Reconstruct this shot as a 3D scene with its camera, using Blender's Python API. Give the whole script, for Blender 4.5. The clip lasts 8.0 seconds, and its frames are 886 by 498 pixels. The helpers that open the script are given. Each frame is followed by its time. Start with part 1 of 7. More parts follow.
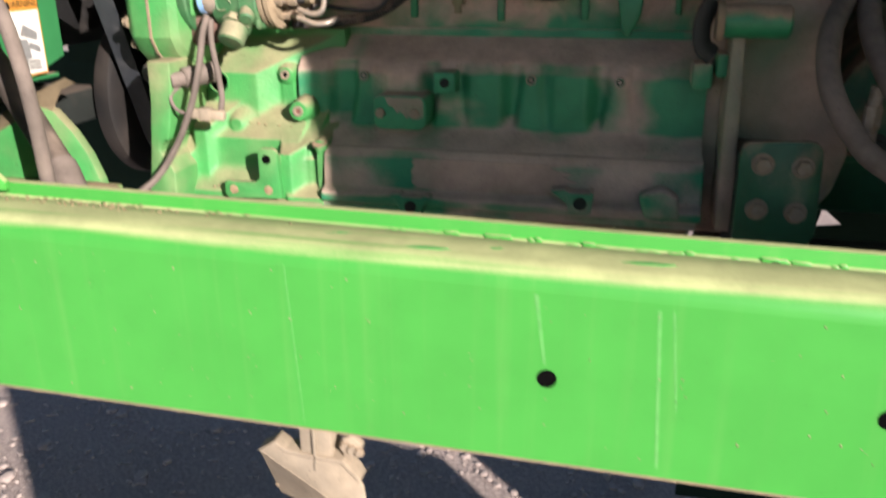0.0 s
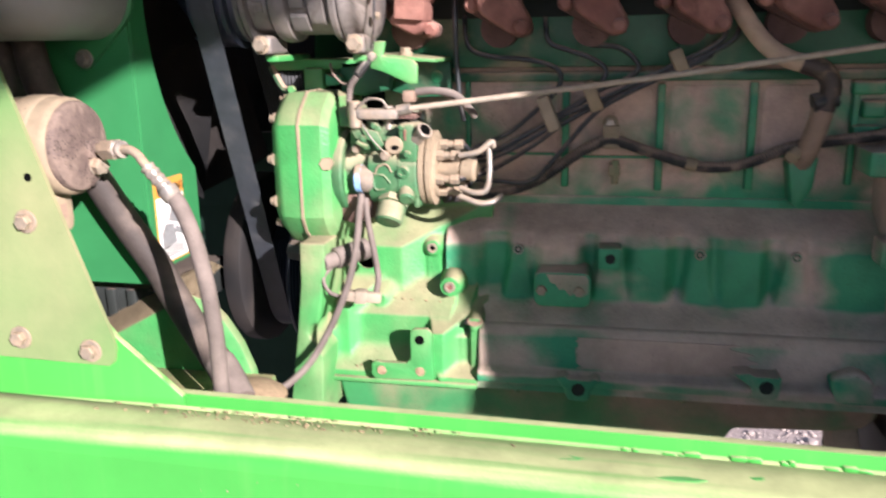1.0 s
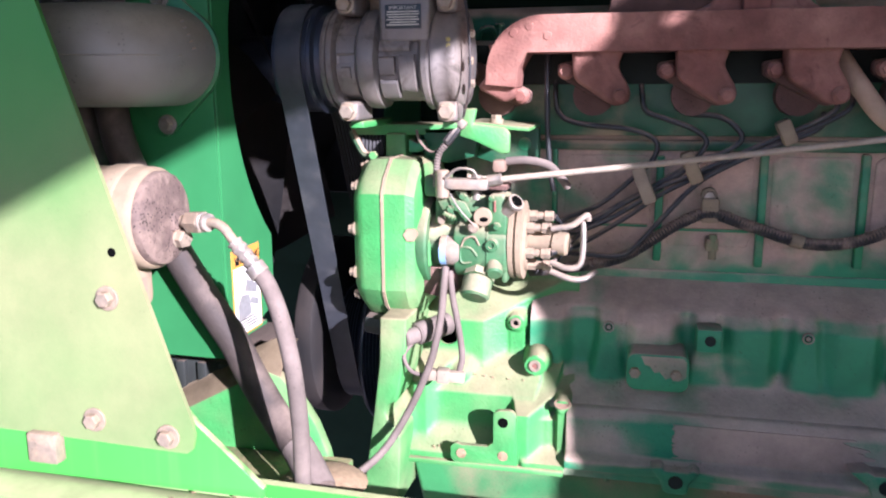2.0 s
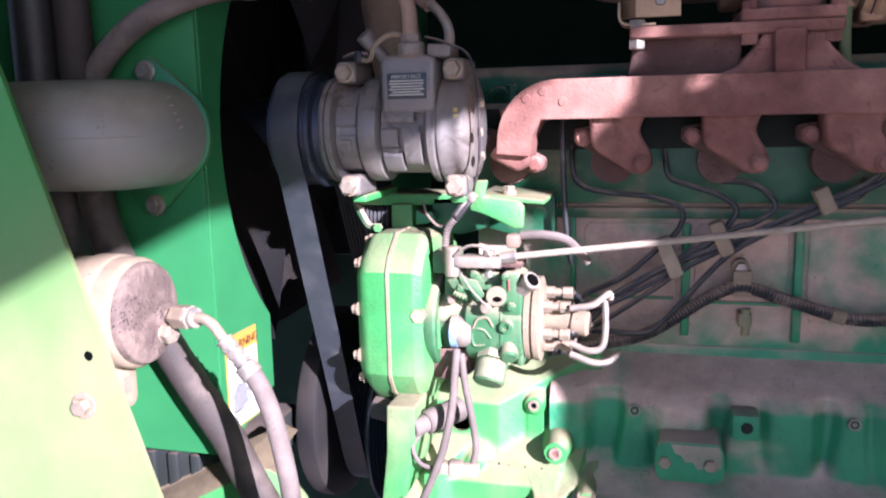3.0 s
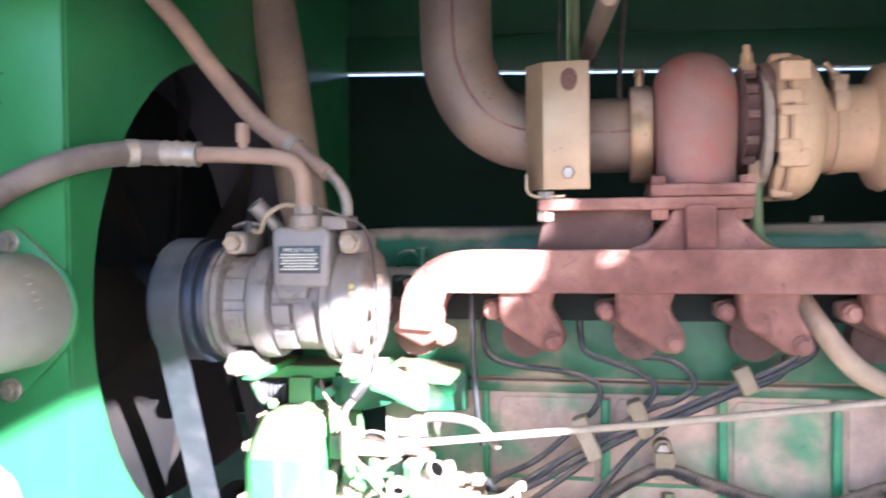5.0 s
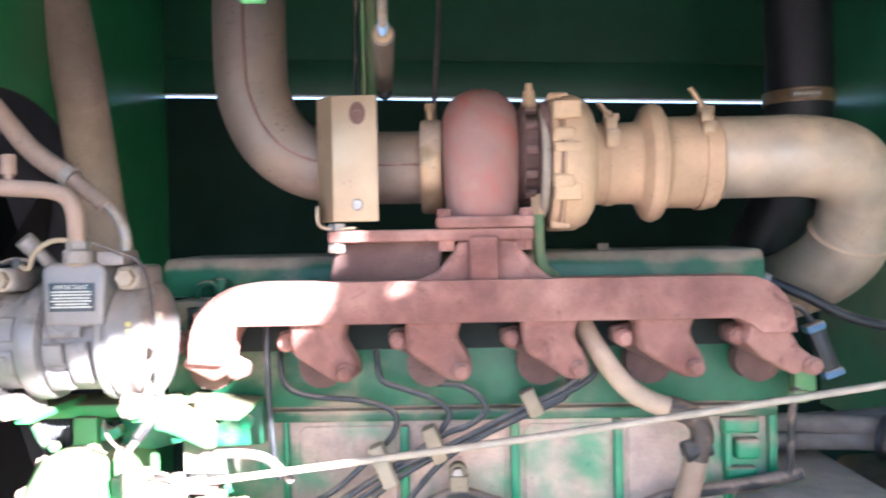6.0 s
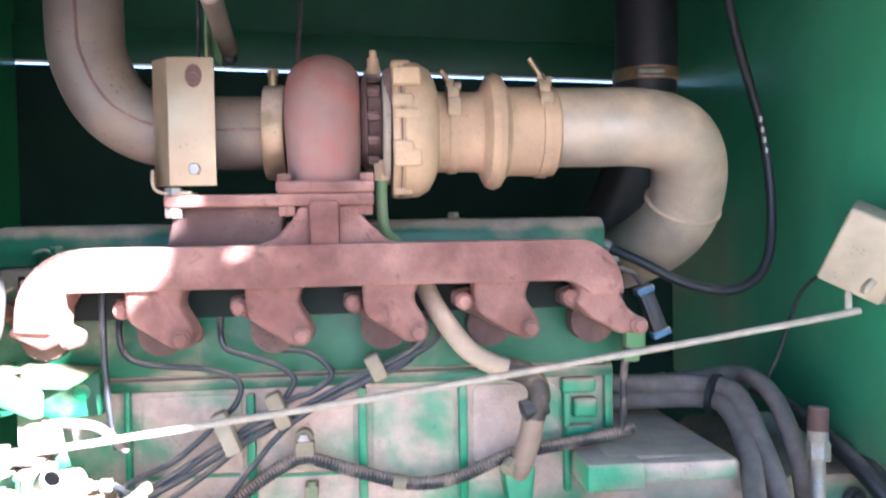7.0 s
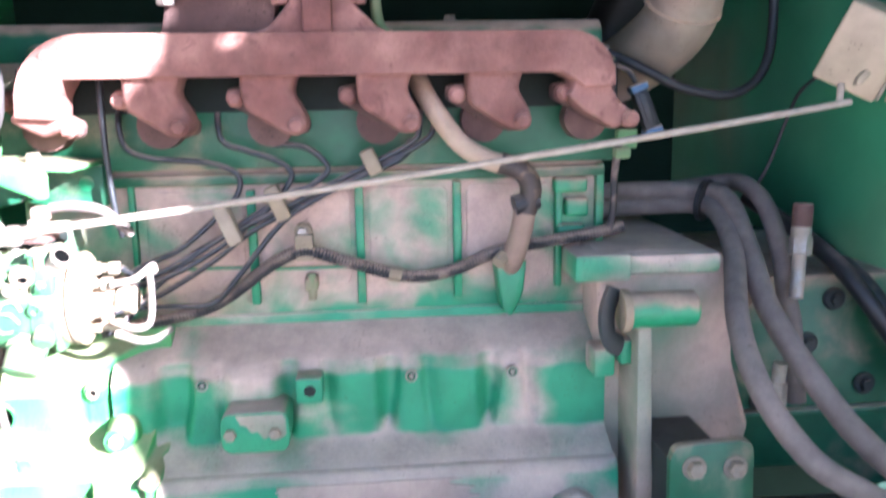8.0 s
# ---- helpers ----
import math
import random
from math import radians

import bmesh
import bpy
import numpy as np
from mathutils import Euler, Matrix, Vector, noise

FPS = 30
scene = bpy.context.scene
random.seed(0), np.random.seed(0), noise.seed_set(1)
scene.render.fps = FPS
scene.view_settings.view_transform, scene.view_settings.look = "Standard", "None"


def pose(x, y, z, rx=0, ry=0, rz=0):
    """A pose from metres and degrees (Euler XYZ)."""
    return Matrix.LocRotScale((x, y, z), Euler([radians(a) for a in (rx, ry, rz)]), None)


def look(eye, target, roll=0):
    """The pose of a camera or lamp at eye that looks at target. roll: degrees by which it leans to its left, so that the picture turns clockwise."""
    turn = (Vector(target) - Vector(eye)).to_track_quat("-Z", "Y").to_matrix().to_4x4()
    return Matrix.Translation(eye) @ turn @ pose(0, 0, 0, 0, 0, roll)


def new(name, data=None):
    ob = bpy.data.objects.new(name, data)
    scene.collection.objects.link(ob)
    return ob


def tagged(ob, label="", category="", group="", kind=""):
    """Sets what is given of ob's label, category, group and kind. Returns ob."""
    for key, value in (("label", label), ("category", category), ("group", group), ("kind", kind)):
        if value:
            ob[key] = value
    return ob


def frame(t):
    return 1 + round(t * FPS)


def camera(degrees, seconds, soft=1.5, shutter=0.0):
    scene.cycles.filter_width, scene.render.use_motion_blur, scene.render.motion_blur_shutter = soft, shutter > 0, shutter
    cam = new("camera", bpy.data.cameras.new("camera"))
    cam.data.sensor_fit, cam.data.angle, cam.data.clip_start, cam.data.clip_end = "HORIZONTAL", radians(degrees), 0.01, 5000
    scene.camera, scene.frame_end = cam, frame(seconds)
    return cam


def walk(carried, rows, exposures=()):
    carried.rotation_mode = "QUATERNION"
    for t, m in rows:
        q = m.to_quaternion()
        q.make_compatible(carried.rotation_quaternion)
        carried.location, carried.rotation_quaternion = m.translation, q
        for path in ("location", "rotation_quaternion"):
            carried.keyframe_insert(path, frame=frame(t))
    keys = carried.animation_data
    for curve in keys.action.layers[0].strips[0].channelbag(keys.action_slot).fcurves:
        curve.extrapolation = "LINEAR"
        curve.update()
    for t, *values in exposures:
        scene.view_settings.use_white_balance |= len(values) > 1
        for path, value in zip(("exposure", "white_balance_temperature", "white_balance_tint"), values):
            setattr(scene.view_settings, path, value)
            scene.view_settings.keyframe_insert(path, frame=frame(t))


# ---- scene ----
cam = camera(57.0, 8.0, 2.0, 0.4)
PATH = [
    (0, (0.158, -0.024, 1.898), (-0.264, 1.807, 1.211), -0.3),
    (0.5, (0.016, 0.002, 1.985), (-0.38, 1.872, 1.398), -1.1),
    (1, (-0.146, 0.027, 2.029), (-0.533, 1.926, 1.534), -1.0),
    (1.5, (-0.222, 0.057, 2.051), (-0.654, 1.961, 1.615), -0.2),
    (1.7, (-0.233, 0.066, 2.052), (-0.681, 1.971, 1.636), -0.1),
    (2.8, (-0.259, 0.158, 2.105), (-0.754, 2.065, 1.764), -1.1),
    (3, (-0.26, 0.179, 2.113), (-0.759, 2.089, 1.792), -1.3),
    (3.5, (-0.272, 0.227, 2.151), (-0.797, 2.143, 1.914), -1.0),
    (4, (-0.274, 0.247, 2.165), (-0.838, 2.16, 2.013), -0.8),
    (4.2, (-0.277, 0.249, 2.169), (-0.834, 2.166, 2.043), -0.8),
    (5.3, (-0.195, 0.278, 2.191), (-0.47, 2.259, 2.16), -0.6),
    (5.5, (-0.179, 0.276, 2.198), (-0.392, 2.264, 2.169), -0.7),
    (6, (-0.134, 0.275, 2.2), (-0.175, 2.274, 2.189), -1.1),
    (6.5, (-0.08, 0.266, 2.201), (0.043, 2.263, 2.197), -1.1),
    (7, (-0.061, 0.262, 2.174), (0.139, 2.251, 2.122), -1.1),
    (7.5, (-0.049, 0.264, 2.139), (0.171, 2.241, 1.937), -1.0),
    (8, (-0.046, 0.232, 2.083), (0.124, 2.189, 1.706), -1.0),
]
EXPOSURES = [(0.0, 1.02, 6500, 17), (0.5, 1.2, 6350, 18), (1.0, 1.4, 6000, 22), (1.5, 1.54, 5700, 28), (3.0, 1.86, 5350, 33), (3.5, 2.08, 5350, 33), (4.0, 2.78, 5400, 30), (5.5, 3.85, 5500, 20), (6.5, 4.02, 5250, 17), (7.0, 3.97, 5150, 17), (7.5, 3.8, 5200, 20), (8.0, 3.55, 5250, 24)]
walk(cam, [(t, look(eye, target, roll)) for t, eye, target, roll in PATH], EXPOSURES)

# ---------------------------------------------------------------- light
SUN = Vector((0.67, -0.67, 0.33)).normalized()
world = bpy.data.worlds.new("sky")
scene.world = world
world.use_nodes = True
wn = world.node_tree.nodes
sky = wn.new("ShaderNodeTexSky")
sky.sky_type = "NISHITA"
sky.sun_disc = False
sky.ozone_density, sky.dust_density, sky.air_density = 2.5, 0.5, 1.0
sky.sun_elevation = math.asin(SUN.z)
sky.sun_rotation = math.atan2(SUN.x, SUN.y)
world.node_tree.links.new(sky.outputs[0], wn["Background"].inputs[0])
wn["Background"].inputs[1].default_value = 0.05
sun_data = bpy.data.lights.new("sun", "SUN")
sun_data.energy, sun_data.angle, sun_data.color = 5.0, radians(0.5), (1.0, 0.93, 0.83)
sun = new("sun", sun_data)
sun.matrix_world = look((4, -4, 5), Vector((4, -4, 5)) - SUN)


# ---------------------------------------------------------------- materials
def mat_base(name):
    m = bpy.data.materials.new(name)
    m.use_nodes = True
    nt = m.node_tree
    return m, nt, nt.nodes["Principled BSDF"]


def noise_node(nt, scale, detail=5.0, rough=0.55, stretch=None, dist=0.0):
    tc = nt.nodes.new("ShaderNodeTexCoord")
    n = nt.nodes.new("ShaderNodeTexNoise")
    n.inputs["Scale"].default_value, n.inputs["Detail"].default_value = scale, detail
    n.inputs["Roughness"].default_value, n.inputs["Distortion"].default_value = rough, dist
    if stretch:
        mp = nt.nodes.new("ShaderNodeMapping")
        mp.inputs["Scale"].default_value = stretch
        nt.links.new(tc.outputs["Object"], mp.inputs[0])
        nt.links.new(mp.outputs[0], n.inputs["Vector"])
    else:
        nt.links.new(tc.outputs["Object"], n.inputs["Vector"])
    return n.outputs[0]


def ramp(nt, src, a, b, lo=(0, 0, 0, 1), hi=(1, 1, 1, 1)):
    r = nt.nodes.new("ShaderNodeValToRGB")
    r.color_ramp.interpolation = "EASE"
    r.color_ramp.elements[0].position, r.color_ramp.elements[1].position = a, b
    r.color_ramp.elements[0].color, r.color_ramp.elements[1].color = lo, hi
    nt.links.new(src, r.inputs[0])
    return r.outputs[0]


def mix(nt, fac, a, b, mode="MIX"):
    n = nt.nodes.new("ShaderNodeMix")
    n.data_type, n.blend_type = "RGBA", mode
    for sock, val in ((n.inputs[0], fac), (n.inputs[6], a), (n.inputs[7], b)):
        if isinstance(val, (int, float)):
            sock.default_value = val
        elif isinstance(val, tuple):
            sock.default_value = (*val[:3], 1)
        else:
            nt.links.new(val, sock)
    return n.outputs[2]


def arith(nt, op, a, b, clamp=False):
    n = nt.nodes.new("ShaderNodeMath")
    n.operation, n.use_clamp = op, clamp
    for sock, val in ((n.inputs[0], a), (n.inputs[1], b)):
        if isinstance(val, (int, float)):
            sock.default_value = val
        else:
            nt.links.new(val, sock)
    return n.outputs[0]


def bump(nt, bsdf, src, strength, distance=0.002):
    b = nt.nodes.new("ShaderNodeBump")
    b.inputs["Strength"].default_value, b.inputs["Distance"].default_value = strength, distance
    nt.links.new(src, b.inputs["Height"])
    nt.links.new(b.outputs[0], bsdf.inputs["Normal"])


DUST = (0.40, 0.285, 0.20)


def dusty(name, base, dust=0.35, up=0.5, rough=0.42, metal=0.0, dust_col=DUST, scale=9.0, vary=0.12,
          bump_amt=0.25, bump_scale=240.0, sharp=0.16, grime=0.0, grime_col=(0.03, 0.022, 0.016), streak=0.0, level=None, noisy=0.9, grain=None, spec=0.5, pits=0.35, pit_scale=140.0):
    """Surface with a coat of field dust: patches from noise, more of it on faces that look upwards."""
    m, nt, bs = mat_base(name)
    big = noise_node(nt, scale, 3.5, 0.5, stretch=grain, dist=0.3)
    fine = noise_node(nt, 420.0, 3.0, 0.6)
    geo = nt.nodes.new("ShaderNodeNewGeometry")
    sep = nt.nodes.new("ShaderNodeSeparateXYZ")
    nt.links.new(geo.outputs["Normal"], sep.inputs[0])
    upw = arith(nt, "MULTIPLY", arith(nt, "MAXIMUM", sep.outputs[2], 0.0), up)
    amount = arith(nt, "ADD", arith(nt, "MULTIPLY", arith(nt, "SUBTRACT", big, 0.5), noisy), arith(nt, "MULTIPLY", fine, 0.10))
    amount = arith(nt, "ADD", amount, 0.45)
    amount = arith(nt, "ADD", amount, upw)
    if level:
        pos = nt.nodes.new("ShaderNodeSeparateXYZ")
        nt.links.new(geo.outputs["Position"], pos.inputs[0])
        rise = nt.nodes.new("ShaderNodeMapRange")
        rise.inputs[1].default_value, rise.inputs[2].default_value = level[0] - level[1], level[0] + level[1]
        rise.inputs[3].default_value, rise.inputs[4].default_value = -level[2], level[2]
        nt.links.new(pos.outputs[2], rise.inputs[0])
        amount = arith(nt, "ADD", amount, rise.outputs[0])
    fac = ramp(nt, amount, max(0.0, 0.98 - dust - sharp), min(1.0, 0.98 - dust + sharp))
    tone = ramp(nt, noise_node(nt, scale * 3, 4.0), 0.3, 0.7, (1 - vary, 1 - vary, 1 - vary, 1), (1 + vary, 1 + vary, 1 + vary, 1))
    col = mix(nt, 1.0, base, tone, "MULTIPLY")
    dcol = mix(nt, 1.0, dust_col, ramp(nt, noise_node(nt, scale * 2.2, 9.0, 0.72), 0.25, 0.75, (0.74, 0.74, 0.74, 1), (1.2, 1.2, 1.2, 1)), "MULTIPLY")
    out = mix(nt, fac, col, dcol)
    # small dark pits and spots
    spots = nt.nodes.new("ShaderNodeTexVoronoi")
    spots.inputs["Scale"].default_value = pit_scale
    tco = nt.nodes.new("ShaderNodeTexCoord")
    nt.links.new(tco.outputs["Object"], spots.inputs["Vector"])
    dots = ramp(nt, arith(nt, "ADD", spots.outputs["Distance"], arith(nt, "MULTIPLY", noise_node(nt, 24.0, 4.0), 0.9)), 0.40 + 0.22 * pits, 0.50 + 0.22 * pits, (1, 1, 1, 1), (0, 0, 0, 1))
    out = mix(nt, arith(nt, "MULTIPLY", dots, pits), out, grime_col)
    if streak > 0:
        runs = ramp(nt, noise_node(nt, 1.0, 4.0, 0.6, stretch=(38.0, 20.0, 1.1)), 0.50, 0.85)
        out = mix(nt, arith(nt, "MULTIPLY", runs, streak), out, dust_col)
    if grime > 0:
        gf = ramp(nt, noise_node(nt, scale * 2.3, 8.0, 0.7, dist=1.0), 0.62 - grime * 0.3, 0.72)
        out = mix(nt, gf, out, grime_col)
    nt.links.new(out, bs.inputs["Base Color"])
    bs.inputs["Specular IOR Level"].default_value = spec
    rg = nt.nodes.new("ShaderNodeMapRange")
    rg.inputs[3].default_value, rg.inputs[4].default_value = rough, 0.92
    nt.links.new(fac, rg.inputs[0])
    nt.links.new(rg.outputs[0], bs.inputs["Roughness"])
    if metal > 0:
        mg = nt.nodes.new("ShaderNodeMapRange")
        mg.inputs[3].default_value, mg.inputs[4].default_value = metal, 0.0
        nt.links.new(fac, mg.inputs[0])
        nt.links.new(mg.outputs[0], bs.inputs["Metallic"])
    h = arith(nt, "ADD", arith(nt, "MULTIPLY", fac, 0.5), noise_node(nt, bump_scale, 3.0))
    bump(nt, bs, h, bump_amt, 0.0012)
    return m


GREEN = (0.051, 0.315, 0.050)
M_BEAM = dusty("green_painted_steel", GREEN, dust=-0.16, up=0.56, rough=0.36, vary=0.04, scale=4.0, bump_amt=0.06, dust_col=(0.41, 0.44, 0.21), sharp=0.4, streak=0.11, noisy=0.75, grain=(0.25, 12.0, 12.0), pits=0.12)
M_SIDE = dusty("green_sheet_steel", (0.034, 0.245, 0.042), dust=0.30, up=0.3, rough=0.38, vary=0.05, scale=1.8, bump_amt=0.05, dust_col=(0.325, 0.257, 0.152), sharp=0.42, level=(1.99, 0.13, -0.19), noisy=0.8, pits=0.12)
M_RIGHT = dusty("dusty_green_bay_side", (0.055, 0.255, 0.125), dust=0.14, up=0.3, rough=0.34, vary=0.1, scale=2.5, bump_amt=0.05, sharp=0.4, pits=0.12)
# near-black green for the low far sheets, much darker than the upper one
M_BACKLOW = dusty("near_black_green_paint", (0.013, 0.033, 0.023), dust=0.06, up=0.3, rough=0.8, vary=0.12, scale=3.0, bump_amt=0.06, dust_col=(0.08, 0.07, 0.05), spec=0.15, pits=0.0)
# panel green with the sky's bluish reflection and haze mixed into the base colour
M_PANEL = dusty("sky_tinted_green_paint", (0.032, 0.185, 0.064), dust=0.14, up=0.4, rough=0.28, vary=0.08, scale=4.0, bump_amt=0.05, pits=0.1)
# darker mix of green for the roof, far upper side and raised sheet
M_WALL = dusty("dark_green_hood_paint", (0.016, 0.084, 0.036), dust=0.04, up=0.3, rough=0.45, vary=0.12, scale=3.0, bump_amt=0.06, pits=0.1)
M_BLOCK = dusty("cast_block_paint", (0.031, 0.265, 0.12), dust=0.37, up=0.36, rough=0.5, scale=6.5, bump_amt=0.9, sharp=0.17, dust_col=(0.53, 0.395, 0.315), noisy=1.5, bump_scale=160.0)
M_JACKET = dusty("dusty_block_side", (0.031, 0.255, 0.12), dust=0.46, up=0.4, rough=0.55, scale=9.0, bump_amt=0.9, sharp=0.24, noisy=1.7, dust_col=(0.54, 0.385, 0.305), level=(1.80, 0.03, 0.16), bump_scale=160.0)
M_RIB = dusty("block_rib_paint", (0.024, 0.23, 0.10), dust=0.28, up=0.5, rough=0.42, scale=14.0, bump_amt=0.3)
M_CASE = dusty("sunlit_casting_paint", (0.050, 0.285, 0.076), dust=0.24, up=0.5, rough=0.45, scale=6.0, bump_amt=0.7, dust_col=(0.30, 0.265, 0.15), sharp=0.34, noisy=1.0, bump_scale=200.0)
M_PAN = dusty("oil_pan_paint", (0.036, 0.215, 0.07), dust=0.45, up=0.3, rough=0.6, scale=6.0, bump_amt=0.3, dust_col=(0.33, 0.22, 0.15), sharp=0.14)
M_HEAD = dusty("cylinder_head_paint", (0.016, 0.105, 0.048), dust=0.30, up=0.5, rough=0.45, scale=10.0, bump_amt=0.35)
M_RUST = dusty("rusty_cast_iron", (0.165, 0.066, 0.050), dust=0.37, up=0.35, rough=0.85, scale=10.0, bump_amt=0.9, bump_scale=230.0, dust_col=(0.45, 0.235, 0.178), grime=0.28, grime_col=(0.12, 0.05, 0.038), sharp=0.3, pits=0.25, noisy=1.0, vary=0.22)
M_RUSTD = dusty("dark_rusty_iron", (0.10, 0.055, 0.045), dust=0.30, up=0.4, rough=0.9, scale=14.0, bump_amt=1.0, bump_scale=420.0, dust_col=(0.30, 0.18, 0.14), sharp=0.25, pits=0.6)
M_TURB = dusty("heat_tinted_turbine_iron", (0.205, 0.105, 0.083), dust=0.40, up=0.3, rough=0.7, scale=5.0, bump_amt=0.5, bump_scale=380.0, dust_col=(0.33, 0.21, 0.165), sharp=0.4, pits=0.0, grime=0.85, grime_col=(0.31, 0.092, 0.066))
M_EXH = dusty("weathered_exhaust_steel", (0.155, 0.128, 0.108), dust=0.34, up=0.1, rough=0.5, metal=0.5, scale=6.0, bump_amt=0.5, dust_col=(0.25, 0.165, 0.10), sharp=0.4, noisy=1.3, pits=0.6, grime_col=(0.05, 0.035, 0.026))
M_SHIELD = dusty("zinc_shield_plate", (0.34, 0.25, 0.155), dust=0.28, up=0.3, rough=0.36, metal=0.65, scale=7.0, bump_amt=0.1, dust_col=(0.36, 0.25, 0.16), sharp=0.35)
M_BRASS = dusty("brassy_clamp", (0.30, 0.20, 0.11), dust=0.34, rough=0.45, metal=0.65, scale=20.0, bump_amt=0.1)
M_ALU = dusty("cast_aluminium", (0.20, 0.19, 0.185), dust=0.40, up=0.35, rough=0.38, metal=0.55, scale=9.0, bump_amt=0.45, bump_scale=500.0, dust_col=(0.255, 0.20, 0.155), grime=0.3, grime_col=(0.10, 0.085, 0.07), sharp=0.3)
M_TUBE = dusty("aluminium_intake_tube", (0.36, 0.30, 0.235), dust=0.38, up=0.5, rough=0.33, metal=0.45, scale=9.0, bump_amt=0.1, dust_col=(0.47, 0.325, 0.20), sharp=0.35)
M_CREAM = dusty("dust_caked_housing", (0.36, 0.265, 0.165), dust=0.7, up=0.4, rough=0.8, scale=6.0, bump_amt=0.7, dust_col=(0.47, 0.305, 0.172), sharp=0.5, bump_scale=160.0)
M_RUBTAN = dusty("dusty_rubber_sleeve", (0.33, 0.23, 0.145), dust=0.8, up=0.3, rough=0.85, scale=5.0, bump_amt=0.25, dust_col=(0.46, 0.295, 0.168), sharp=0.4)
M_HOSEBIG = dusty("tan_dusted_coolant_hose", (0.045, 0.035, 0.03), dust=0.26, up=0.25, rough=0.75, scale=14.0, bump_amt=0.4, dust_col=(0.25, 0.19, 0.15), sharp=0.26)
M_PUMP = dusty("olive_pump_casting", (0.045, 0.150, 0.060), dust=0.3, up=0.5, rough=0.5, scale=14.0, bump_amt=0.5, dust_col=(0.34, 0.29, 0.185), sharp=0.25, grime=0.2)
M_HOSE = dusty("dusty_black_hose", (0.03, 0.029, 0.03), dust=0.28, up=0.5, rough=0.5, scale=16.0, bump_amt=0.3, dust_col=(0.24, 0.185, 0.15), sharp=0.25)
M_HOSET = dusty("tan_dusted_hose", (0.08, 0.065, 0.055), dust=0.5, up=0.3, rough=0.8, scale=14.0, bump_amt=0.3, dust_col=(0.20, 0.16, 0.137), sharp=0.3)
M_BLACK = dusty("black_rubber", (0.016, 0.016, 0.017), dust=0.14, up=0.4, rough=0.5, scale=18.0, bump_amt=0.2, dust_col=(0.15, 0.12, 0.10))
M_FAN = dusty("black_shroud_plastic", (0.022, 0.022, 0.025), dust=0.12, up=0.3, rough=0.55, scale=6.0, bump_amt=0.15, dust_col=(0.09, 0.075, 0.06))
M_BLADE = dusty("dusty_fan_blade", (0.012, 0.012, 0.013), dust=0.3, up=0.2, rough=0.6, scale=4.0, bump_amt=0.2, dust_col=(0.095, 0.070, 0.054), sharp=0.25)
M_BELT = dusty("worn_rubber_belt", (0.03, 0.034, 0.041), dust=0.2, up=0.2, rough=0.5, scale=20.0, bump_amt=0.1, dust_col=(0.16, 0.15, 0.14), sharp=0.3)
M_PULLEY = dusty("dark_pulley_steel", (0.035, 0.042, 0.06), dust=0.15, up=0.3, rough=0.35, metal=0.35, scale=12.0, bump_amt=0.1, dust_col=(0.2, 0.17, 0.15))
M_CANFACE = dusty("corroded_can_face", (0.125, 0.088, 0.074), dust=0.42, up=0.2, rough=0.75, scale=48.0, bump_amt=0.9, dust_col=(0.215, 0.155, 0.122), grime_col=(0.028, 0.020, 0.016), sharp=0.22, noisy=1.4, pits=0.98, pit_scale=240.0)
M_CANBAND = dusty("cream_clamp_band", (0.27, 0.213, 0.143), dust=0.5, up=0.2, rough=0.7, scale=12.0, bump_amt=0.2, dust_col=(0.30, 0.23, 0.15))
M_PLASTIC = dusty("grey_air_duct_plastic", (0.24, 0.235, 0.22), dust=0.32, up=0.55, rough=0.42, scale=5.0, bump_amt=0.12, dust_col=(0.30, 0.26, 0.19), sharp=0.3)
M_STEEL = dusty("zinc_plated_fitting", (0.33, 0.30, 0.265), dust=0.42, up=0.3, rough=0.35, metal=0.7, scale=40.0, bump_amt=0.15, dust_col=(0.30, 0.235, 0.175))
M_BOLT = dusty("dusty_zinc_bolt", (0.30, 0.25, 0.19), dust=0.42, up=0.4, rough=0.5, metal=0.4, scale=60.0, bump_amt=0.2, dust_col=(0.31, 0.23, 0.155))
M_ROD = dusty("pale_control_rod", (0.40, 0.35, 0.28), dust=0.45, up=0.4, rough=0.5, metal=0.35, scale=25.0, bump_amt=0.15, dust_col=(0.42, 0.33, 0.245), sharp=0.3)
M_WIRE = dusty("black_wire_loom", (0.02, 0.02, 0.022), dust=0.34, up=0.6, rough=0.6, scale=30.0, bump_amt=0.3, dust_col=(0.25, 0.18, 0.14))
M_LINE = dusty("dark_injection_line", (0.04, 0.043, 0.046), dust=0.20, up=0.6, rough=0.4, metal=0.4, scale=30.0, bump_amt=0.1, dust_col=(0.22, 0.17, 0.14))
M_BOXM = dusty("cream_actuator_box", (0.47, 0.365, 0.24), dust=0.42, up=0.4, rough=0.55, scale=8.0, bump_amt=0.12, dust_col=(0.45, 0.345, 0.225), sharp=0.3)
M_SHOE = dusty("dusty_steel_bracket", (0.24, 0.205, 0.16), dust=0.55, up=0.3, rough=0.75, scale=10.0, bump_amt=0.3, dust_col=(0.36, 0.29, 0.21), sharp=0.25)
M_DARK = dusty("dark_machine_frame", (0.022, 0.026, 0.024), dust=0.16, up=0.5, rough=0.6, scale=6.0, bump_amt=0.2, dust_col=(0.12, 0.09, 0.07))
M_LABELW = dusty("white_label", (0.78, 0.76, 0.72), dust=0.22, rough=0.4, scale=30.0, vary=0.05, bump_amt=0.02)
M_ORANGE = dusty("orange_label", (0.60, 0.27, 0.05), dust=0.2, rough=0.4, scale=30.0, vary=0.05, bump_amt=0.02)
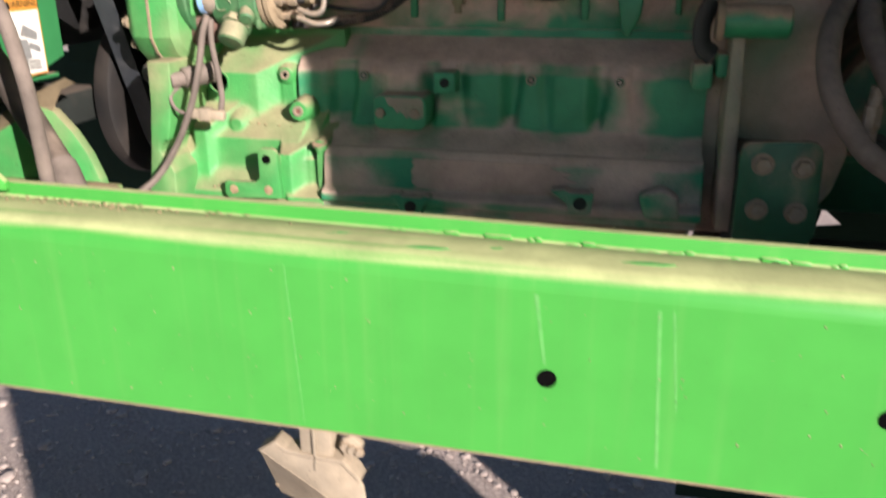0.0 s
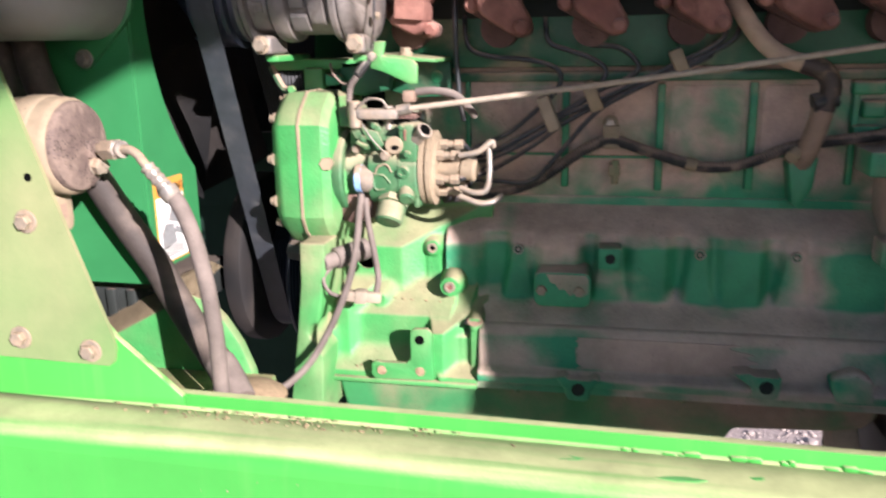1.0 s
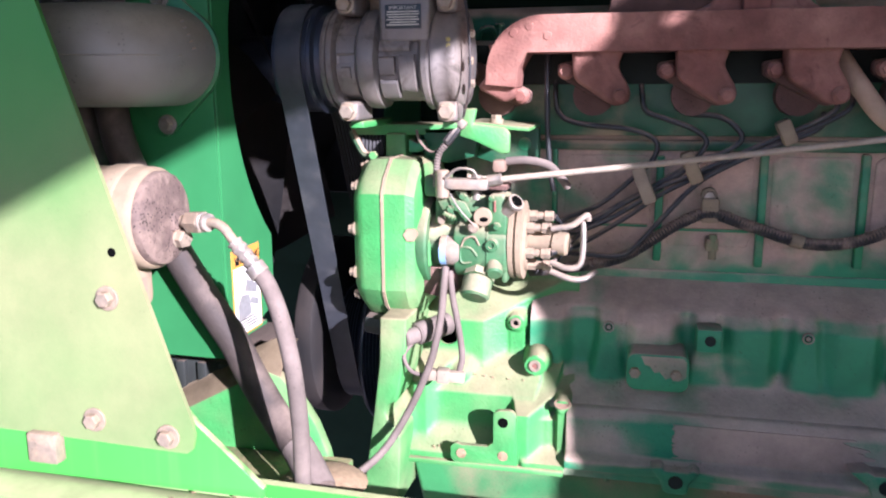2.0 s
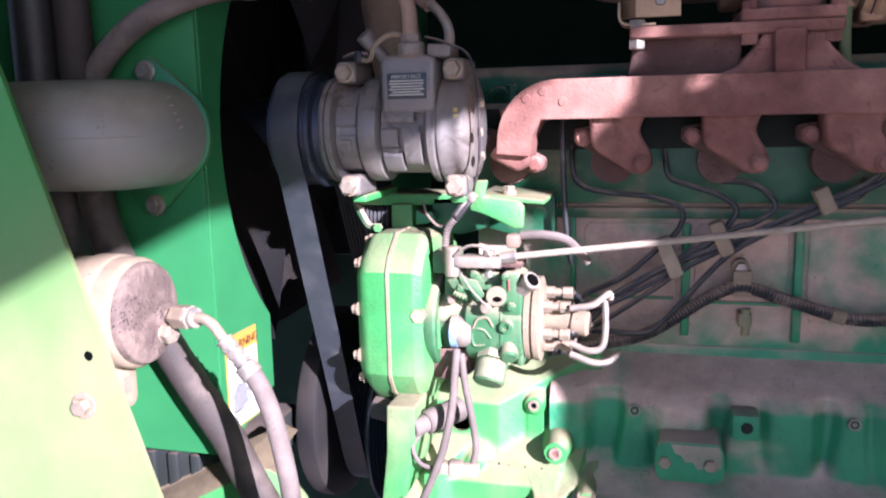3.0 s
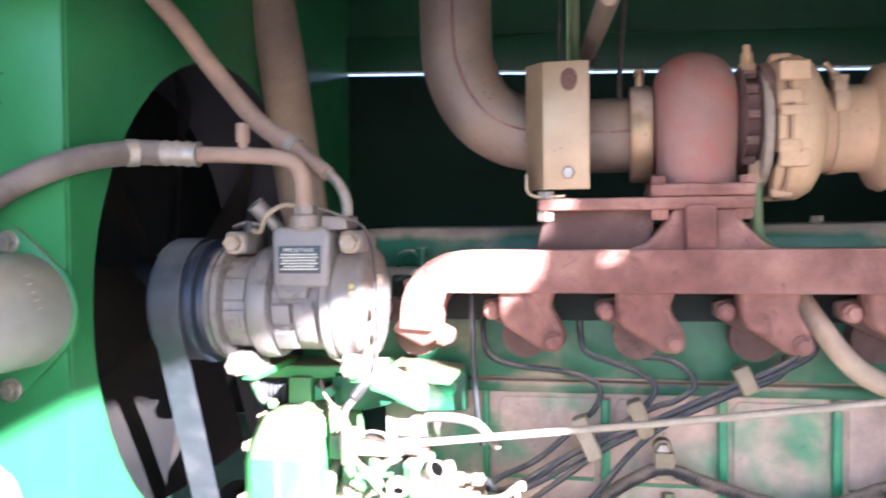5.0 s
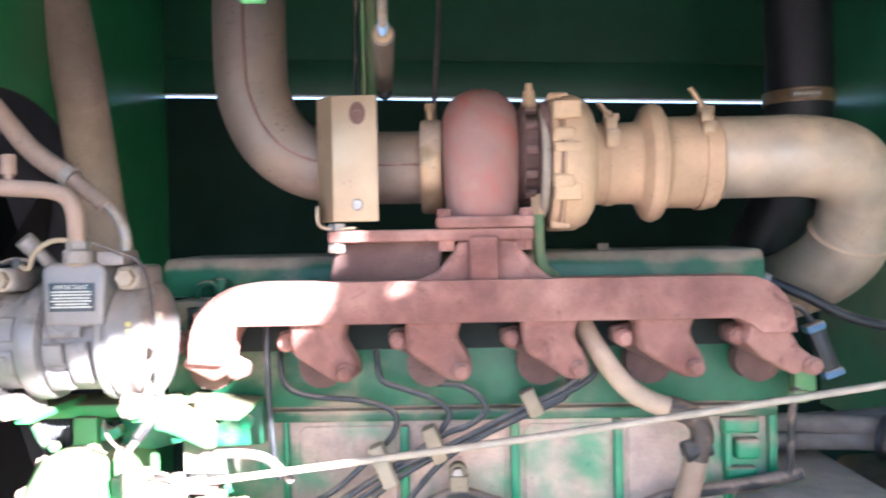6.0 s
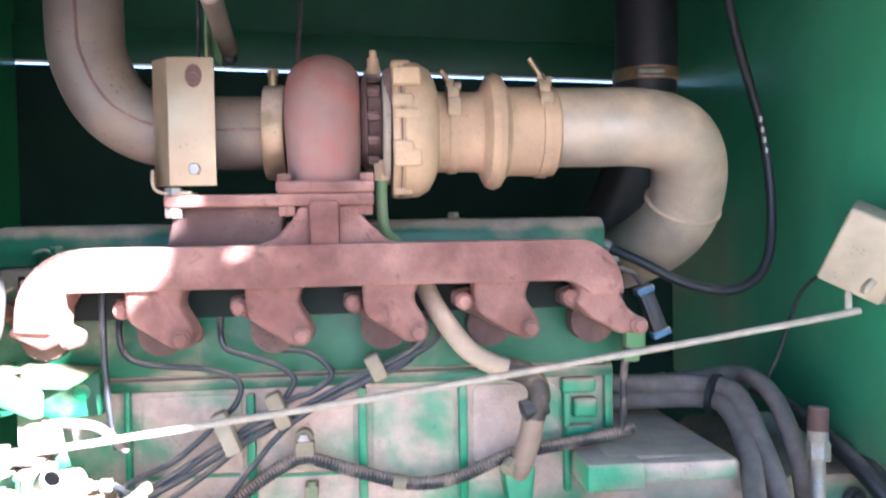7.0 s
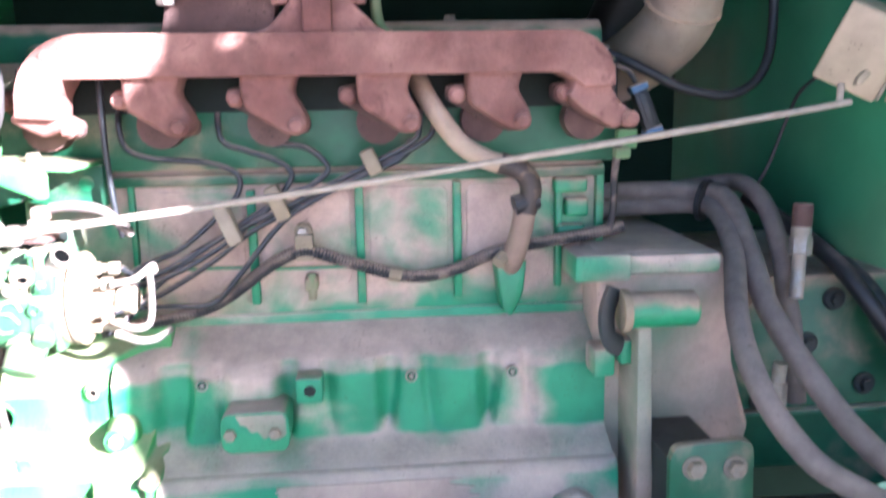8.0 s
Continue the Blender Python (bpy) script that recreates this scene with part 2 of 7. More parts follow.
M_INK = dusty("black_ink", (0.006, 0.006, 0.006), dust=-0.1, rough=0.5, scale=40.0, vary=0.05, bump_amt=0.02)
M_LABELB = dusty("black_label", (0.025, 0.035, 0.04), dust=0.16, rough=0.35, scale=40.0, vary=0.1, bump_amt=0.02)
M_BLUE = dusty("blue_tag", (0.25, 0.45, 0.75), dust=0.3, rough=0.4, scale=40.0, bump_amt=0.05)
M_STICK = dusty("yellow_sticker", (0.45, 0.36, 0.10), dust=0.3, rough=0.5, scale=40.0, bump_amt=0.02)
M_BLUED = dusty("dull_blue_plastic", (0.06, 0.13, 0.22), dust=0.3, rough=0.5, scale=40.0, bump_amt=0.05)
M_GOLD = dusty("light_grey_print", (0.45, 0.43, 0.36), dust=0.2, rough=0.5, scale=40.0, bump_amt=0.02)


def ground_material():
    m, nt, bs = mat_base("packed_gravel_dirt")
    a = noise_node(nt, 2.2, 8.0, 0.65)
    b = noise_node(nt, 70.0, 8.0, 0.75)
    c = noise_node(nt, 300.0, 4.0, 0.6)
    c1 = mix(nt, a, (0.38, 0.30, 0.275), (0.52, 0.42, 0.38))
    c2 = mix(nt, ramp(nt, b, 0.45, 0.62), mix(nt, ramp(nt, c, 0.35, 0.55), (0.22, 0.175, 0.16), c1), (0.55, 0.45, 0.40))
    c3 = mix(nt, ramp(nt, c, 0.62, 0.74), c2, (0.50, 0.43, 0.40))
    nt.links.new(c3, bs.inputs["Base Color"])
    bs.inputs["Roughness"].default_value = 0.95
    bump(nt, bs, arith(nt, "ADD", b, arith(nt, "MULTIPLY", c, 0.4)), 1.0, 0.012)
    return m


M_SKETCH = dusty("grey_print", (0.22, 0.22, 0.22), dust=0.3, rough=0.5, scale=40.0, bump_amt=0.02)
M_TANHOSE = dusty("sandy_hose", (0.36, 0.27, 0.19), dust=0.6, up=0.3, rough=0.8, scale=8.0, bump_amt=0.2, dust_col=(0.50, 0.36, 0.25), sharp=0.3)
M_EDGE = dusty("dust_caked_plate", (0.045, 0.20, 0.06), dust=0.48, up=0.4, rough=0.6, scale=7.0, bump_amt=0.3, dust_col=(0.30, 0.25, 0.155), sharp=0.3)
M_PLATE = dusty("dust_streaked_plate", (0.046, 0.25, 0.064), dust=0.36, up=0.4, rough=0.6, scale=8.0, bump_amt=0.5, dust_col=(0.33, 0.28, 0.165), sharp=0.34, streak=0.45)
M_FLANGE = dusty("tan_dusted_flange", (0.05, 0.24, 0.06), dust=0.62, up=0.3, rough=0.8, scale=9.0, bump_amt=0.3, dust_col=(0.37, 0.285, 0.18), sharp=0.3)
M_BROWN = dusty("brown_dusted_tube", (0.19, 0.125, 0.09), dust=0.5, up=0.3, rough=0.7, scale=9.0, bump_amt=0.25, dust_col=(0.31, 0.215, 0.155), sharp=0.25)
M_RAIL = dusty("rail_block_paint", (0.031, 0.265, 0.12), dust=0.33, up=0.40, rough=0.5, scale=5.0, bump_amt=0.7, sharp=0.12, dust_col=(0.53, 0.395, 0.315), noisy=1.3, bump_scale=160.0)
M_SPECK = dusty("chaff_speckled_green", (0.040, 0.235, 0.050), dust=0.40, up=0.25, rough=0.6, scale=90.0, bump_amt=0.9, dust_col=(0.36, 0.30, 0.155), sharp=0.35, noisy=0.9, bump_scale=120.0)
M_GREASE = dusty("oily_rubber", (0.05, 0.035, 0.028), dust=0.30, up=0.3, rough=0.5, scale=45.0, bump_amt=0.6, dust_col=(0.22, 0.15, 0.10), sharp=0.12, noisy=1.2)
M_TANTUBE = dusty("tan_dusted_tube", (0.23, 0.17, 0.125), dust=0.5, up=0.3, rough=0.7, scale=7.0, bump_amt=0.25, dust_col=(0.36, 0.27, 0.19), sharp=0.3)
M_HOLE = dusty("hollow_black", (0.004, 0.004, 0.004), dust=-0.2, rough=0.9, bump_amt=0.02, spec=0.0)
M_PINK = dusty("caked_pink_dust", (0.10, 0.20, 0.12), dust=0.56, up=0.4, rough=0.6, scale=5.0, bump_amt=0.3, sharp=0.2, dust_col=(0.50, 0.35, 0.275))
M_GROUND = ground_material()
M_STONE = dusty("grey_brown_stone", (0.36, 0.30, 0.275), dust=0.4, up=0.3, rough=0.9, scale=20.0, bump_amt=0.5, dust_col=(0.45, 0.37, 0.335))


# ---------------------------------------------------------------- builders
BASE = {}


def thing(name, at, label, category, group="", kind=""):
    """Empty that carries the parts of one thing; parts are given in world coordinates."""
    ob = new(name)
    ob.location = at
    ob.empty_display_size = 0.02
    BASE[ob] = Vector(at)
    return tagged(ob, label, category, group, kind)


def finish(name, bm, material, offset, angle=38.0):
    bmesh.ops.translate(bm, verts=bm.verts, vec=-offset)
    bmesh.ops.recalc_face_normals(bm, faces=bm.faces)
    me = bpy.data.meshes.new(name)
    bm.to_mesh(me)
    bm.free()
    for p in me.polygons:
        p.use_smooth = True
    me.set_sharp_from_angle(angle=radians(angle))
    me.materials.append(material)
    return me


def part(name, bm, material, parent, label="", angle=38.0):
    me = finish(name, bm, material, BASE[parent], angle)
    ob = new(name, me)
    ob.parent = parent
    BASE[ob] = BASE[parent]
    return tagged(ob, label)


def solo(name, bm, material, at, label="", category="", group="", kind="", angle=38.0):
    """A thing or a piece of the setting that is one mesh."""
    at = Vector(at)
    ob = new(name, finish(name, bm, material, at, angle))
    ob.location = at
    BASE[ob] = at
    return tagged(ob, label, category, group, kind)


def basis(d):
    d = Vector(d).normalized()
    a = Vector((0, 0, 1)) if abs(d.z) < 0.9 else Vector((1, 0, 0))
    u = d.cross(a).normalized()
    return d, u, d.cross(u).normalized()


def lathe(bm, o, d, profile, n=24, squash=1.0, spin=0.0):
    """Rings (s along d from o, radius); radius 0 closes to a point."""
    d, u, w = basis(d)
    o = Vector(o)
    rings = []
    for s, r in profile:
        c = o + d * s
        if r <= 1e-6:
            rings.append([bm.verts.new(c)])
        else:
            rings.append([bm.verts.new(c + (u * math.cos(spin + 2 * math.pi * i / n) + w * squash * math.sin(spin + 2 * math.pi * i / n)) * r) for i in range(n)])
    for a, b in zip(rings, rings[1:]):
        for i in range(n):
            j = (i + 1) % n
            if len(a) == 1 and len(b) == 1:
                continue
            if len(a) == 1:
                bm.faces.new((a[0], b[i], b[j]))
            elif len(b) == 1:
                bm.faces.new((a[i], a[j], b[0]))
            else:
                bm.faces.new((a[i], a[j], b[j], b[i]))
    for ring in (rings[0], rings[-1]):
        if len(ring) > 2:
            bm.faces.new(ring)
    return bm


def cyl(bm, p0, p1, r, n=20, ch=0.0, r1=None):
    p0, p1 = Vector(p0), Vector(p1)
    h = (p1 - p0).length
    r1 = r if r1 is None else r1
    prof = [(0, r), (h, r1)] if ch <= 0 else [(0, r - ch), (ch, r), (h - ch, r1), (h, r1 - ch)]
    return lathe(bm, p0, p1 - p0, prof, n)


def box(bm, lo, hi, bev=0.0, seg=2, m=None):
    r = bmesh.ops.create_cube(bm, size=1.0)
    vs = r["verts"]
    lo, hi = Vector(lo), Vector(hi)
    for v in vs:
        v.co = Vector([lo[i] + (v.co[i] + 0.5) * (hi[i] - lo[i]) for i in range(3)])
    if bev > 0:
        es = list({e for v in vs for e in v.link_edges})
        out = bmesh.ops.bevel(bm, geom=es, offset=bev, segments=seg, affect="EDGES", profile=0.5)
        vs = list({v for f in out["faces"] for v in f.verts} | {v for v in vs if v.is_valid})
    if m is not None:
        bmesh.ops.transform(bm, matrix=m, verts=vs)
    return vs


def prism(bm, poly, axis, a, b, bev=0.0, seg=2, m=None):
    """Outline poly in the two other axes (in the order x, y, z) pulled along axis from a to b."""
    k = "xyz".index(axis)

    def point(p, h):
        q = list(p)
        q.insert(k, h)
        return Vector(q)
    lo = [bm.verts.new(point(p, a)) for p in poly]
    hi = [bm.verts.new(point(p, b)) for p in poly]
    n = len(poly)
    fs = [bm.faces.new(lo), bm.faces.new(list(reversed(hi)))]
    for i in range(n):
        fs.append(bm.faces.new((lo[i], hi[i], hi[(i + 1) % n], lo[(i + 1) % n])))
    vs = lo + hi
    bmesh.ops.recalc_face_normals(bm, faces=fs)
    if bev > 0:
        es = list({e for f in fs for e in f.edges})
        out = bmesh.ops.bevel(bm, geom=es, offset=bev, segments=seg, affect="EDGES", profile=0.5, clamp_overlap=True)
        vs = list({v for f in out["faces"] for v in f.verts} | {v for v in vs if v.is_valid})
    if m is not None:
        bmesh.ops.transform(bm, matrix=m, verts=vs)
    return vs


def arc(cx, cy, r, a0, a1, n):
    return [(cx + r * math.cos(radians(a0 + (a1 - a0) * i / n)), cy + r * math.sin(radians(a0 + (a1 - a0) * i / n))) for i in range(n + 1)]


def spline(pts, per=8):
    pts = [Vector(p) for p in pts]
    if len(pts) == 2:
        return [pts[0].lerp(pts[1], i / per) for i in range(per + 1)]
    ext = [pts[0] * 2 - pts[1]] + pts + [pts[-1] * 2 - pts[-2]]
    out = []
    for i in range(1, len(ext) - 2):
        p0, p1, p2, p3 = ext[i - 1:i + 3]
        for k in range(per):
            t = k / per
            out.append(0.5 * ((2 * p1) + (p2 - p0) * t + (2 * p0 - 5 * p1 + 4 * p2 - p3) * t * t + (3 * p1 - p0 - 3 * p2 + p3) * t ** 3))
    out.append(pts[-1])
    return out


def tube(bm, pts, r, n=12, per=8, ribs=0.0, pitch=0.006, flat=1.0):
    """Round hose through pts; ribs makes it corrugated, flat squashes it."""
    line = spline(pts, per)
    if ribs > 0:
        length = sum((b - a).length for a, b in zip(line, line[1:]))
        count = int(length / pitch * 2)
        cum = [0.0]
        for a, b in zip(line, line[1:]):
            cum.append(cum[-1] + (b - a).length)
        res, k = [], 0
        for i in range(count + 1):
            s = length * i / count
            while k < len(cum) - 2 and cum[k + 1] < s:
                k += 1
            f = (s - cum[k]) / max(1e-9, cum[k + 1] - cum[k])
            res.append(line[k].lerp(line[k + 1], min(1.0, f)))
        line = res
    d = (line[1] - line[0]).normalized()
    _, u, w = basis(d)
    rings = []
    for i, p in enumerate(line):
        nd = (line[min(i + 1, len(line) - 1)] - line[max(i - 1, 0)]).normalized()
        u = (u - nd * u.dot(nd)).normalized()
        w = nd.cross(u)
        rr = r if not callable(r) else r(i / (len(line) - 1))
        if ribs > 0 and i % 2:
            rr -= ribs
        rings.append([bm.verts.new(p + (u * math.cos(2 * math.pi * k / n) + w * flat * math.sin(2 * math.pi * k / n)) * rr) for k in range(n)])
    for a, b in zip(rings, rings[1:]):
        for i in range(n):
            bm.faces.new((a[i], a[(i + 1) % n], b[(i + 1) % n], b[i]))
    bm.faces.new(rings[0])
    bm.faces.new(list(reversed(rings[-1])))
    return bm


def hexbolt(bm, at, d, r=0.009, h=0.008, washer=0.0, n=6):
    at = Vector(at)
    d = Vector(d).normalized()
    if washer > 0:
        lathe(bm, at, d, [(0, washer), (0.002, washer), (0.0026, washer - 0.001)], 20)
        at = at + d * 0.0024
    lathe(bm, at, d, [(0, r), (h * 0.85, r), (h, r * 0.86)], n)
    return bm


def bolt(parent, at, d, r=0.009, h=0.008, washer=0.0, material=None, label=""):
    return part("bolt", hexbolt(bmesh.new(), at, d, r, h, washer), material or M_BOLT, parent, label, 30)


def loft(bm, rings):
    """Skin closed rings of equal count, capped at both ends."""
    vs = [[bm.verts.new(p) for p in ring] for ring in rings]
    n = len(vs[0])
    for a, c in zip(vs, vs[1:]):
        for i in range(n):
            bm.faces.new((a[i], a[(i + 1) % n], c[(i + 1) % n], c[i]))
    bm.faces.new(vs[0])
    bm.faces.new(list(reversed(vs[-1])))
    return bm


def casting(bm, x0, x1, z0, z1, back, pieces, nx, nz, k=0.005):
    """Front of a cast part: the nearest of several drafted pads and round bosses, melted into one another, closed at the back.
    A pad is (xa, xb, za, zb, y, then the drafts left, right, below, above); a boss is (x, z, radius, y, draft)."""
    def depth(x, z):
        tot = math.exp(-(back - 1.2) / k)
        for p in pieces:
            if len(p) == 5:
                y = p[3] + max(0.0, math.hypot(x - p[0], z - p[1]) - p[2]) * p[4]
            else:
                y = p[4] + max(0.0, (p[0] - x) * p[5], (x - p[1]) * p[6], (p[2] - z) * p[7], (z - p[3]) * p[8])
            tot += math.exp(-(y - 1.2) / k)
        return 1.2 - k * math.log(tot)
    rows = []
    for j in range(nz + 1):
        z = z1 + (z0 - z1) * j / nz
        rows.append([bm.verts.new((x0 + (x1 - x0) * i / nx, depth(x0 + (x1 - x0) * i / nx, z), z)) for i in range(nx + 1)])
    for p, q in zip(rows, rows[1:]):
        for i in range(nx):
            bm.faces.new((p[i], q[i], q[i + 1], p[i + 1]))
    rim = rows[0] + [r[-1] for r in rows[1:]] + rows[-1][-2::-1] + [r[0] for r in rows[-2:0:-1]]
    far = [bm.verts.new((v.co.x, back + 0.03, v.co.z)) for v in rim]
    n = len(rim)
    for i in range(n):
        bm.faces.new((rim[i], rim[(i + 1) % n], far[(i + 1) % n], far[i]))
    bm.faces.new(far)
    return bm


def B():
    return bmesh.new()

# ---------------------------------------------------------------- setting
GROUND = 0.35


def build_setting():
    bm = B()
    bmesh.ops.create_grid(bm, x_segments=2, y_segments=2, size=400)
    bmesh.ops.translate(bm, verts=bm.verts, vec=(0, 0, GROUND))
    solo("ground", bm, M_GROUND, (0, 0, GROUND), "packed reddish gravel and dirt yard", "ground", kind="structure")
    # far panel of the bay, in two sheets with an open slit between them
    lean = pose(0, 0, 0, 0, 1.9, 0)
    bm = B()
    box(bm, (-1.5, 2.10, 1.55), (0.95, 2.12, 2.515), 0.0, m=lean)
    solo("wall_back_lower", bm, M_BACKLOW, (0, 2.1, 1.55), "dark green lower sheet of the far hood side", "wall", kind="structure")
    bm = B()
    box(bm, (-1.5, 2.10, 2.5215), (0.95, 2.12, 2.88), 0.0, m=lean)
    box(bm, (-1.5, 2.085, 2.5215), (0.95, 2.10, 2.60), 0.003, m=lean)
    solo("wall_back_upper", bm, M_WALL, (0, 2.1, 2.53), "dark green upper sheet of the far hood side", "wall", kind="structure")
    # added sheet: blocks far light, its near-black colour stands in for deep shade
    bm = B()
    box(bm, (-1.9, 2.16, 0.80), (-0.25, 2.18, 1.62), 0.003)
    solo("wall_back_closure", bm, M_BACKLOW, (-1, 2.16, 0.80), "dark sheet added to close off light under the far hood side", "wall", kind="structure")
    bm = B()
    box(bm, (0.66, 0.93, 1.83), (0.68, 2.14, 3.1), 0.004)
    solo("wall_right", bm, M_RIGHT, (0.66, 1.5, 1.83), "smooth green sheet-metal bay side", "wall", kind="structure")
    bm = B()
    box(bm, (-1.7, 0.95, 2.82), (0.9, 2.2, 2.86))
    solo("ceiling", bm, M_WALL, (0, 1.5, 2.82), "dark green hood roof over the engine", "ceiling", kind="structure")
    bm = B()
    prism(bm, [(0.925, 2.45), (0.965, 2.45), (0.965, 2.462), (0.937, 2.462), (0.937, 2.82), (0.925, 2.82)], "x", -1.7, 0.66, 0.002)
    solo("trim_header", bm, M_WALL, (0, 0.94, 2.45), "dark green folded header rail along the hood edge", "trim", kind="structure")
    # unseen raised sheet, added to keep sky light off the upper engine
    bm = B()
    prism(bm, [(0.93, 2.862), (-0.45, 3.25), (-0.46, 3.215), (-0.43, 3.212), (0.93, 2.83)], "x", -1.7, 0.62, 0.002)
    solo("sky_mask_hood", bm, M_WALL, (0, 0.93, 2.84), "unseen raised green sheet that cuts sky light on the engine", "door", kind="structure")
    # unseen sheets beside the camera, added to shape the sun that reaches the engine
    # one sheet with two openings for sun spots; lower edge slants, free edge leans
    bm = B()
    ys = (-0.27, -0.177, -0.141, -0.118, -0.097, 0.95)
    zs = (0.0, 0.595, 0.625, 0.665, 0.70, 0.7150, 0.7260, 0.779, 0.819, 1.0)
    tab = (0.0, 0.0, -0.055, -0.060, -0.025, 0.0, 0.0, 0.0, 0.0, 0.0)
    slots = ((1, 7), (3, 5))
    grid = {}
    for i, y in enumerate(ys):
        for j, k in enumerate(zs):
            low = 2.035 - 0.5 * y
            z = low + (3.1 - low) * k
            grid[i, j] = bm.verts.new((1.15, y + (max(0.009, 0.08 * (z - 2.35) / 0.5) + tab[j] if i == 0 else 0.0), z))
    for i in range(len(ys) - 1):
        for j in range(len(zs) - 1):
            if (i, j) not in slots:
                bm.faces.new((grid[i, j], grid[i + 1, j], grid[i + 1, j + 1], grid[i, j + 1]))
    bmesh.ops.solidify(bm, geom=bm.faces, thickness=0.004)
    solo("sun_mask_side", bm, M_SIDE, (1.15, 0.3, 1.80), "unseen green sheet that shapes the sun patches", "door", kind="structure")
    # unseen upper sheet, added to stop the sun above and behind the side opening
    bm = B()
    prism(bm, [(-2.2, 2.968), (-0.8, 2.968), (-0.6, 2.932), (-0.3, 2.930), (0.92, 2.93), (0.92, 4.2), (-2.2, 4.2)], "x", 1.156, 1.18)
    box(bm, (0.62, 0.90, 3.05), (1.18, 0.93, 4.2), 0.004)
    box(bm, (1.158, 0.92, 1.30), (1.18, 2.14, 3.1), 0.004)
    solo("sun_mask_upper", bm, M_SIDE, (1.15, 0, 3.0), "unseen green upper sheet that blocks the sun", "wall", kind="structure")

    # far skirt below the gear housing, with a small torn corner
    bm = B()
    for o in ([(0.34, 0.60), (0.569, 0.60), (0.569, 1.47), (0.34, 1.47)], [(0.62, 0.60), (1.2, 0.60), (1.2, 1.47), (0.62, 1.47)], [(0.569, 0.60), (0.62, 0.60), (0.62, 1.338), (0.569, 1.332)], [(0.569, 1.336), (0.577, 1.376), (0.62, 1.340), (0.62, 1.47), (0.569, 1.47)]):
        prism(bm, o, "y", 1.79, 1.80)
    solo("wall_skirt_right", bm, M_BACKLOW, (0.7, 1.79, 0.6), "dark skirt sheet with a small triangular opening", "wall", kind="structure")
    # unseen sheets beside the camera, added to shade the ground; their gap lets sun through
    bm = B()
    prism(bm, [(-1.02, GROUND), (0.60, GROUND), (0.60, 1.13), (0.10, 1.45), (-1.02, 2.0)], "x", 1.20, 1.22, 0.002)
    box(bm, (1.20, 0.745, GROUND), (1.22, 1.60, 1.20), 0.002)
    solo("sun_mask_lower", bm, M_SIDE, (1.2, 0, GROUND), "unseen green lower sheet that shades the ground", "wall", kind="structure")


def build_beam():
    th = thing("frame_beam", (0, 0.85, 1.33), "heavy green steel side beam with dusty rounded top", "beam")
    prof = [(0.80, 1.331), (0.80, 1.548)] + arc(0.828, 1.548, 0.028, 180, 96, 6) + [(0.852, 1.578), (0.880, 1.577), (0.888, 1.572), (0.892, 1.576), (0.894, 1.592), (0.904, 1.593), (0.906, 1.40), (0.898, 1.40), (0.896, 1.56), (0.83, 1.563), (0.808, 1.548), (0.808, 1.331)]
    bm = B()
    prism(bm, prof, "x", -1.8, 1.6, 0.0)
    shear = Matrix(((1, 0, 0, 0), (0, 1, 0, 0), (-0.0185, 0, 1, 0), (0, 0, 0, 1)))
    bmesh.ops.transform(bm, matrix=shear, verts=bm.verts)
    beam = part("beam_body", bm, M_BEAM, th, angle=30)

    def z(x, v):
        return v - 0.0185 * x
    # drilled holes: short dark sleeves set in the face
    for x in (0.088, 0.446):
        bm = B()
        lathe(bm, (x, 0.7995, z(x, 1.443)), (0, 1, 0), [(0, 0.0115), (-0.0006, 0.0108), (0.0, 0.0095), (0.006, 0.0095), (0.006, 0.0)], 24)
        part("drilled_hole", bm, M_HOLE, th, "dark drilled hole")
    # lip notches and weld crumbs along the rear edge
    rnd = random.Random(4)
    for i in range(34):
        x = -0.10 + i * 0.0165 + rnd.uniform(-0.03, 0.03)
        bm = B()
        w = rnd.uniform(0.003, 0.011)
        box(bm, (x - w, 0.888, z(x, 1.570)), (x + w, 0.896, z(x, 1.5745 + rnd.uniform(0, 0.0045))), 0.002)
        part("weld_bead", bm, M_BEAM, th)
    for x, y, s in ((-0.058, 0.832, 0.026), (-0.18, 0.852, 0.022), (0.19, 0.842, 0.030), (0.02, 0.848, 0.008)):
        bm = B()
        zz = z(x, 1.5772 if y > 0.84 else 1.5765)
        o = [(x - s, y - 0.002), (x - s * 0.3, y - 0.0055), (x + s * 0.6, y - 0.004), (x + s, y + 0.001), (x + s * 0.2, y + 0.005), (x - s * 0.5, y + 0.003)]
        prism(bm, o, "z", zz - 0.002, zz + 0.0006)
        part("scrape_mark", bm, M_RUNS, th, "green patch wiped clean of dust")
    bm = B()
    prism(bm, [(-1.8, z(-1.8, 1.3308)), (-1.8, z(-1.8, 1.3332)), (1.6, z(1.6, 1.3332)), (1.6, z(1.6, 1.3308))], "y", 0.7985, 0.806)
    part("bottom_edge", bm, M_CANBAND, th, "dusty worn lower edge")
    # pale run marks on the front face
    for x, w, top, bot in ((-0.223, 0.0008, 1.55, 1.34), (0.073, 0.0024, 1.545, 1.46), (0.205, 0.0022, 1.54, 1.345), (0.220, 0.0012, 1.54, 1.42)):
        bm = B()
        prism(bm, [(x - w, z(x, top)), (x + w, z(x, top)), (x + w * 0.7 + 0.012, z(x, bot)), (x - w * 0.7 + 0.012, z(x, bot))], "y", 0.7998, 0.8004)
        part("run_mark", bm, M_RUNS, th, "pale dried water run")
    bm = B()
    for i in range(90):
        x, y, s = rnd.gauss(-0.53, 0.10), rnd.uniform(0.858, 0.884), rnd.uniform(0.0005, 0.0014)
        a = rnd.uniform(0, math.pi)
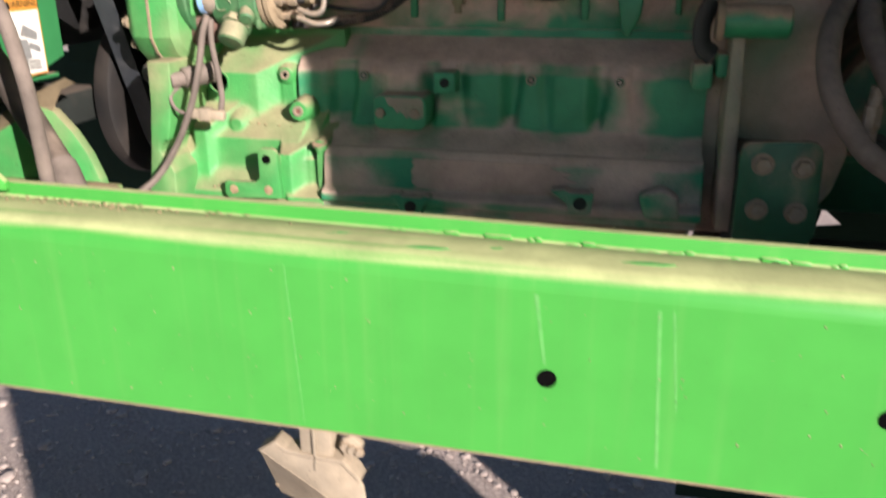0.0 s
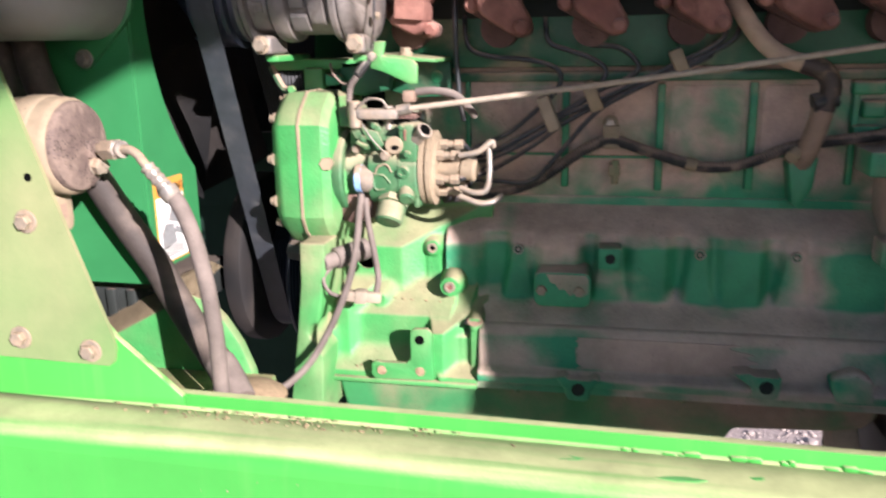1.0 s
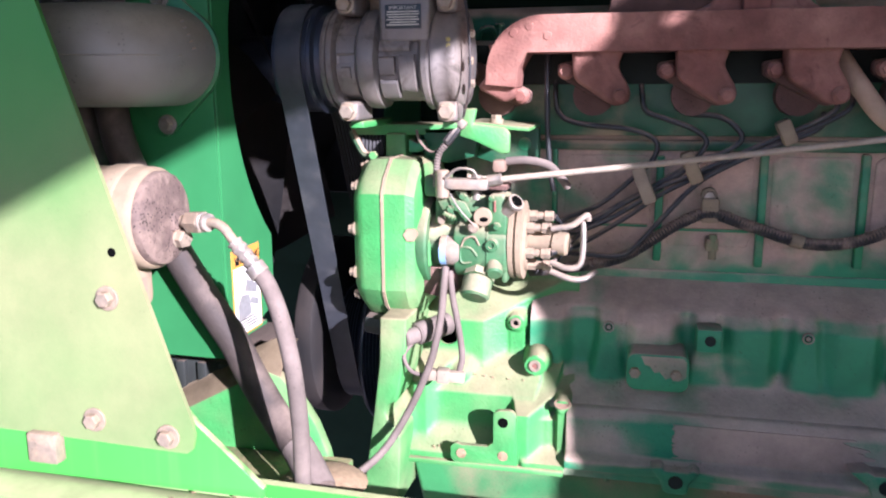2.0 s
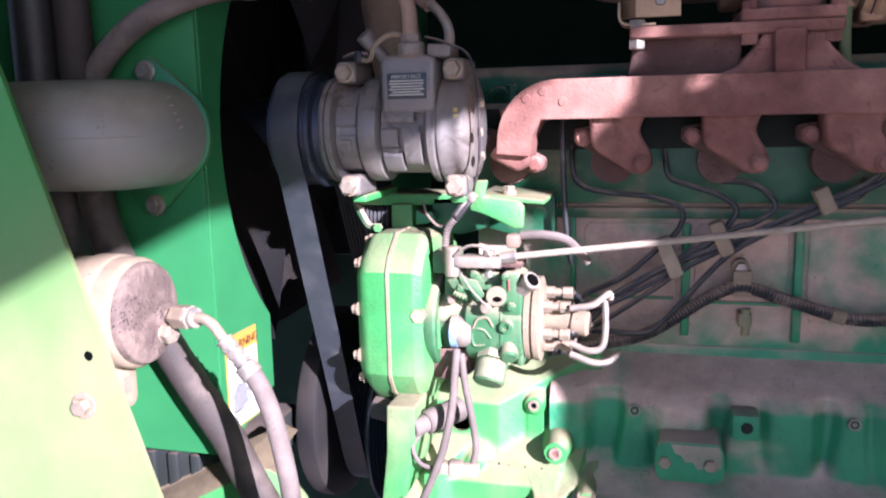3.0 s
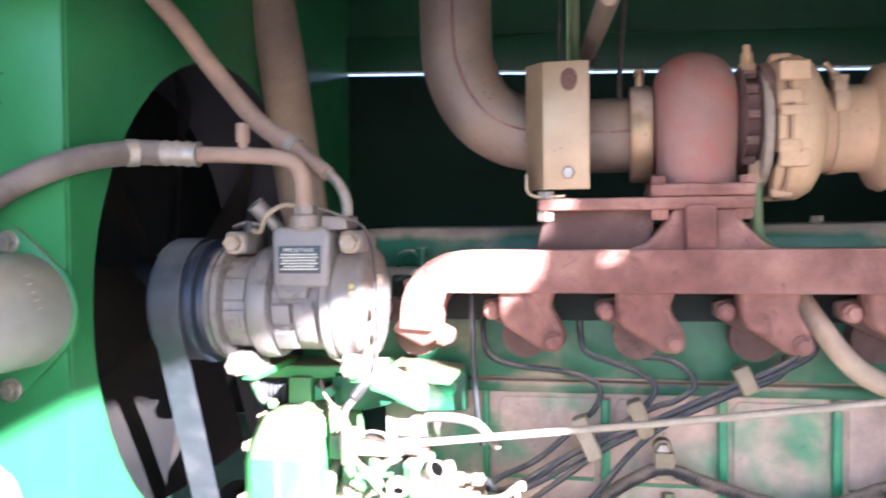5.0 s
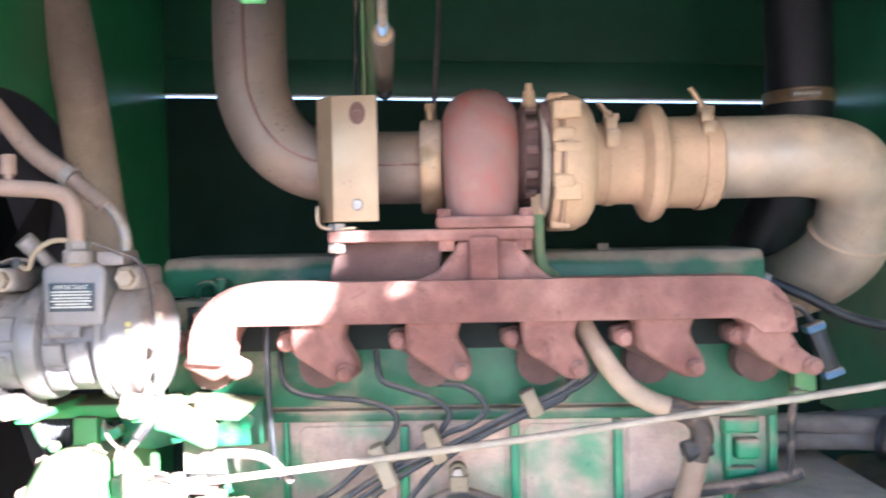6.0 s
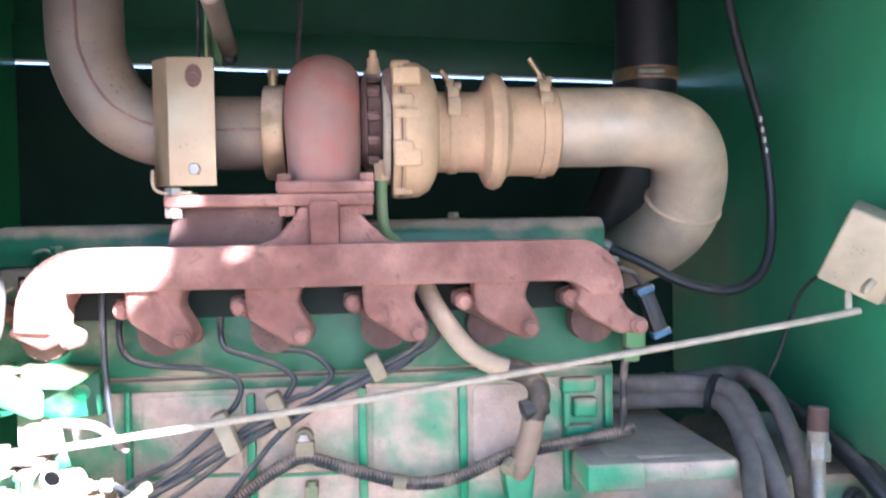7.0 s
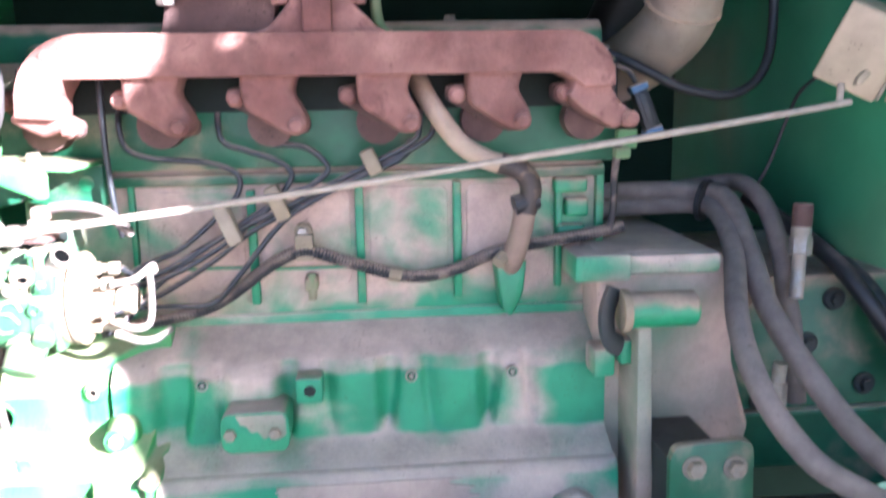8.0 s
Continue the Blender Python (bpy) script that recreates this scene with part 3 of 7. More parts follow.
        t = pose(x, y, z(x, 1.579), 0, 0, math.degrees(a))
        box(bm, (-s * 2, -s * 0.5, -0.001), (s * 2, s * 0.5, s * 0.6), m=t)
    chaff = solo("chaff", bm, M_CHAFF, (-0.53, 0.87, 1.58), "brown chaff and crumbs lying on the beam", "chaff", kind="stuff")
    for i in range(90):
        x, zz, s = rnd.uniform(-0.6, 0.5), rnd.uniform(1.35, 1.545), rnd.uniform(0.0005, 0.0013)
        bm = B()
        lathe(bm, (x, 0.7996, z(x, zz)), (0, -1, 0), [(0, s), (0.0006, s * 0.6), (0.0007, 0)], 6, squash=rnd.uniform(0.5, 2.0))
        part("mud_speck", bm, M_CANBAND, th)
    return th


def build_side_plates():
    th = thing("side_panel", (-0.9, 0.865, 1.62), "green triangular sheet-metal side panel with flange bolts", "panel")
    bm = B()
    prism(bm, [(-0.728, 1.655), (-0.724, 1.672), (-0.727, 1.69), (-0.895, 2.205), (-1.05, 2.6), (-1.7, 2.6), (-1.7, 1.66), (-0.972, 1.657), (-0.735, 1.650)], "y", 0.860, 0.866, 0.0)
    part("sheet", bm, M_SIDE, th)
    for x, zz in ((-0.821, 1.829), (-0.852, 1.681), (-0.757, 1.669)):
        bolt(th, (x, 0.860, zz), (0, -1, 0), 0.0095, 0.009, 0.0145)
    bm = B()
    lathe(bm, (-0.8105, 0.8595, 1.882), (0, 1, 0), [(0, 0.0052), (-0.0004, 0.0046), (0.004, 0.0046), (0.004, 0)], 16)
    part("drilled_hole", bm, M_HOLE, th)
    g = thing("gusset_plate", (-0.8, 0.872, 1.60), "green welded gusset plate on the beam", "gusset")
    bm = B()
    prism(bm, [(-0.646, 1.600), (-0.646, 1.612), (-0.725, 1.682), (-0.74, 1.70), (-1.7, 1.70), (-1.7, 1.60), (-0.98, 1.600)], "y", 0.868, 0.878, 0.001)
    part("plate", bm, M_BEAM, g)
    bm = B()
    box(bm, (-0.942, 0.850, 1.622), (-0.902, 0.868, 1.660), 0.003)
    part("square_nut", bm, M_BOLT, g, "dusty square nut")
    return th


def build_radiator_box():
    th = thing("radiator_housing", (-1.2, 1.3, 1.70), "green radiator housing with a large round fan opening", "housing")
    bm = B()
    prism(bm, [(-1.8, 1.70), (-0.79, 1.69), (-0.79, 2.82), (-1.8, 2.82)], "y", 1.066, 1.072)
    part("side_sheet", bm, M_PANEL, th)
    bm = B()
    ring = arc(1.46, 2.09, 0.35, 225.5, -45.5, 48)
    prism(bm, [(1.072, 1.69), (1.215, 1.735)] + ring + [(1.705, 1.70), (2.1, 1.70), (2.1, 2.82), (1.072, 2.82)], "x", -0.794, -0.788)
    part("fan_face", bm, M_PANEL, th)
    bm = B()
    n = 48
    for k, (ra, xa, rb, xb) in enumerate(((0.352, -0.79, 0.345, -0.95),)):
        for i in range(n):
            a0, a1 = (math.radians(225.5 - 271 * j / n) for j in (i, i + 1))
            vs = []
            for r, x, a in ((ra, xa, a0), (ra, xa, a1), (rb, xb, a1), (rb, xb, a0)):
                vs.append(bm.verts.new((x, 1.46 + r * math.cos(a), 2.09 + r * math.sin(a))))
            bm.faces.new(vs)
    bmesh.ops.remove_doubles(bm, verts=bm.verts, dist=1e-5)
    bmesh.ops.solidify(bm, geom=bm.faces, thickness=0.004)
    part("shroud_ring", bm, M_FAN, th, "black fan shroud ring")
    bm = B()
    box(bm, (-1.14, 1.075, 1.70), (-1.10, 2.09, 2.81))
    part("radiator_core", bm, M_FAN, th, "black radiator core")
    bm = B()
    box(bm, (-1.8, 1.075, 1.70), (-0.80, 1.21, 1.706))
    part("bottom_sheet", bm, M_PANEL, th)
    return th


def build_fan():
    th = thing("cooling_fan", (-0.88, 1.46, 2.09), "dark dusty cooling fan behind the shroud", "fan")
    part("hub", lathe(B(), (-0.93, 1.46, 2.09), (1, 0, 0), [(0, 0.06), (0.07, 0.06), (0.09, 0.045), (0.12, 0.04)], 24), M_PULLEY, th)
    for i in range(7):
        a = i * 2 * math.pi / 7 + 0.5
        bm = B()
        c, s = math.cos(a), math.sin(a)
        rows = []
        for k in range(6):
            r = 0.055 + k * 0.055
            tw = radians(38 - 3.5 * k)
            wd = 0.05 + 0.012 * k
            row = []
            for e in (-1, -0.3, 0.4, 1):
                off = e * wd
                y, z = r * c - off * math.cos(tw) * s, r * s + off * math.cos(tw) * c
                row.append(bm.verts.new((-0.89 + off * math.sin(tw) + 0.008 * (1 - e * e), 1.46 + y, 2.09 + z)))
            rows.append(row)
        for p, q in zip(rows, rows[1:]):
            for j in range(3):
                bm.faces.new((p[j], p[j + 1], q[j + 1], q[j]))
        bmesh.ops.solidify(bm, geom=bm.faces, thickness=0.003)
        part("blade", bm, M_BLADE, th)
    return th


def build_block():
    th = thing("engine", (-0.12, 1.45, 1.42), "large green six-cylinder diesel engine caked with reddish dust", "engine")
    # crankcase: section drawn in y and z, drawn out along x
    bm = B()
    prof = [(1.385, 1.775), (1.385, 1.752), (1.345, 1.735), (1.342, 1.713), (1.342, 1.612), (1.330, 1.598), (1.245, 1.592), (1.236, 1.578), (1.228, 1.528), (1.212, 1.521), (1.212, 1.505), (1.75, 1.505), (1.75, 1.775)]
    prism(bm, prof, "x", -0.337, 0.275, 0.004)
    case = part("crankcase", bm, M_RAIL, th)
    bm = B()
    box(bm, (-0.52, 1.388, 1.76), (0.288, 1.74, 1.985), 0.004)
    part("water_jacket", bm, M_JACKET, th, "dust-caked upper block side")
    # vertical ribs and edge mouldings of the upper block
    for x, w, z0, z1 in ((-0.375, 0.004, 1.80, 1.965), (-0.214, 0.006, 1.79, 1.955), (-0.064, 0.006, 1.786, 1.958), (0.075, 0.006, 1.79, 1.96), (0.222, 0.005, 1.80, 1.96), (0.282, 0.006, 1.77, 1.98)):
        bm = B()
        box(bm, (x - w, 1.376, z0), (x + w, 1.392, z1), 0.003)
        part("rib", bm, M_RIB, th, "bright green rib")
    for i, (xa, xb) in enumerate(((-0.36, -0.225), (-0.203, -0.076), (-0.052, 0.063), (0.088, 0.213))):
        bm = B()
        o = [(xa + 0.006, 1.815), (xb - 0.006, 1.815), (xb - 0.001, 1.83), (xb - 0.001, 1.945), (xb - 0.008, 1.954), (xa + 0.008, 1.954), (xa + 0.001, 1.945), (xa + 0.001, 1.83)]
        prism(bm, o, "y", 1.3855, 1.392, 0.002)
        part("core_panel", bm, M_JACKET, th)
    # camshaft wall: sloping ledge above, wide flats scooped out on both sides of each tapped boss
    bosses = (-0.281, -0.139, 0.0, 0.140)

    def soft(v, a, b):
        k = min(1.0, max(0.0, (v - a) / (b - a)))
        return k * k * (3 - 2 * k)

    def wall_y(x, zz):
        if zz > 1.722:
            y = 1.310 + (zz - 1.722) * 1.95
        elif zz > 1.704:
            y = 1.3000 + 0.010 * soft(zz, 1.704, 1.728) * 1.55
        elif zz > 1.622:
            y = 1.3000
        else:
            y = 1.3000 - 0.050 * soft(1.622 - zz, 0.0, 0.036)
        dip = 0.0
        for c in bosses:
            u = x - c
            wide, deep = (0.054, 0.022) if u < 0 else (0.043, 0.013)
            if c == -0.281 and u < 0:
                wide = 0.075
            side = soft(-abs(u), -wide, -wide + 0.024)
            lean = 0.008 * soft(1.69 - zz, 0.0, 0.06)
            knob = soft(-abs(u), -0.024 - lean, -0.010 - lean)
            d = deep * side * (1 - knob) + 0.004 * side * knob
            d *= soft(zz, 1.612, 1.672 - 0.028 * soft(abs(u), 0.012, 0.03)) * (1 - soft(zz, 1.704, 1.748))
            dip = max(dip, d)
        return y + dip + 0.0008 * math.sin(x * 41 + zz * 23) * math.sin(x * 17)
    bm = B()
    nx, nz = 170, 46
    rows = []
    for j in range(nz + 1):
        zz = 1.764 - (1.764 - 1.5855) * j / nz
        rows.append([bm.verts.new((-0.40 + 0.672 * i / nx, wall_y(-0.40 + 0.672 * i / nx, zz), zz)) for i in range(nx + 1)])
    for p, q in zip(rows, rows[1:]):
        for i in range(nx):
            bm.faces.new((p[i], q[i], q[i + 1], p[i + 1]))
    part("camshaft_wall", bm, M_BLOCK, th, "scalloped dusty side of the crankcase", angle=60)
    # caked dust patch with a broken edge on the lower rail
    rnd = random.Random(8)
    edge = []
    step = 0.0
    for k in range(36):
        step = max(-0.004, min(0.020, step + rnd.uniform(-0.006, 0.006)))
        edge.append((-0.180 + step, 1.5795 - 0.048 * k / 35))
    for k in range(30):
        edge.append((-0.172 + 0.20 * (k + 1) / 30, 1.5315))
    step = 0.0
    for k in range(36):
        step = max(-0.03, min(0.05, step + rnd.uniform(-0.012, 0.013)))
        edge.append((0.035 + step, 1.5315 + 0.048 * (k + 1) / 36))
    bm = B()
    near = [bm.verts.new((x, 1.2262 + (z - 1.528) * 0.16, z)) for x, z in edge]
    deep = [bm.verts.new((x, 1.2282 + (z - 1.528) * 0.16, z)) for x, z in edge]
    bm.faces.new(near)
    for k in range(len(edge)):
        bm.faces.new((near[k], near[k - 1], deep[k - 1], deep[k]))
    part("dust_patch", bm, M_PINK, th, "caked pinkish dust patch")
    bm = B()
    box(bm, (-0.50, 1.374, 1.962), (0.288, 1.395, 1.978), 0.004)
    part("deck_edge", bm, M_HEAD, th)
    # ribbed bosses along the camshaft wall
    for x in (-0.281, 0.0, 0.140):
        bm = B()
        lathe(bm, (x, 1.3005, 1.702), (0, -1, 0), [(0, 0.0085), (0.0035, 0.0085), (0.0042, 0.0078), (0.0042, 0.0052), (0.003, 0.0048), (0.003, 0)], 18)
        plug = part("plug", bm, M_RIB, th, "small hollow hex plug")
        part("rim", lathe(B(), (x, 1.2965, 1.702), (0, -1, 0), [(0, 0.0086), (0.0010, 0.0080), (0.0010, 0.0064), (0, 0.0060)], 20), M_STEEL, plug, "bright worn rim")
        part("socket", lathe(B(), (x, 1.2968, 1.702), (0, -1, 0), [(0, 0.0060), (0.0004, 0.0060), (0.0004, 0)], 6), M_SOOTHOLLOW, plug)
        part("core", lathe(B(), (x, 1.2966, 1.702), (0, -1, 0), [(0, 0.0034), (0.0012, 0.0030), (0.0012, 0)], 12), M_STEEL, plug)
    bm = B()
    box(bm, (-0.155, 1.268, 1.680), (-0.119, 1.31, 1.715), 0.004)
    part("pad", bm, M_JACKET, th)
    # shallow disc, coloured black for the shade inside a hole
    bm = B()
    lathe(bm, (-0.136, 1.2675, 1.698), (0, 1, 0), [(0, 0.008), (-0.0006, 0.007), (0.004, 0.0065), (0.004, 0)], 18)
    part("drilled_hole", bm, M_SOOTHOLLOW, th)
    # oval cover with two bolts
    bm = B()
    o = arc(-0.178, 1.664, 0.014, 0, 90, 5) + arc(-0.238, 1.664, 0.014, 90, 180, 5) + arc(-0.238, 1.636, 0.014, 180, 270, 5) + arc(-0.178, 1.636, 0.014, 270, 360, 5)
    prism(bm, o, "y", 1.252, 1.32, 0.003)
    part("cover_plate", bm, M_RAIL, th, "rounded cover plate half covered with dust")
    o = [(-0.232, 1.6745), (-0.172, 1.6745), (-0.1675, 1.668), (-0.1675, 1.646), (-0.176, 1.640), (-0.188, 1.645), (-0.196, 1.641), (-0.205, 1.652), (-0.212, 1.650), (-0.219, 1.660), (-0.226, 1.662)]
    bm = B()
    prism(bm, o, "y", 1.2512, 1.253, 0.0003)
    part("dust_cake", bm, M_PINK, th, "caked dust on the cover plate")
    for x in (-0.240, -0.182):
        bolt(th, (x, 1.252, 1.649), (0, -1, 0), 0.0085, 0.006)
    # lower rail lugs
    for x, zz, left, right in ((-0.178, 1.508, 0.036, 0.034), (0.093, 1.530, 0.046, 0.020)):
        bm = B()
        prism(bm, [(x - left, zz + 0.018), (x - left * 0.55, zz + 0.021), (x - 0.016, zz + 0.016), (x + 0.016, zz + 0.016), (x + right * 0.7, zz + 0.020), (x + right, zz + 0.016), (x + 0.019, zz - 0.002), (x + 0.017, zz - 0.016), (x + 0.010, zz - 0.019), (x - 0.010, zz - 0.019), (x - 0.017, zz - 0.016), (x - 0.020, zz - 0.002)], "y", 1.199, 1.25, 0.005, 3)
        part("lug", bm, M_BLOCK, th)
        bm = B()
        lathe(bm, (x, 1.1985, zz), (0, 1, 0), [(0, 0.0102), (-0.0006, 0.0094), (0.0, 0.0088), (0.004, 0.0088), (0.004, 0)], 20)
        part("drilled_hole", bm, M_SOOTHOLLOW, th)
    bm = B()
    prism(bm, [(0.18, 1.545), (0.215, 1.56), (0.24, 1.545), (0.245, 1.508), (0.19, 1.508)], "y", 1.208, 1.24, 0.008, 3)
    part("lug", bm, M_BLOCK, th)
    bm = B()
    prism(bm, [(-0.58, 1.488), (-0.56, 1.40), (-0.52, 1.385), (-0.02, 1.385), (0.035, 1.400), (0.060, 1.438), (0.20, 1.444), (0.245, 1.452), (0.262, 1.470), (0.264, 1.488)], "y", 1.246, 1.72, 0.008, 3)
    pan = part("oil_pan", bm, M_PAN, th, "brown-dusted oil pan")
    bm = B()
    box(bm, (-0.58, 1.226, 1.488), (0.27, 1.74, 1.506), 0.003)
    part("pan_flange", bm, M_BLOCK, th, "thin dusty pan flange")
    for k in range(7):
        part("flange_bolt", hexbolt(B(), (-0.36 + 0.085 * k, 1.236, 1.4885), (0, 0, -1), 0.006, 0.006), M_PAN, th)
    # E-shaped cast pad and ribs at the flywheel end of the block
    for x0, x1, z0, z1 in ((0.214, 0.263, 1.939, 1.961), (0.231, 0.265, 1.904, 1.932), (0.218, 0.260, 1.868, 1.894)):
        bm = B()
        box(bm, (x0, 1.372, z0), (x1, 1.392, z1), 0.005, 3)
        part("cast_pad", bm, M_RIB, th, "raised cast pad with dusty edges")
    for x0, x1, z0, z1 in ((-0.352, -0.230, 1.842, 1.847), (-0.200, -0.078, 1.838, 1.843), (0.090, 0.128, 1.842, 1.846)):
        bm = B()
        box(bm, (x0, 1.3825, z0), (x1, 1.388, z1), 0.0015)
        part("core_line", bm, M_RIB, th)
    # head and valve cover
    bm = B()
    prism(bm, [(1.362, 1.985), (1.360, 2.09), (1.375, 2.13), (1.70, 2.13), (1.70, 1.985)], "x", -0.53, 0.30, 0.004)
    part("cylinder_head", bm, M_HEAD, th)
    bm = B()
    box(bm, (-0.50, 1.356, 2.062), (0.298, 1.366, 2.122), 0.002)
    part("port_recess", bm, M_SOOTHOLLOW, th, "soot-blackened strip between the ports")
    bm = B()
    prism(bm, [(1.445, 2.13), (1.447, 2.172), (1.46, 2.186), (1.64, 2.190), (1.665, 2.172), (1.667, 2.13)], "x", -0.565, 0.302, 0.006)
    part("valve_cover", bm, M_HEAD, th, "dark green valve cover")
    for x in (0.08,):
        bolt(th, (x, 1.50, 2.187), (0, 0, 1), 0.009, 0.008, 0.012)
    return th


def build_front_case():
    th = thing("timing_case", (-0.5, 1.25, 1.48), "sunlit green cast timing gear case with dusty ledges", "engine case")
    bm = B()
    prism(bm, [(-0.585, 1.503), (-0.345, 1.503), (-0.36, 1.70), (-0.40, 1.745), (-0.545, 1.775), (-0.60, 1.62)], "y", 1.36, 1.72, 0.006)
    part("case_body", bm, M_CASE, th)
    pads = [
        (-0.566, -0.472, 1.630, 1.702, 1.285, 2.2, 0.55, 2.0, 1.15),
        (-0.432, -0.412, 1.650, 1.702, 1.304, 1.6, 2.2, 1.0, 1.6),
        (-0.380, -0.366, 1.640, 1.690, 1.304, 3.0, 2.6, 1.0, 1.3),
        (-0.580, -0.386, 1.520, 1.596, 1.252, 3.0, 4.0, 3.0, 1.0),
        (-0.400, -0.364, 1.520, 1.584, 1.247, 2.0, 3.5, 2.0, 1.0),
        (-0.572, -0.552, 1.508, 1.612, 1.238, 1.4, 1.0, 1.5, 1.2),
        (-0.596, -0.452, 1.498, 1.508, 1.220, 2.0, 1.2, 3.0, 0.9),
        (-0.606, -0.592, 1.500, 1.556, 1.214, 1.0, 1.2, 2.0, 1.1),
        (-0.410, -0.392, 1.500, 1.578, 1.222, 3.5, 1.15, 2.0, 1.9),
        (-0.350, -0.338, 1.560, 1.590, 1.244, 3.0, 4.0, 1.6, 6.0),
        (-0.422, 1.700, 0.013, 1.296, 3.5),
        (-0.387, 1.645, 0.0165, 1.260, 7.0),
        (-0.343, 1.592, 0.0105, 1.236, 7.0),
        (-0.395, -0.344, 1.500, 1.566, 1.245, 3.0, 6.0, 2.0, 1.6),
        (-0.349, -0.3405, 1.500, 1.588, 1.237, 5.0, 6.0, 2.0, 4.0),
        (-0.400, -0.338, 1.499, 1.506, 1.218, 3.0, 6.0, 2.0, 1.6),
        (-0.505, 1.618, 0.010, 1.262, 1.2),
    ]
    part("cast_front", casting(B(), -0.612, -0.330, 1.499, 1.772, 1.35, pads, 120, 118, 0.0035), M_CASE, th, "dusty sunlit front of the casting", angle=50)
    bm = B()
    box(bm, (-0.600, 1.214, 1.490), (-0.338, 1.40, 1.4985), 0.002)
    part("gasket_lip", bm, M_CASE, th, "dusty lower lip")
    # slanting front plate edge with a round notch
    bm = B()
    prism(bm, [(-0.600, 1.735), (-0.560, 1.735), (-0.562, 1.69), (-0.572, 1.63)] + arc(-0.577, 1.590, 0.017, 90, 250, 7) + [(-0.572, 1.553), (-0.577, 1.44), (-0.636, 1.44), (-0.628, 1.483), (-0.612, 1.59), (-0.602, 1.67)], "y", 1.162, 1.33, 0.006, 3)
    part("front_plate", bm, M_PLATE, th, "dust-caked front plate edge")
    for at, r in (((-0.387, 1.2595, 1.645), 0.009), ((-0.422, 1.2955, 1.700), 0.0082)):
        boss = part("plug", lathe(B(), at, (0, -1, 0), [(0, r), (0.003, r), (0.003, r * 0.55), (0.0006, r * 0.5), (0.0006, 0)], 18), M_BOLT, th, "small pale hollow plug")
        part("socket", lathe(B(), (at[0], at[1] - 0.0007, at[2]), (0, -1, 0), [(0, r * 0.48), (0.0005, r * 0.48), (0.0005, 0)], 10), M_RUST if r > 0.0085 else M_HOLE, boss)
    bm = B()
    lathe(bm, (-0.342, 1.2345, 1.597), (0, -0.35, 1), [(0, 0.013), (0.0012, 0.0125), (0.0012, 0.0095), (-0.002, 0.009), (-0.002, 0)], 20)
    part("drilled_hole", bm, M_PAN, th, "dark oval bolt hole")
    rnd = random.Random(21)
    for k in range(26):
        x, z = rnd.uniform(-0.565, -0.40), rnd.choice((1.613, 1.618, 1.511, 1.514)) + rnd.uniform(-0.004, 0.004)
        y = 1.2705 if z > 1.6 else 1.2245
        bm = B()
        box(bm, (-0.0022, -0.0008, -0.0006), (0.0022, 0.0008, 0.0010), m=pose(x, y, z, 40, 0, rnd.uniform(0, 180)))
        part("chaff_flake", bm, M_CHAFF, th)
    # L-shaped bracket with three holes
    br = thing("mounting_bracket", (-0.45, 1.20, 1.52), "green L-shaped steel bracket with three holes", "bracket")
    bm = B()
    o = [(-0.506, 1.510), (-0.500, 1.503), (-0.404, 1.506), (-0.407, 1.582)] + arc(-0.417, 1.582, 0.010, 0, 90, 4) + arc(-0.431, 1.581, 0.010, 90, 180, 4) + [(-0.441, 1.540), (-0.449, 1.533), (-0.490, 1.532)] + arc(-0.496, 1.524, 0.010, 90, 180, 4)
    prism(bm, o, "y", 1.203, 1.212, 0.0012)
    part("plate", bm, M_CASE, br)
    for x, zz in ((-0.426, 1.573), (-0.489, 1.5185), (-0.426, 1.520)):
        part("drilled_hole", lathe(B(), (x, 1.2024, zz), (0, 1, 0), [(0, 0.0078), (-0.0004, 0.0072), (0.004, 0.0070), (0.004, 0)], 18), M_HOLE if zz > 1.55 else M_CHAFF, br)
    bm = B()
    box(bm, (-0.437, 1.210, 1.508), (-0.408, 1.230, 1.578), 0.002)
    part("spacer", bm, M_CASE, br)
    return th


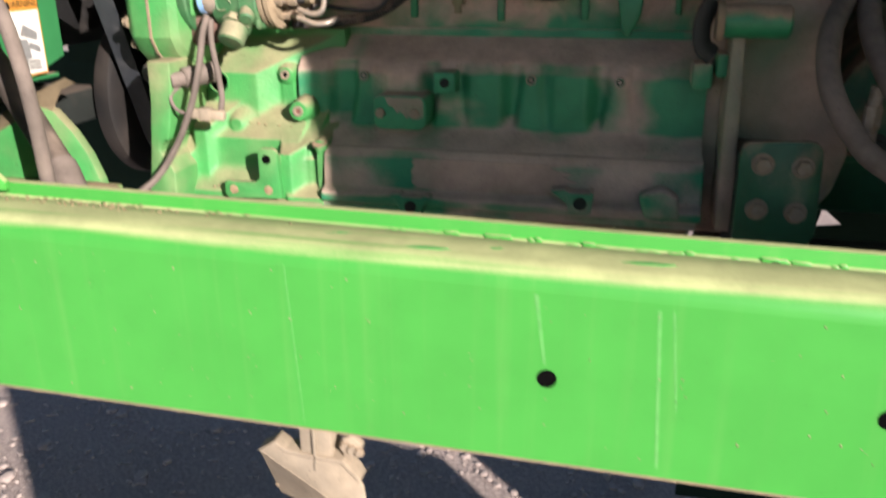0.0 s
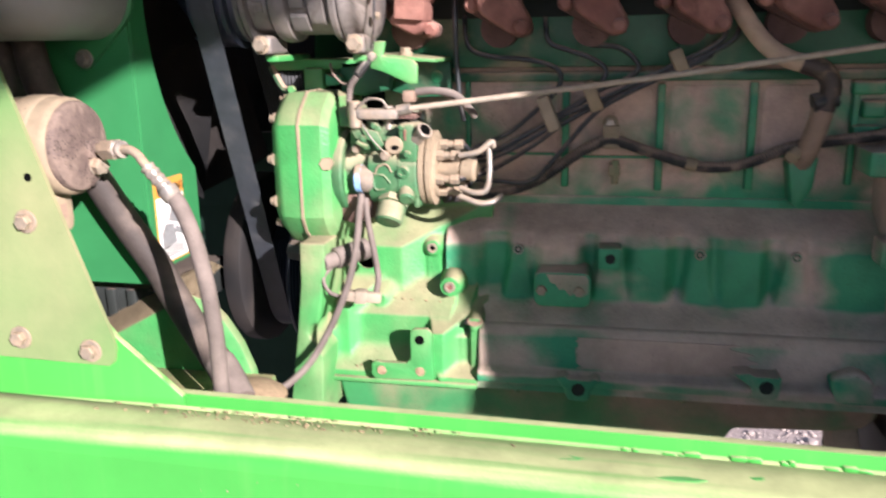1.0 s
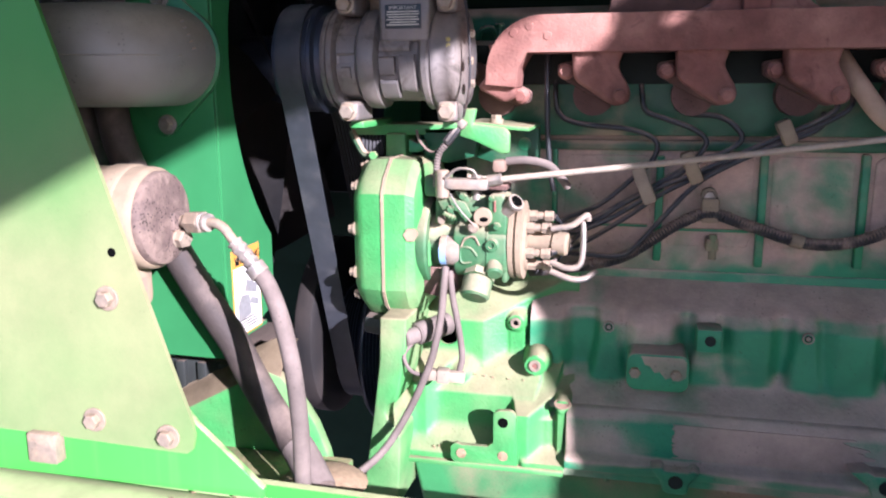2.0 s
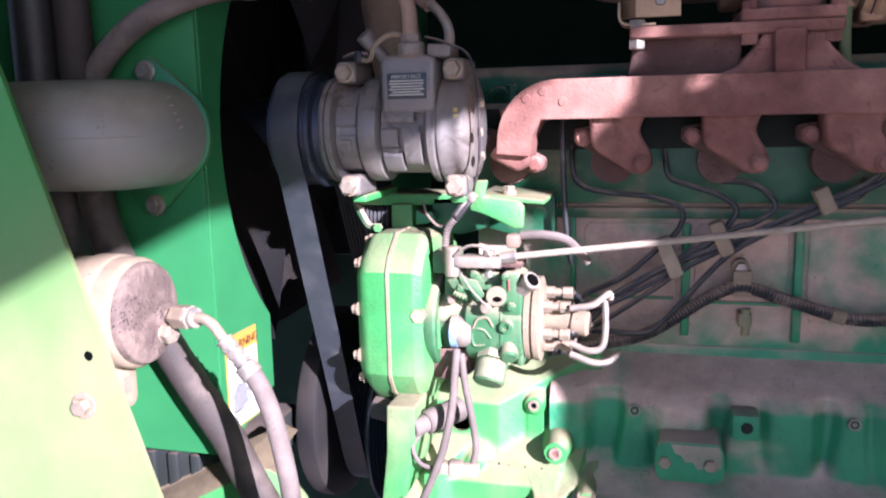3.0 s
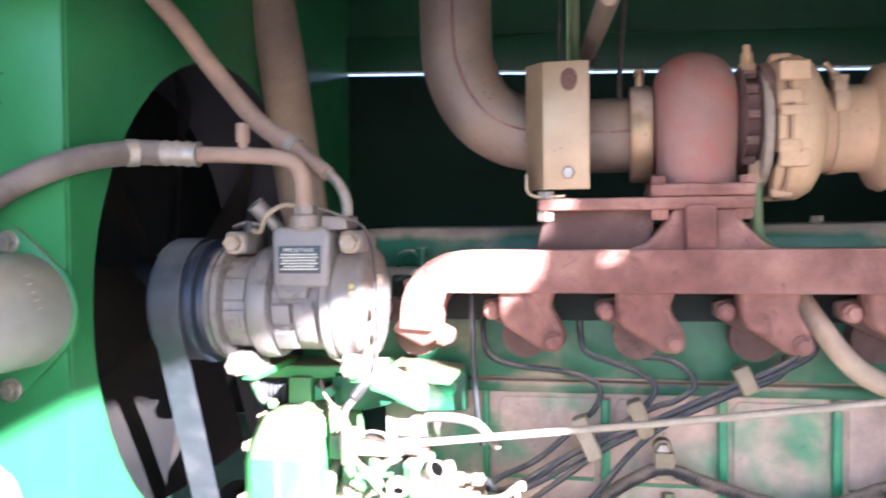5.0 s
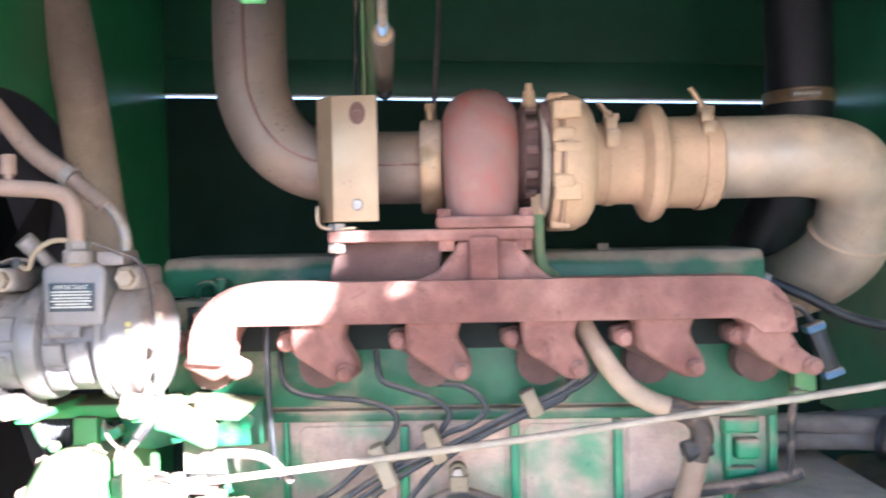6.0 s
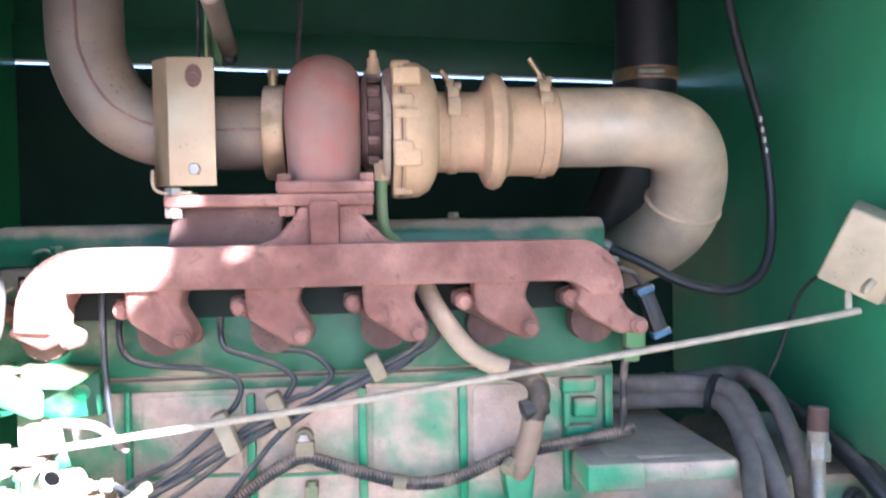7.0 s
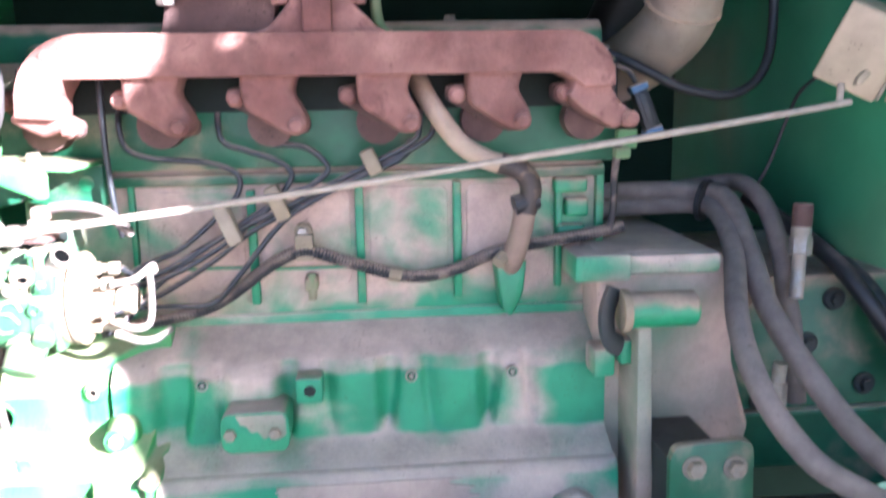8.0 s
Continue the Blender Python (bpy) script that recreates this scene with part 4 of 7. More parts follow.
def build_gear_cover():
    th = thing("pump_drive_cover", (-0.59, 1.29, 1.75), "bright green faceted pump drive cover with a flange seam", "engine cover")
    cy, cz = 1.31, 1.838
    outline = [(-0.122, -0.070), (-0.122, 0.072), (-0.108, 0.092), (-0.072, 0.118), (0.06, 0.118), (0.09, 0.09), (0.09, -0.09), (0.06, -0.118), (-0.074, -0.122), (-0.108, -0.094)]

    def ring(x, k, dx=0.0):
        return [(x + dx * max(0.0, -p[0] - 0.08), cy + p[0] * k, cz + p[1] * k) for p in outline]
    part("cover", loft(B(), [ring(-0.652, 0.80), ring(-0.649, 0.88), ring(-0.638, 0.965), ring(-0.630, 0.99), ring(-0.603, 1.0)]), M_CASE, th, angle=28)
    part("seam", loft(B(), [ring(-0.6032, 1.0), ring(-0.603, 1.018), ring(-0.599, 1.018), ring(-0.5988, 1.0)]), M_CANBAND, th, "dusty flange seam", angle=28)
    part("rear_half", loft(B(), [ring(-0.599, 1.0), ring(-0.568, 0.99), ring(-0.556, 0.93), ring(-0.550, 0.80)]), M_CASE, th, angle=28)
    for p in ((-0.10, 0.085), (-0.118, 0.02), (-0.118, -0.05), (-0.098, -0.09), (-0.05, 0.112), (-0.05, -0.114)):
        bolt(th, (-0.647, cy + p[0] * 0.93, cz + p[1] * 0.93), (-1, 0, 0), 0.0065, 0.007, 0.009)
    bm = B()
    cyl(bm, (-0.562, 1.205, 1.852), (-0.560, 1.188, 1.852), 0.0105, 6)
    part("hex_plug", bm, M_CANBAND, th, "pale hex nut")
    bm = B()
    prism(bm, [(-0.566, 1.862), (-0.552, 1.862), (-0.538, 1.838), (-0.536, 1.802), (-0.546, 1.798), (-0.566, 1.832)], "y", 1.212, 1.26, 0.003)
    part("mount_wedge", bm, M_CASE, th)
    bm = B()
    prism(bm, [(-0.56, 1.80), (-0.50, 1.80), (-0.495, 1.765), (-0.53, 1.752), (-0.565, 1.76)], "y", 1.225, 1.30, 0.006)
    part("greasy_hollow", bm, M_RUSTD, th, "brown greasy hollow")
    return th


def build_injection_pump():
    th = thing("injection_pump", (-0.47, 1.25, 1.76), "green rotary fuel injection pump with levers and delivery fittings", "fuel pump")
    ax = (1.262, 1.832)
    part("mount_flange", lathe(B(), (-0.558, *ax), (1, 0, 0), [(0, 0.03), (0, 0.064), (0.003, 0.066), (0.015, 0.066), (0.018, 0.063), (0.018, 0.045), (0.058, 0.044)], 28), M_PUMP, th)
    bm = B()
    prism(bm, [(1.206, 1.812), (1.206, 1.848), (1.211, 1.858), (1.224, 1.868), (1.30, 1.868), (1.30, 1.788), (1.224, 1.788), (1.211, 1.800)], "x", -0.502, -0.424, 0.004, 3)
    casing = part("casing", bm, M_PUMP, th)
    bm = B()
    prism(bm, [(1.2045, 1.812), (1.2045, 1.848), (1.2105, 1.860), (1.224, 1.8695), (1.226, 1.866), (1.212, 1.857), (1.207, 1.846), (1.207, 1.814)], "x", -0.4535, -0.4505, 0.0006)
    part("cast_line", bm, M_PUMP, th)
    bm = B()
    prism(bm, [(-0.533, 1.862), (-0.533, 1.898), (-0.526, 1.908), (-0.458, 1.908), (-0.454, 1.900), (-0.454, 1.862)], "y", 1.226, 1.30, 0.005, 3)
    part("governor_cover", bm, M_PUMP, th)
    bm = B()
    prism(bm, [(-0.452, 1.852), (-0.452, 1.904), (-0.447, 1.912), (-0.430, 1.912), (-0.424, 1.902), (-0.424, 1.852)], "y", 1.208, 1.27, 0.004, 3)
    part("side_bracket", bm, M_PUMP, th)
    # near-black block filling the gap under the lever
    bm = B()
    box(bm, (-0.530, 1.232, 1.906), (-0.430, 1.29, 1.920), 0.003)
    part("lever_gap", bm, M_SOOTHOLLOW, th, "black gap under the lever")
    # pale shut-off cap with a blue ring
    part("solenoid_cap", lathe(B(), (-0.523, 1.221, 1.826), (1, 0, 0), [(0, 0.012), (0, 0.020), (0.004, 0.0215), (0.024, 0.0215), (0.030, 0.019), (0.033, 0.012)], 24), M_STEEL, th, "pale shut-off solenoid cap")
    part("blue_ring", lathe(B(), (-0.521, 1.221, 1.826), (1, 0, 0), [(0, 0.020), (0, 0.0222), (0.009, 0.0222), (0.009, 0.020)], 24), M_BLUE, th, "light blue ring")
    bm = B()
    cyl(bm, (-0.464, 1.232, 1.800), (-0.466, 1.214, 1.784), 0.024, 8)
    cyl(bm, (-0.466, 1.216, 1.787), (-0.469, 1.198, 1.762), 0.0215, 24, 0.003)
    part("cap", bm, M_PUMP, th, "green round cap")
    bm = B()
    cyl(bm, (-0.443, 1.218, 1.812), (-0.440, 1.200, 1.797), 0.0125, 20, 0.003)
    part("cap", bm, M_PUMP, th)
    bm = B()
    box(bm, (-0.432, 1.215, 1.782), (-0.424, 1.25, 1.808), 0.003)
    part("lug", bm, M_PUMP, th)
    part("screw", lathe(B(), (-0.445, 1.207, 1.839), (0, -1, 0), [(0, 0.0105), (0.002, 0.0105), (0.003, 0.0085), (0.008, 0.008), (0.008, 0.0045), (0.005, 0.004), (0.005, 0)], 18), M_PUMP, th)
    part("bracket_outline", tube(B(), [(-0.474, 1.2055, 1.812), (-0.489, 1.2055, 1.812), (-0.490, 1.2055, 1.832), (-0.476, 1.2055, 1.833), (-0.466, 1.2055, 1.822)], 0.0018, 6, 4), M_PUMP, th)
    part("wire_clip", tube(B(), [(-0.490, 1.2055, 1.834), (-0.483, 1.204, 1.847), (-0.470, 1.204, 1.850), (-0.463, 1.2055, 1.838)], 0.0016, 6), M_CANBAND, th)
    bm = B()
    cyl(bm, (-0.428, 1.218, 1.886), (-0.411, 1.206, 1.901), 0.0105, 18)
    cyl(bm, (-0.4135, 1.2078, 1.8988), (-0.4095, 1.205, 1.9025), 0.013, 18, 0.001)
    nip = part("nipple", bm, M_STEEL, th, "pale open nipple")
    part("bore", lathe(B(), (-0.4094, 1.2049, 1.9026), (0.75, -0.52, 0.66), [(0, 0.009), (0.0006, 0.009), (0.0006, 0)], 16), M_HOLE, nip)
    # distributor head with its fittings
    part("head_disc", lathe(B(), (-0.425, 1.262, 1.838), (1, 0, 0), [(0, 0.052), (0.002, 0.057), (0.008, 0.057), (0.009, 0.054), (0.012, 0.054), (0.013, 0.058), (0.020, 0.058), (0.022, 0.046), (0.026, 0.044), (0.026, 0.0)], 32), M_CANBAND, th, "dusty distributor head")
    for i in range(6):
        a = radians(20 + 60 * i)
        y, z = 1.262 + 0.036 * math.cos(a), 1.838 + 0.036 * math.sin(a)
        bm = B()
        cyl(bm, (-0.400, y, z), (-0.388, y, z), 0.0085, 6)
        cyl(bm, (-0.388, y, z), (-0.376, y, z), 0.0058, 12)
        cyl(bm, (-0.378, y, z), (-0.364, y, z), 0.0082, 6, 0.001)
        part("delivery_fitting", bm, M_BOLT, th, "dusty hex delivery fitting")
    bm = B()
    cyl(bm, (-0.400, 1.255, 1.838), (-0.362, 1.250, 1.838), 0.014, 20, 0.003)
    cyl(bm, (-0.364, 1.250, 1.838), (-0.340, 1.247, 1.836), 0.017, 20, 0.003)
    part("centre_plug", bm, M_CANBAND, th)
    # levers and links
    bm = B()
    cyl(bm, (-0.472, 1.232, 1.900), (-0.472, 1.232, 1.935), 0.008, 14)
    part("shaft", bm, M_STEEL, th)
    bm = B()
    prism(bm, [(-0.505, 1.921), (-0.424, 1.917), (-0.423, 1.925), (-0.505, 1.929)], "y", 1.204, 1.245, 0.002)
    part("lever", bm, M_RUSTD, th, "rusty lever plate")
    for o, y, w in (([(-0.524, 1.902), (-0.506, 1.907), (-0.483, 1.899), (-0.473, 1.880), (-0.482, 1.871), (-0.493, 1.886), (-0.516, 1.888)], 1.203, 0.005), ([(-0.500, 1.914), (-0.484, 1.916), (-0.478, 1.900), (-0.490, 1.896)], 1.210, 0.004), ([(-0.516, 1.889), (-0.500, 1.886), (-0.498, 1.870), (-0.512, 1.872)], 1.212, 0.006)):
        bm = B()
        prism(bm, o, "y", y, y + w, 0.0012)
        part("link_plate", bm, M_PUMP, th)
    disc = part("stop_lever", lathe(B(), (-0.458, 1.208, 1.879), (0, -1, 0), [(0, 0.0135), (0.005, 0.0135), (0.0065, 0.012), (0.0065, 0)], 22), M_CANBAND, th, "dusty round stop lever")
    part("eye", lathe(B(), (-0.4555, 1.2013, 1.876), (0, -1, 0), [(0, 0.006), (0.0006, 0.006), (0.0006, 0)], 14, squash=0.6), M_HOLE, disc)
    for x, y, z, r in ((-0.471, 1.203, 1.864, 0.0085), (-0.504, 1.206, 1.889, 0.006), (-0.519, 1.214, 1.872, 0.007), (-0.438, 1.208, 1.866, 0.006), (-0.487, 1.208, 1.908, 0.0055), (-0.446, 1.208, 1.906, 0.0045)):
        bm = B()
        hexbolt(bm, (x, y, z), (0, -1, 0), r, 0.007)
        cyl(bm, (x, y - 0.006, z), (x, y - 0.011, z), r * 0.55, 10)
        part("bolt", bm, M_BOLT if r > 0.0065 else M_PUMP, th)
    part("return_spring", tube(B(), [(-0.512, 1.199, 1.884), (-0.504, 1.198, 1.880), (-0.496, 1.198, 1.877)], 0.0042, 10, 20, 0.0013, 0.004), M_EDGE, th)
    part("link_wire", tube(B(), [(-0.503, 1.196, 1.912), (-0.492, 1.193, 1.895), (-0.478, 1.194, 1.878), (-0.466, 1.196, 1.866)], 0.0014, 6), M_STEEL, th)
    bm = B()
    prism(bm, [(-0.4425, 1.886), (-0.4395, 1.886), (-0.4395, 1.902), (-0.4425, 1.902)], "y", 1.205, 1.209, 0.001)
    part("paint_mark", bm, M_RUST, th, "faded red paint mark")
    bm = B()
    box(bm, (-0.546, 1.215, 1.905), (-0.515, 1.27, 1.935), 0.004)
    part("top_boss", bm, M_PUMP, th)
    bm = B()
    box(bm, (-0.448, 1.222, 1.940), (-0.430, 1.246, 1.958), 0.004)
    part("elbow_fitting", bm, M_BROWN, th, "brown fuel elbow")
    return th


def build_control_rod():
    th = thing("throttle_rod", (0.03, 1.2, 1.99), "long thin dusty throttle control rod", "control rod")
    part("rod", tube(B(), [(-0.437, 1.2, 1.933), (-0.1, 1.2, 1.9735), (0.25, 1.2, 2.0205), (0.520, 1.2, 2.0595), (0.531, 1.205, 2.064), (0.536, 1.212, 2.085)], 0.0043, 10, 6), M_ROD, th)
    bm = B()
    box(bm, (-0.512, 1.19, 1.918), (-0.448, 1.21, 1.934), 0.004)
    part("clevis", bm, M_STEEL, th, "zinc clevis")
    bm = B()
    cyl(bm, (-0.45, 1.2, 1.9305), (-0.43, 1.2, 1.934), 0.008, 8)
    part("lock_nut", bm, M_STEEL, th)
    part("cotter_pin", tube(B(), [(-0.508, 1.188, 1.935), (-0.49, 1.186, 1.948), (-0.47, 1.186, 1.947), (-0.462, 1.19, 1.935)], 0.002, 6), M_STEEL, th)
    bm = B()
    cyl(bm, (-0.515, 1.2, 1.905), (-0.515, 1.2, 1.945), 0.010, 14, 0.002)
    part("ball_joint", bm, M_BOLT, th)
    return th


def build_manifold():
    th = thing("exhaust_manifold", (-0.1, 1.28, 2.05), "long rusty dust-coated cast exhaust manifold with six runners", "exhaust manifold")
    bm = B()
    o = [(-0.405, 2.106), (0.195, 2.106), (0.212, 2.098), (0.224, 2.088), (0.264, 2.088)] + arc(0.203, 2.096, 0.061, 4, 84, 8) + [(-0.01, 2.157), (-0.385, 2.157)] + arc(-0.385, 2.079, 0.078, 92, 175, 8) + [(-0.464, 2.062), (-0.42, 2.058), (-0.417, 2.085)]
    prism(bm, o, "y", 1.250, 1.318, 0.014, 4)
    part("log", bm, M_RUST, th)
    bolts = (-0.419, -0.276, -0.135, 0.007, 0.147, 0.287)
    for i, b in enumerate(bolts):
        bm = B()
        xa = b - (0.054 if i else 0.040)
        last = [(0.207, 2.125), (0.246, 2.125), (0.262, 2.105), (0.265, 2.085), (0.274, 2.068), (0.289, 2.057), (0.293, 2.046), (0.267, 2.034), (0.227, 2.057), (0.206, 2.078), (0.214, 2.084), (0.215, 2.098)]
        mid = [(b - 0.068, 2.120), (b + 0.008, 2.120), (b + 0.001, 2.104), (b - 0.005, 2.086), (b + 0.011, 2.060), (b + 0.0145, 2.046), (b + 0.006, 2.034), (b - 0.012, 2.033), (b - 0.062, 2.066), (b - 0.067, 2.080)]
        prism(bm, last if i == 5 else mid if i else [(xa - 0.006, 2.122), (b + 0.018, 2.122), (b + 0.010, 2.106), (b - 0.006, 2.098), (b - 0.013, 2.086), (b - 0.004, 2.062), (b - 0.002, 2.046), (b - 0.020, 2.036), (b - 0.060, 2.057), (xa - 0.004, 2.078), (xa, 2.106)], "y", 1.264, 1.322, 0.009, 3)
        part("runner", bm, M_RUST, th)
        bm = B()
        prism(bm, [(b - 0.092, 2.092), (b - 0.066, 2.096), (b - 0.005, 2.062), (b + 0.014, 2.052), (b + 0.012, 2.036), (b - 0.008, 2.030), (b - 0.06, 2.056), (b - 0.092, 2.074)], "y", 1.312, 1.332, 0.005)
        fl = part("flange", bm, M_RUSTD, th)
        cyl_b = B()
        cyl(cyl_b, (b - 0.040, 1.33, 2.046), (b - 0.040, 1.364, 2.046), 0.030, 20)
        part("port", cyl_b, M_RUSTD, th, "dark rusty port sleeve")
        for x, z in ((b - 0.078, 2.080), (b, 2.046)):
            bm = B()
            y = 1.256 if (i and x == b) else 1.290
            cyl(bm, (x, y, z), (x, 1.32, z), 0.0112, 16, 0.003)
            hexbolt(bm, (x, y + 0.001, z), (0, -1, 0), 0.0088, 0.007)
            part("bolt", bm, M_RUST, th, "rusty bolt")
    for x, z in ((-0.402, 2.142), (-0.376, 2.128), (-0.424, 2.133)):
        part("cast_boss", lathe(B(), (x, 1.2515, z), (0, -1, 0), [(0, 0.0065), (0.003, 0.0055), (0.0035, 0)], 12), M_RUST, th)
    # riser to the turbocharger
    bm = B()
    prism(bm, [(-0.205, 2.150), (-0.165, 2.165), (-0.142, 2.19), (-0.135, 2.205), (-0.062, 2.205), (-0.056, 2.188), (-0.03, 2.163), (0.0, 2.150)], "y", 1.272, 1.34, 0.008, 3)
    part("riser", bm, M_RUST, th)
    bm = B()
    prism(bm, [(-0.122, 2.150), (-0.086, 2.150), (-0.086, 2.21), (-0.124, 2.21)], "y", 1.256, 1.30, 0.006)
    part("riser_rib", bm, M_RUST, th)
    bm = B()
    prism(bm, [(-0.300, 2.150), (-0.16, 2.150), (-0.155, 2.205), (-0.288, 2.205)], "y", 1.292, 1.34, 0.005)
    part("riser_web", bm, M_RUSTD, th, "dark rough web")
    bm = B()
    box(bm, (-0.294, 1.262, 2.204), (-0.043, 1.40, 2.219), 0.004)
    part("flange_plate", bm, M_RUST, th)
    for x in (-0.285, -0.15, -0.055):
        bm = B()
        hexbolt(bm, (x, 1.278, 2.204), (0, 0, -1), 0.011, 0.012)
        hexbolt(bm, (x, 1.278, 2.2185), (0, 0, 1), 0.011, 0.010)
        part("bolt", bm, M_RUST if x > -0.28 else M_STEEL, th)
    return th


def build_turbo():
    th = thing("turbocharger", (-0.06, 1.345, 2.22), "heat-stained turbocharger with a pale dusty compressor housing", "turbocharger")
    c = (1.345, 2.315)
    prof = [(0, 0.048), (0.004, 0.062), (0.012, 0.073), (0.024, 0.081), (0.040, 0.086), (0.056, 0.086), (0.072, 0.082), (0.084, 0.074), (0.093, 0.062), (0.096, 0.046)]
    part("turbine_housing", lathe(B(), (-0.153, *c), (1, 0, 0), prof, 40), M_TURB, th, "pinkish brown turbine housing")
    # throat: the housing's round section drawn down to the flange

    def throat(z, k, sx):
        near = [(-0.105 + (a - 0.048) * sx, c[0] - r * k, z) for a, r in prof]
        far = [(-0.105 + (a - 0.048) * sx, c[0] + r * k, z) for a, r in reversed(prof)]
        return near + far
    part("turbine_throat", loft(B(), [throat(2.318, 0.998, 0.998), throat(2.30, 0.995, 0.995), throat(2.275, 0.96, 0.965), throat(2.25, 0.92, 0.94), throat(2.23, 0.90, 0.94)]), M_TURB, th, angle=60)
    bm = B()
    box(bm, (-0.162, 1.258, 2.2195), (-0.043, 1.41, 2.234), 0.004)
    part("foot_flange", bm, M_RUST, th)
    for x in (-0.152, -0.052):
        for y in (1.27, 1.40):
            bm = B()
            hexbolt(bm, (x, y, 2.234), (0, 0, 1), 0.0095, 0.009)
            part("bolt", bm, M_RUST, th)
    part("v_band", lathe(B(), (-0.182, 1.36, 2.303), (1, 0, 0), [(0, 0.050), (0, 0.060), (0.003, 0.062), (0.024, 0.062), (0.027, 0.060), (0.027, 0.05)], 36), M_BRASS, th, "tarnished brassy band clamp")
    bm = B()
    cyl(bm, (-0.17, 1.345, 2.362), (-0.17, 1.345, 2.378), 0.006, 10)
    hexbolt(bm, (-0.17, 1.345, 2.376), (0, 0, 1), 0.008, 0.008)
    part("band_bolt", bm, M_BRASS, th)
    part("bearing_housing", lathe(B(), (-0.058, *c), (1, 0, 0), [(0, 0.055), (0.008, 0.066), (0.010, 0.052), (0.026, 0.050), (0.030, 0.066), (0.036, 0.070), (0.045, 0.070)], 28), M_RUSTD, th, "dark bearing housing")
    for i in range(12):
        a = radians(30 * i)
        bm = B()
        hexbolt(bm, (-0.049, c[0] + 0.060 * math.cos(a), c[1] + 0.060 * math.sin(a)), (1, 0, 0), 0.0055, 0.014)
        part("housing_bolt", bm, M_RUSTD, th)
    part("compressor_housing", lathe(B(), (-0.018, 1.345, 2.303), (1, 0, 0), [(0, 0.062), (0.0, 0.083), (0.006, 0.086), (0.012, 0.084), (0.016, 0.088), (0.034, 0.088), (0.048, 0.080), (0.056, 0.066), (0.060, 0.052), (0.062, 0.052)], 40), M_CREAM, th, "sandy compressor housing")
    for a in (70, 105, 250, 285, 200, 160):
        y, z = c[0] + 0.082 * math.cos(radians(a)), c[1] - 0.012 + 0.082 * math.sin(radians(a))
        bm = B()
        box(bm, (-0.019, y - 0.009, z - 0.009), (0.008, y + 0.009, z + 0.009), 0.005, 3)
        part("clamp_lug", bm, M_CREAM, th)
    for z, dz in ((2.361, 0.011), (2.262, 0.011), (2.315, 0.006)):
        bm = B()
        box(bm, (-0.018, 1.262 if dz > 0.01 else 1.256, z - dz), (0.016, 1.30, z + dz), 0.003)
        part("clamp_lug", bm, M_CREAM, th)
    part("flange_line", lathe(B(), (-0.0085, 1.345, 2.303), (1, 0, 0), [(0, 0.083), (0, 0.0872), (0.0015, 0.0872), (0.0015, 0.083)], 40), M_RUSTD, th, "dark joint line")
    part("back_plate", lathe(B(), (-0.030, 1.345, 2.305), (1, 0, 0), [(0, 0.04), (0, 0.070), (0.003, 0.073), (0.009, 0.073), (0.010, 0.07)], 36), M_SHOE, th, "dusty back plate")
    bm = B()
    cyl(bm, (-0.040, 1.345, 2.37), (-0.040, 1.345, 2.385), 0.011, 6)
    cyl(bm, (-0.040, 1.345, 2.385), (-0.040, 1.345, 2.398), 0.008, 12)
    cyl(bm, (-0.040, 1.345, 2.396), (-0.040, 1.345, 2.408), 0.005, 10)
    part("oil_inlet", bm, M_CREAM, th)
    bm = B()
    cyl(bm, (-0.033, 1.32, 2.262), (-0.033, 1.32, 2.236), 0.010, 6)
    part("oil_outlet", bm, M_CREAM, th)
    dr = solo("oil_drain_line", tube(B(), [(-0.033, 1.32, 2.245), (-0.033, 1.321, 2.20), (-0.028, 1.33, 2.17), (-0.012, 1.345, 2.155), (0.006, 1.36, 2.13)], 0.0075, 12), M_EDGE, (-0.03, 1.32, 2.13), "green oil drain tube below the turbocharger", "oil line")
    return th


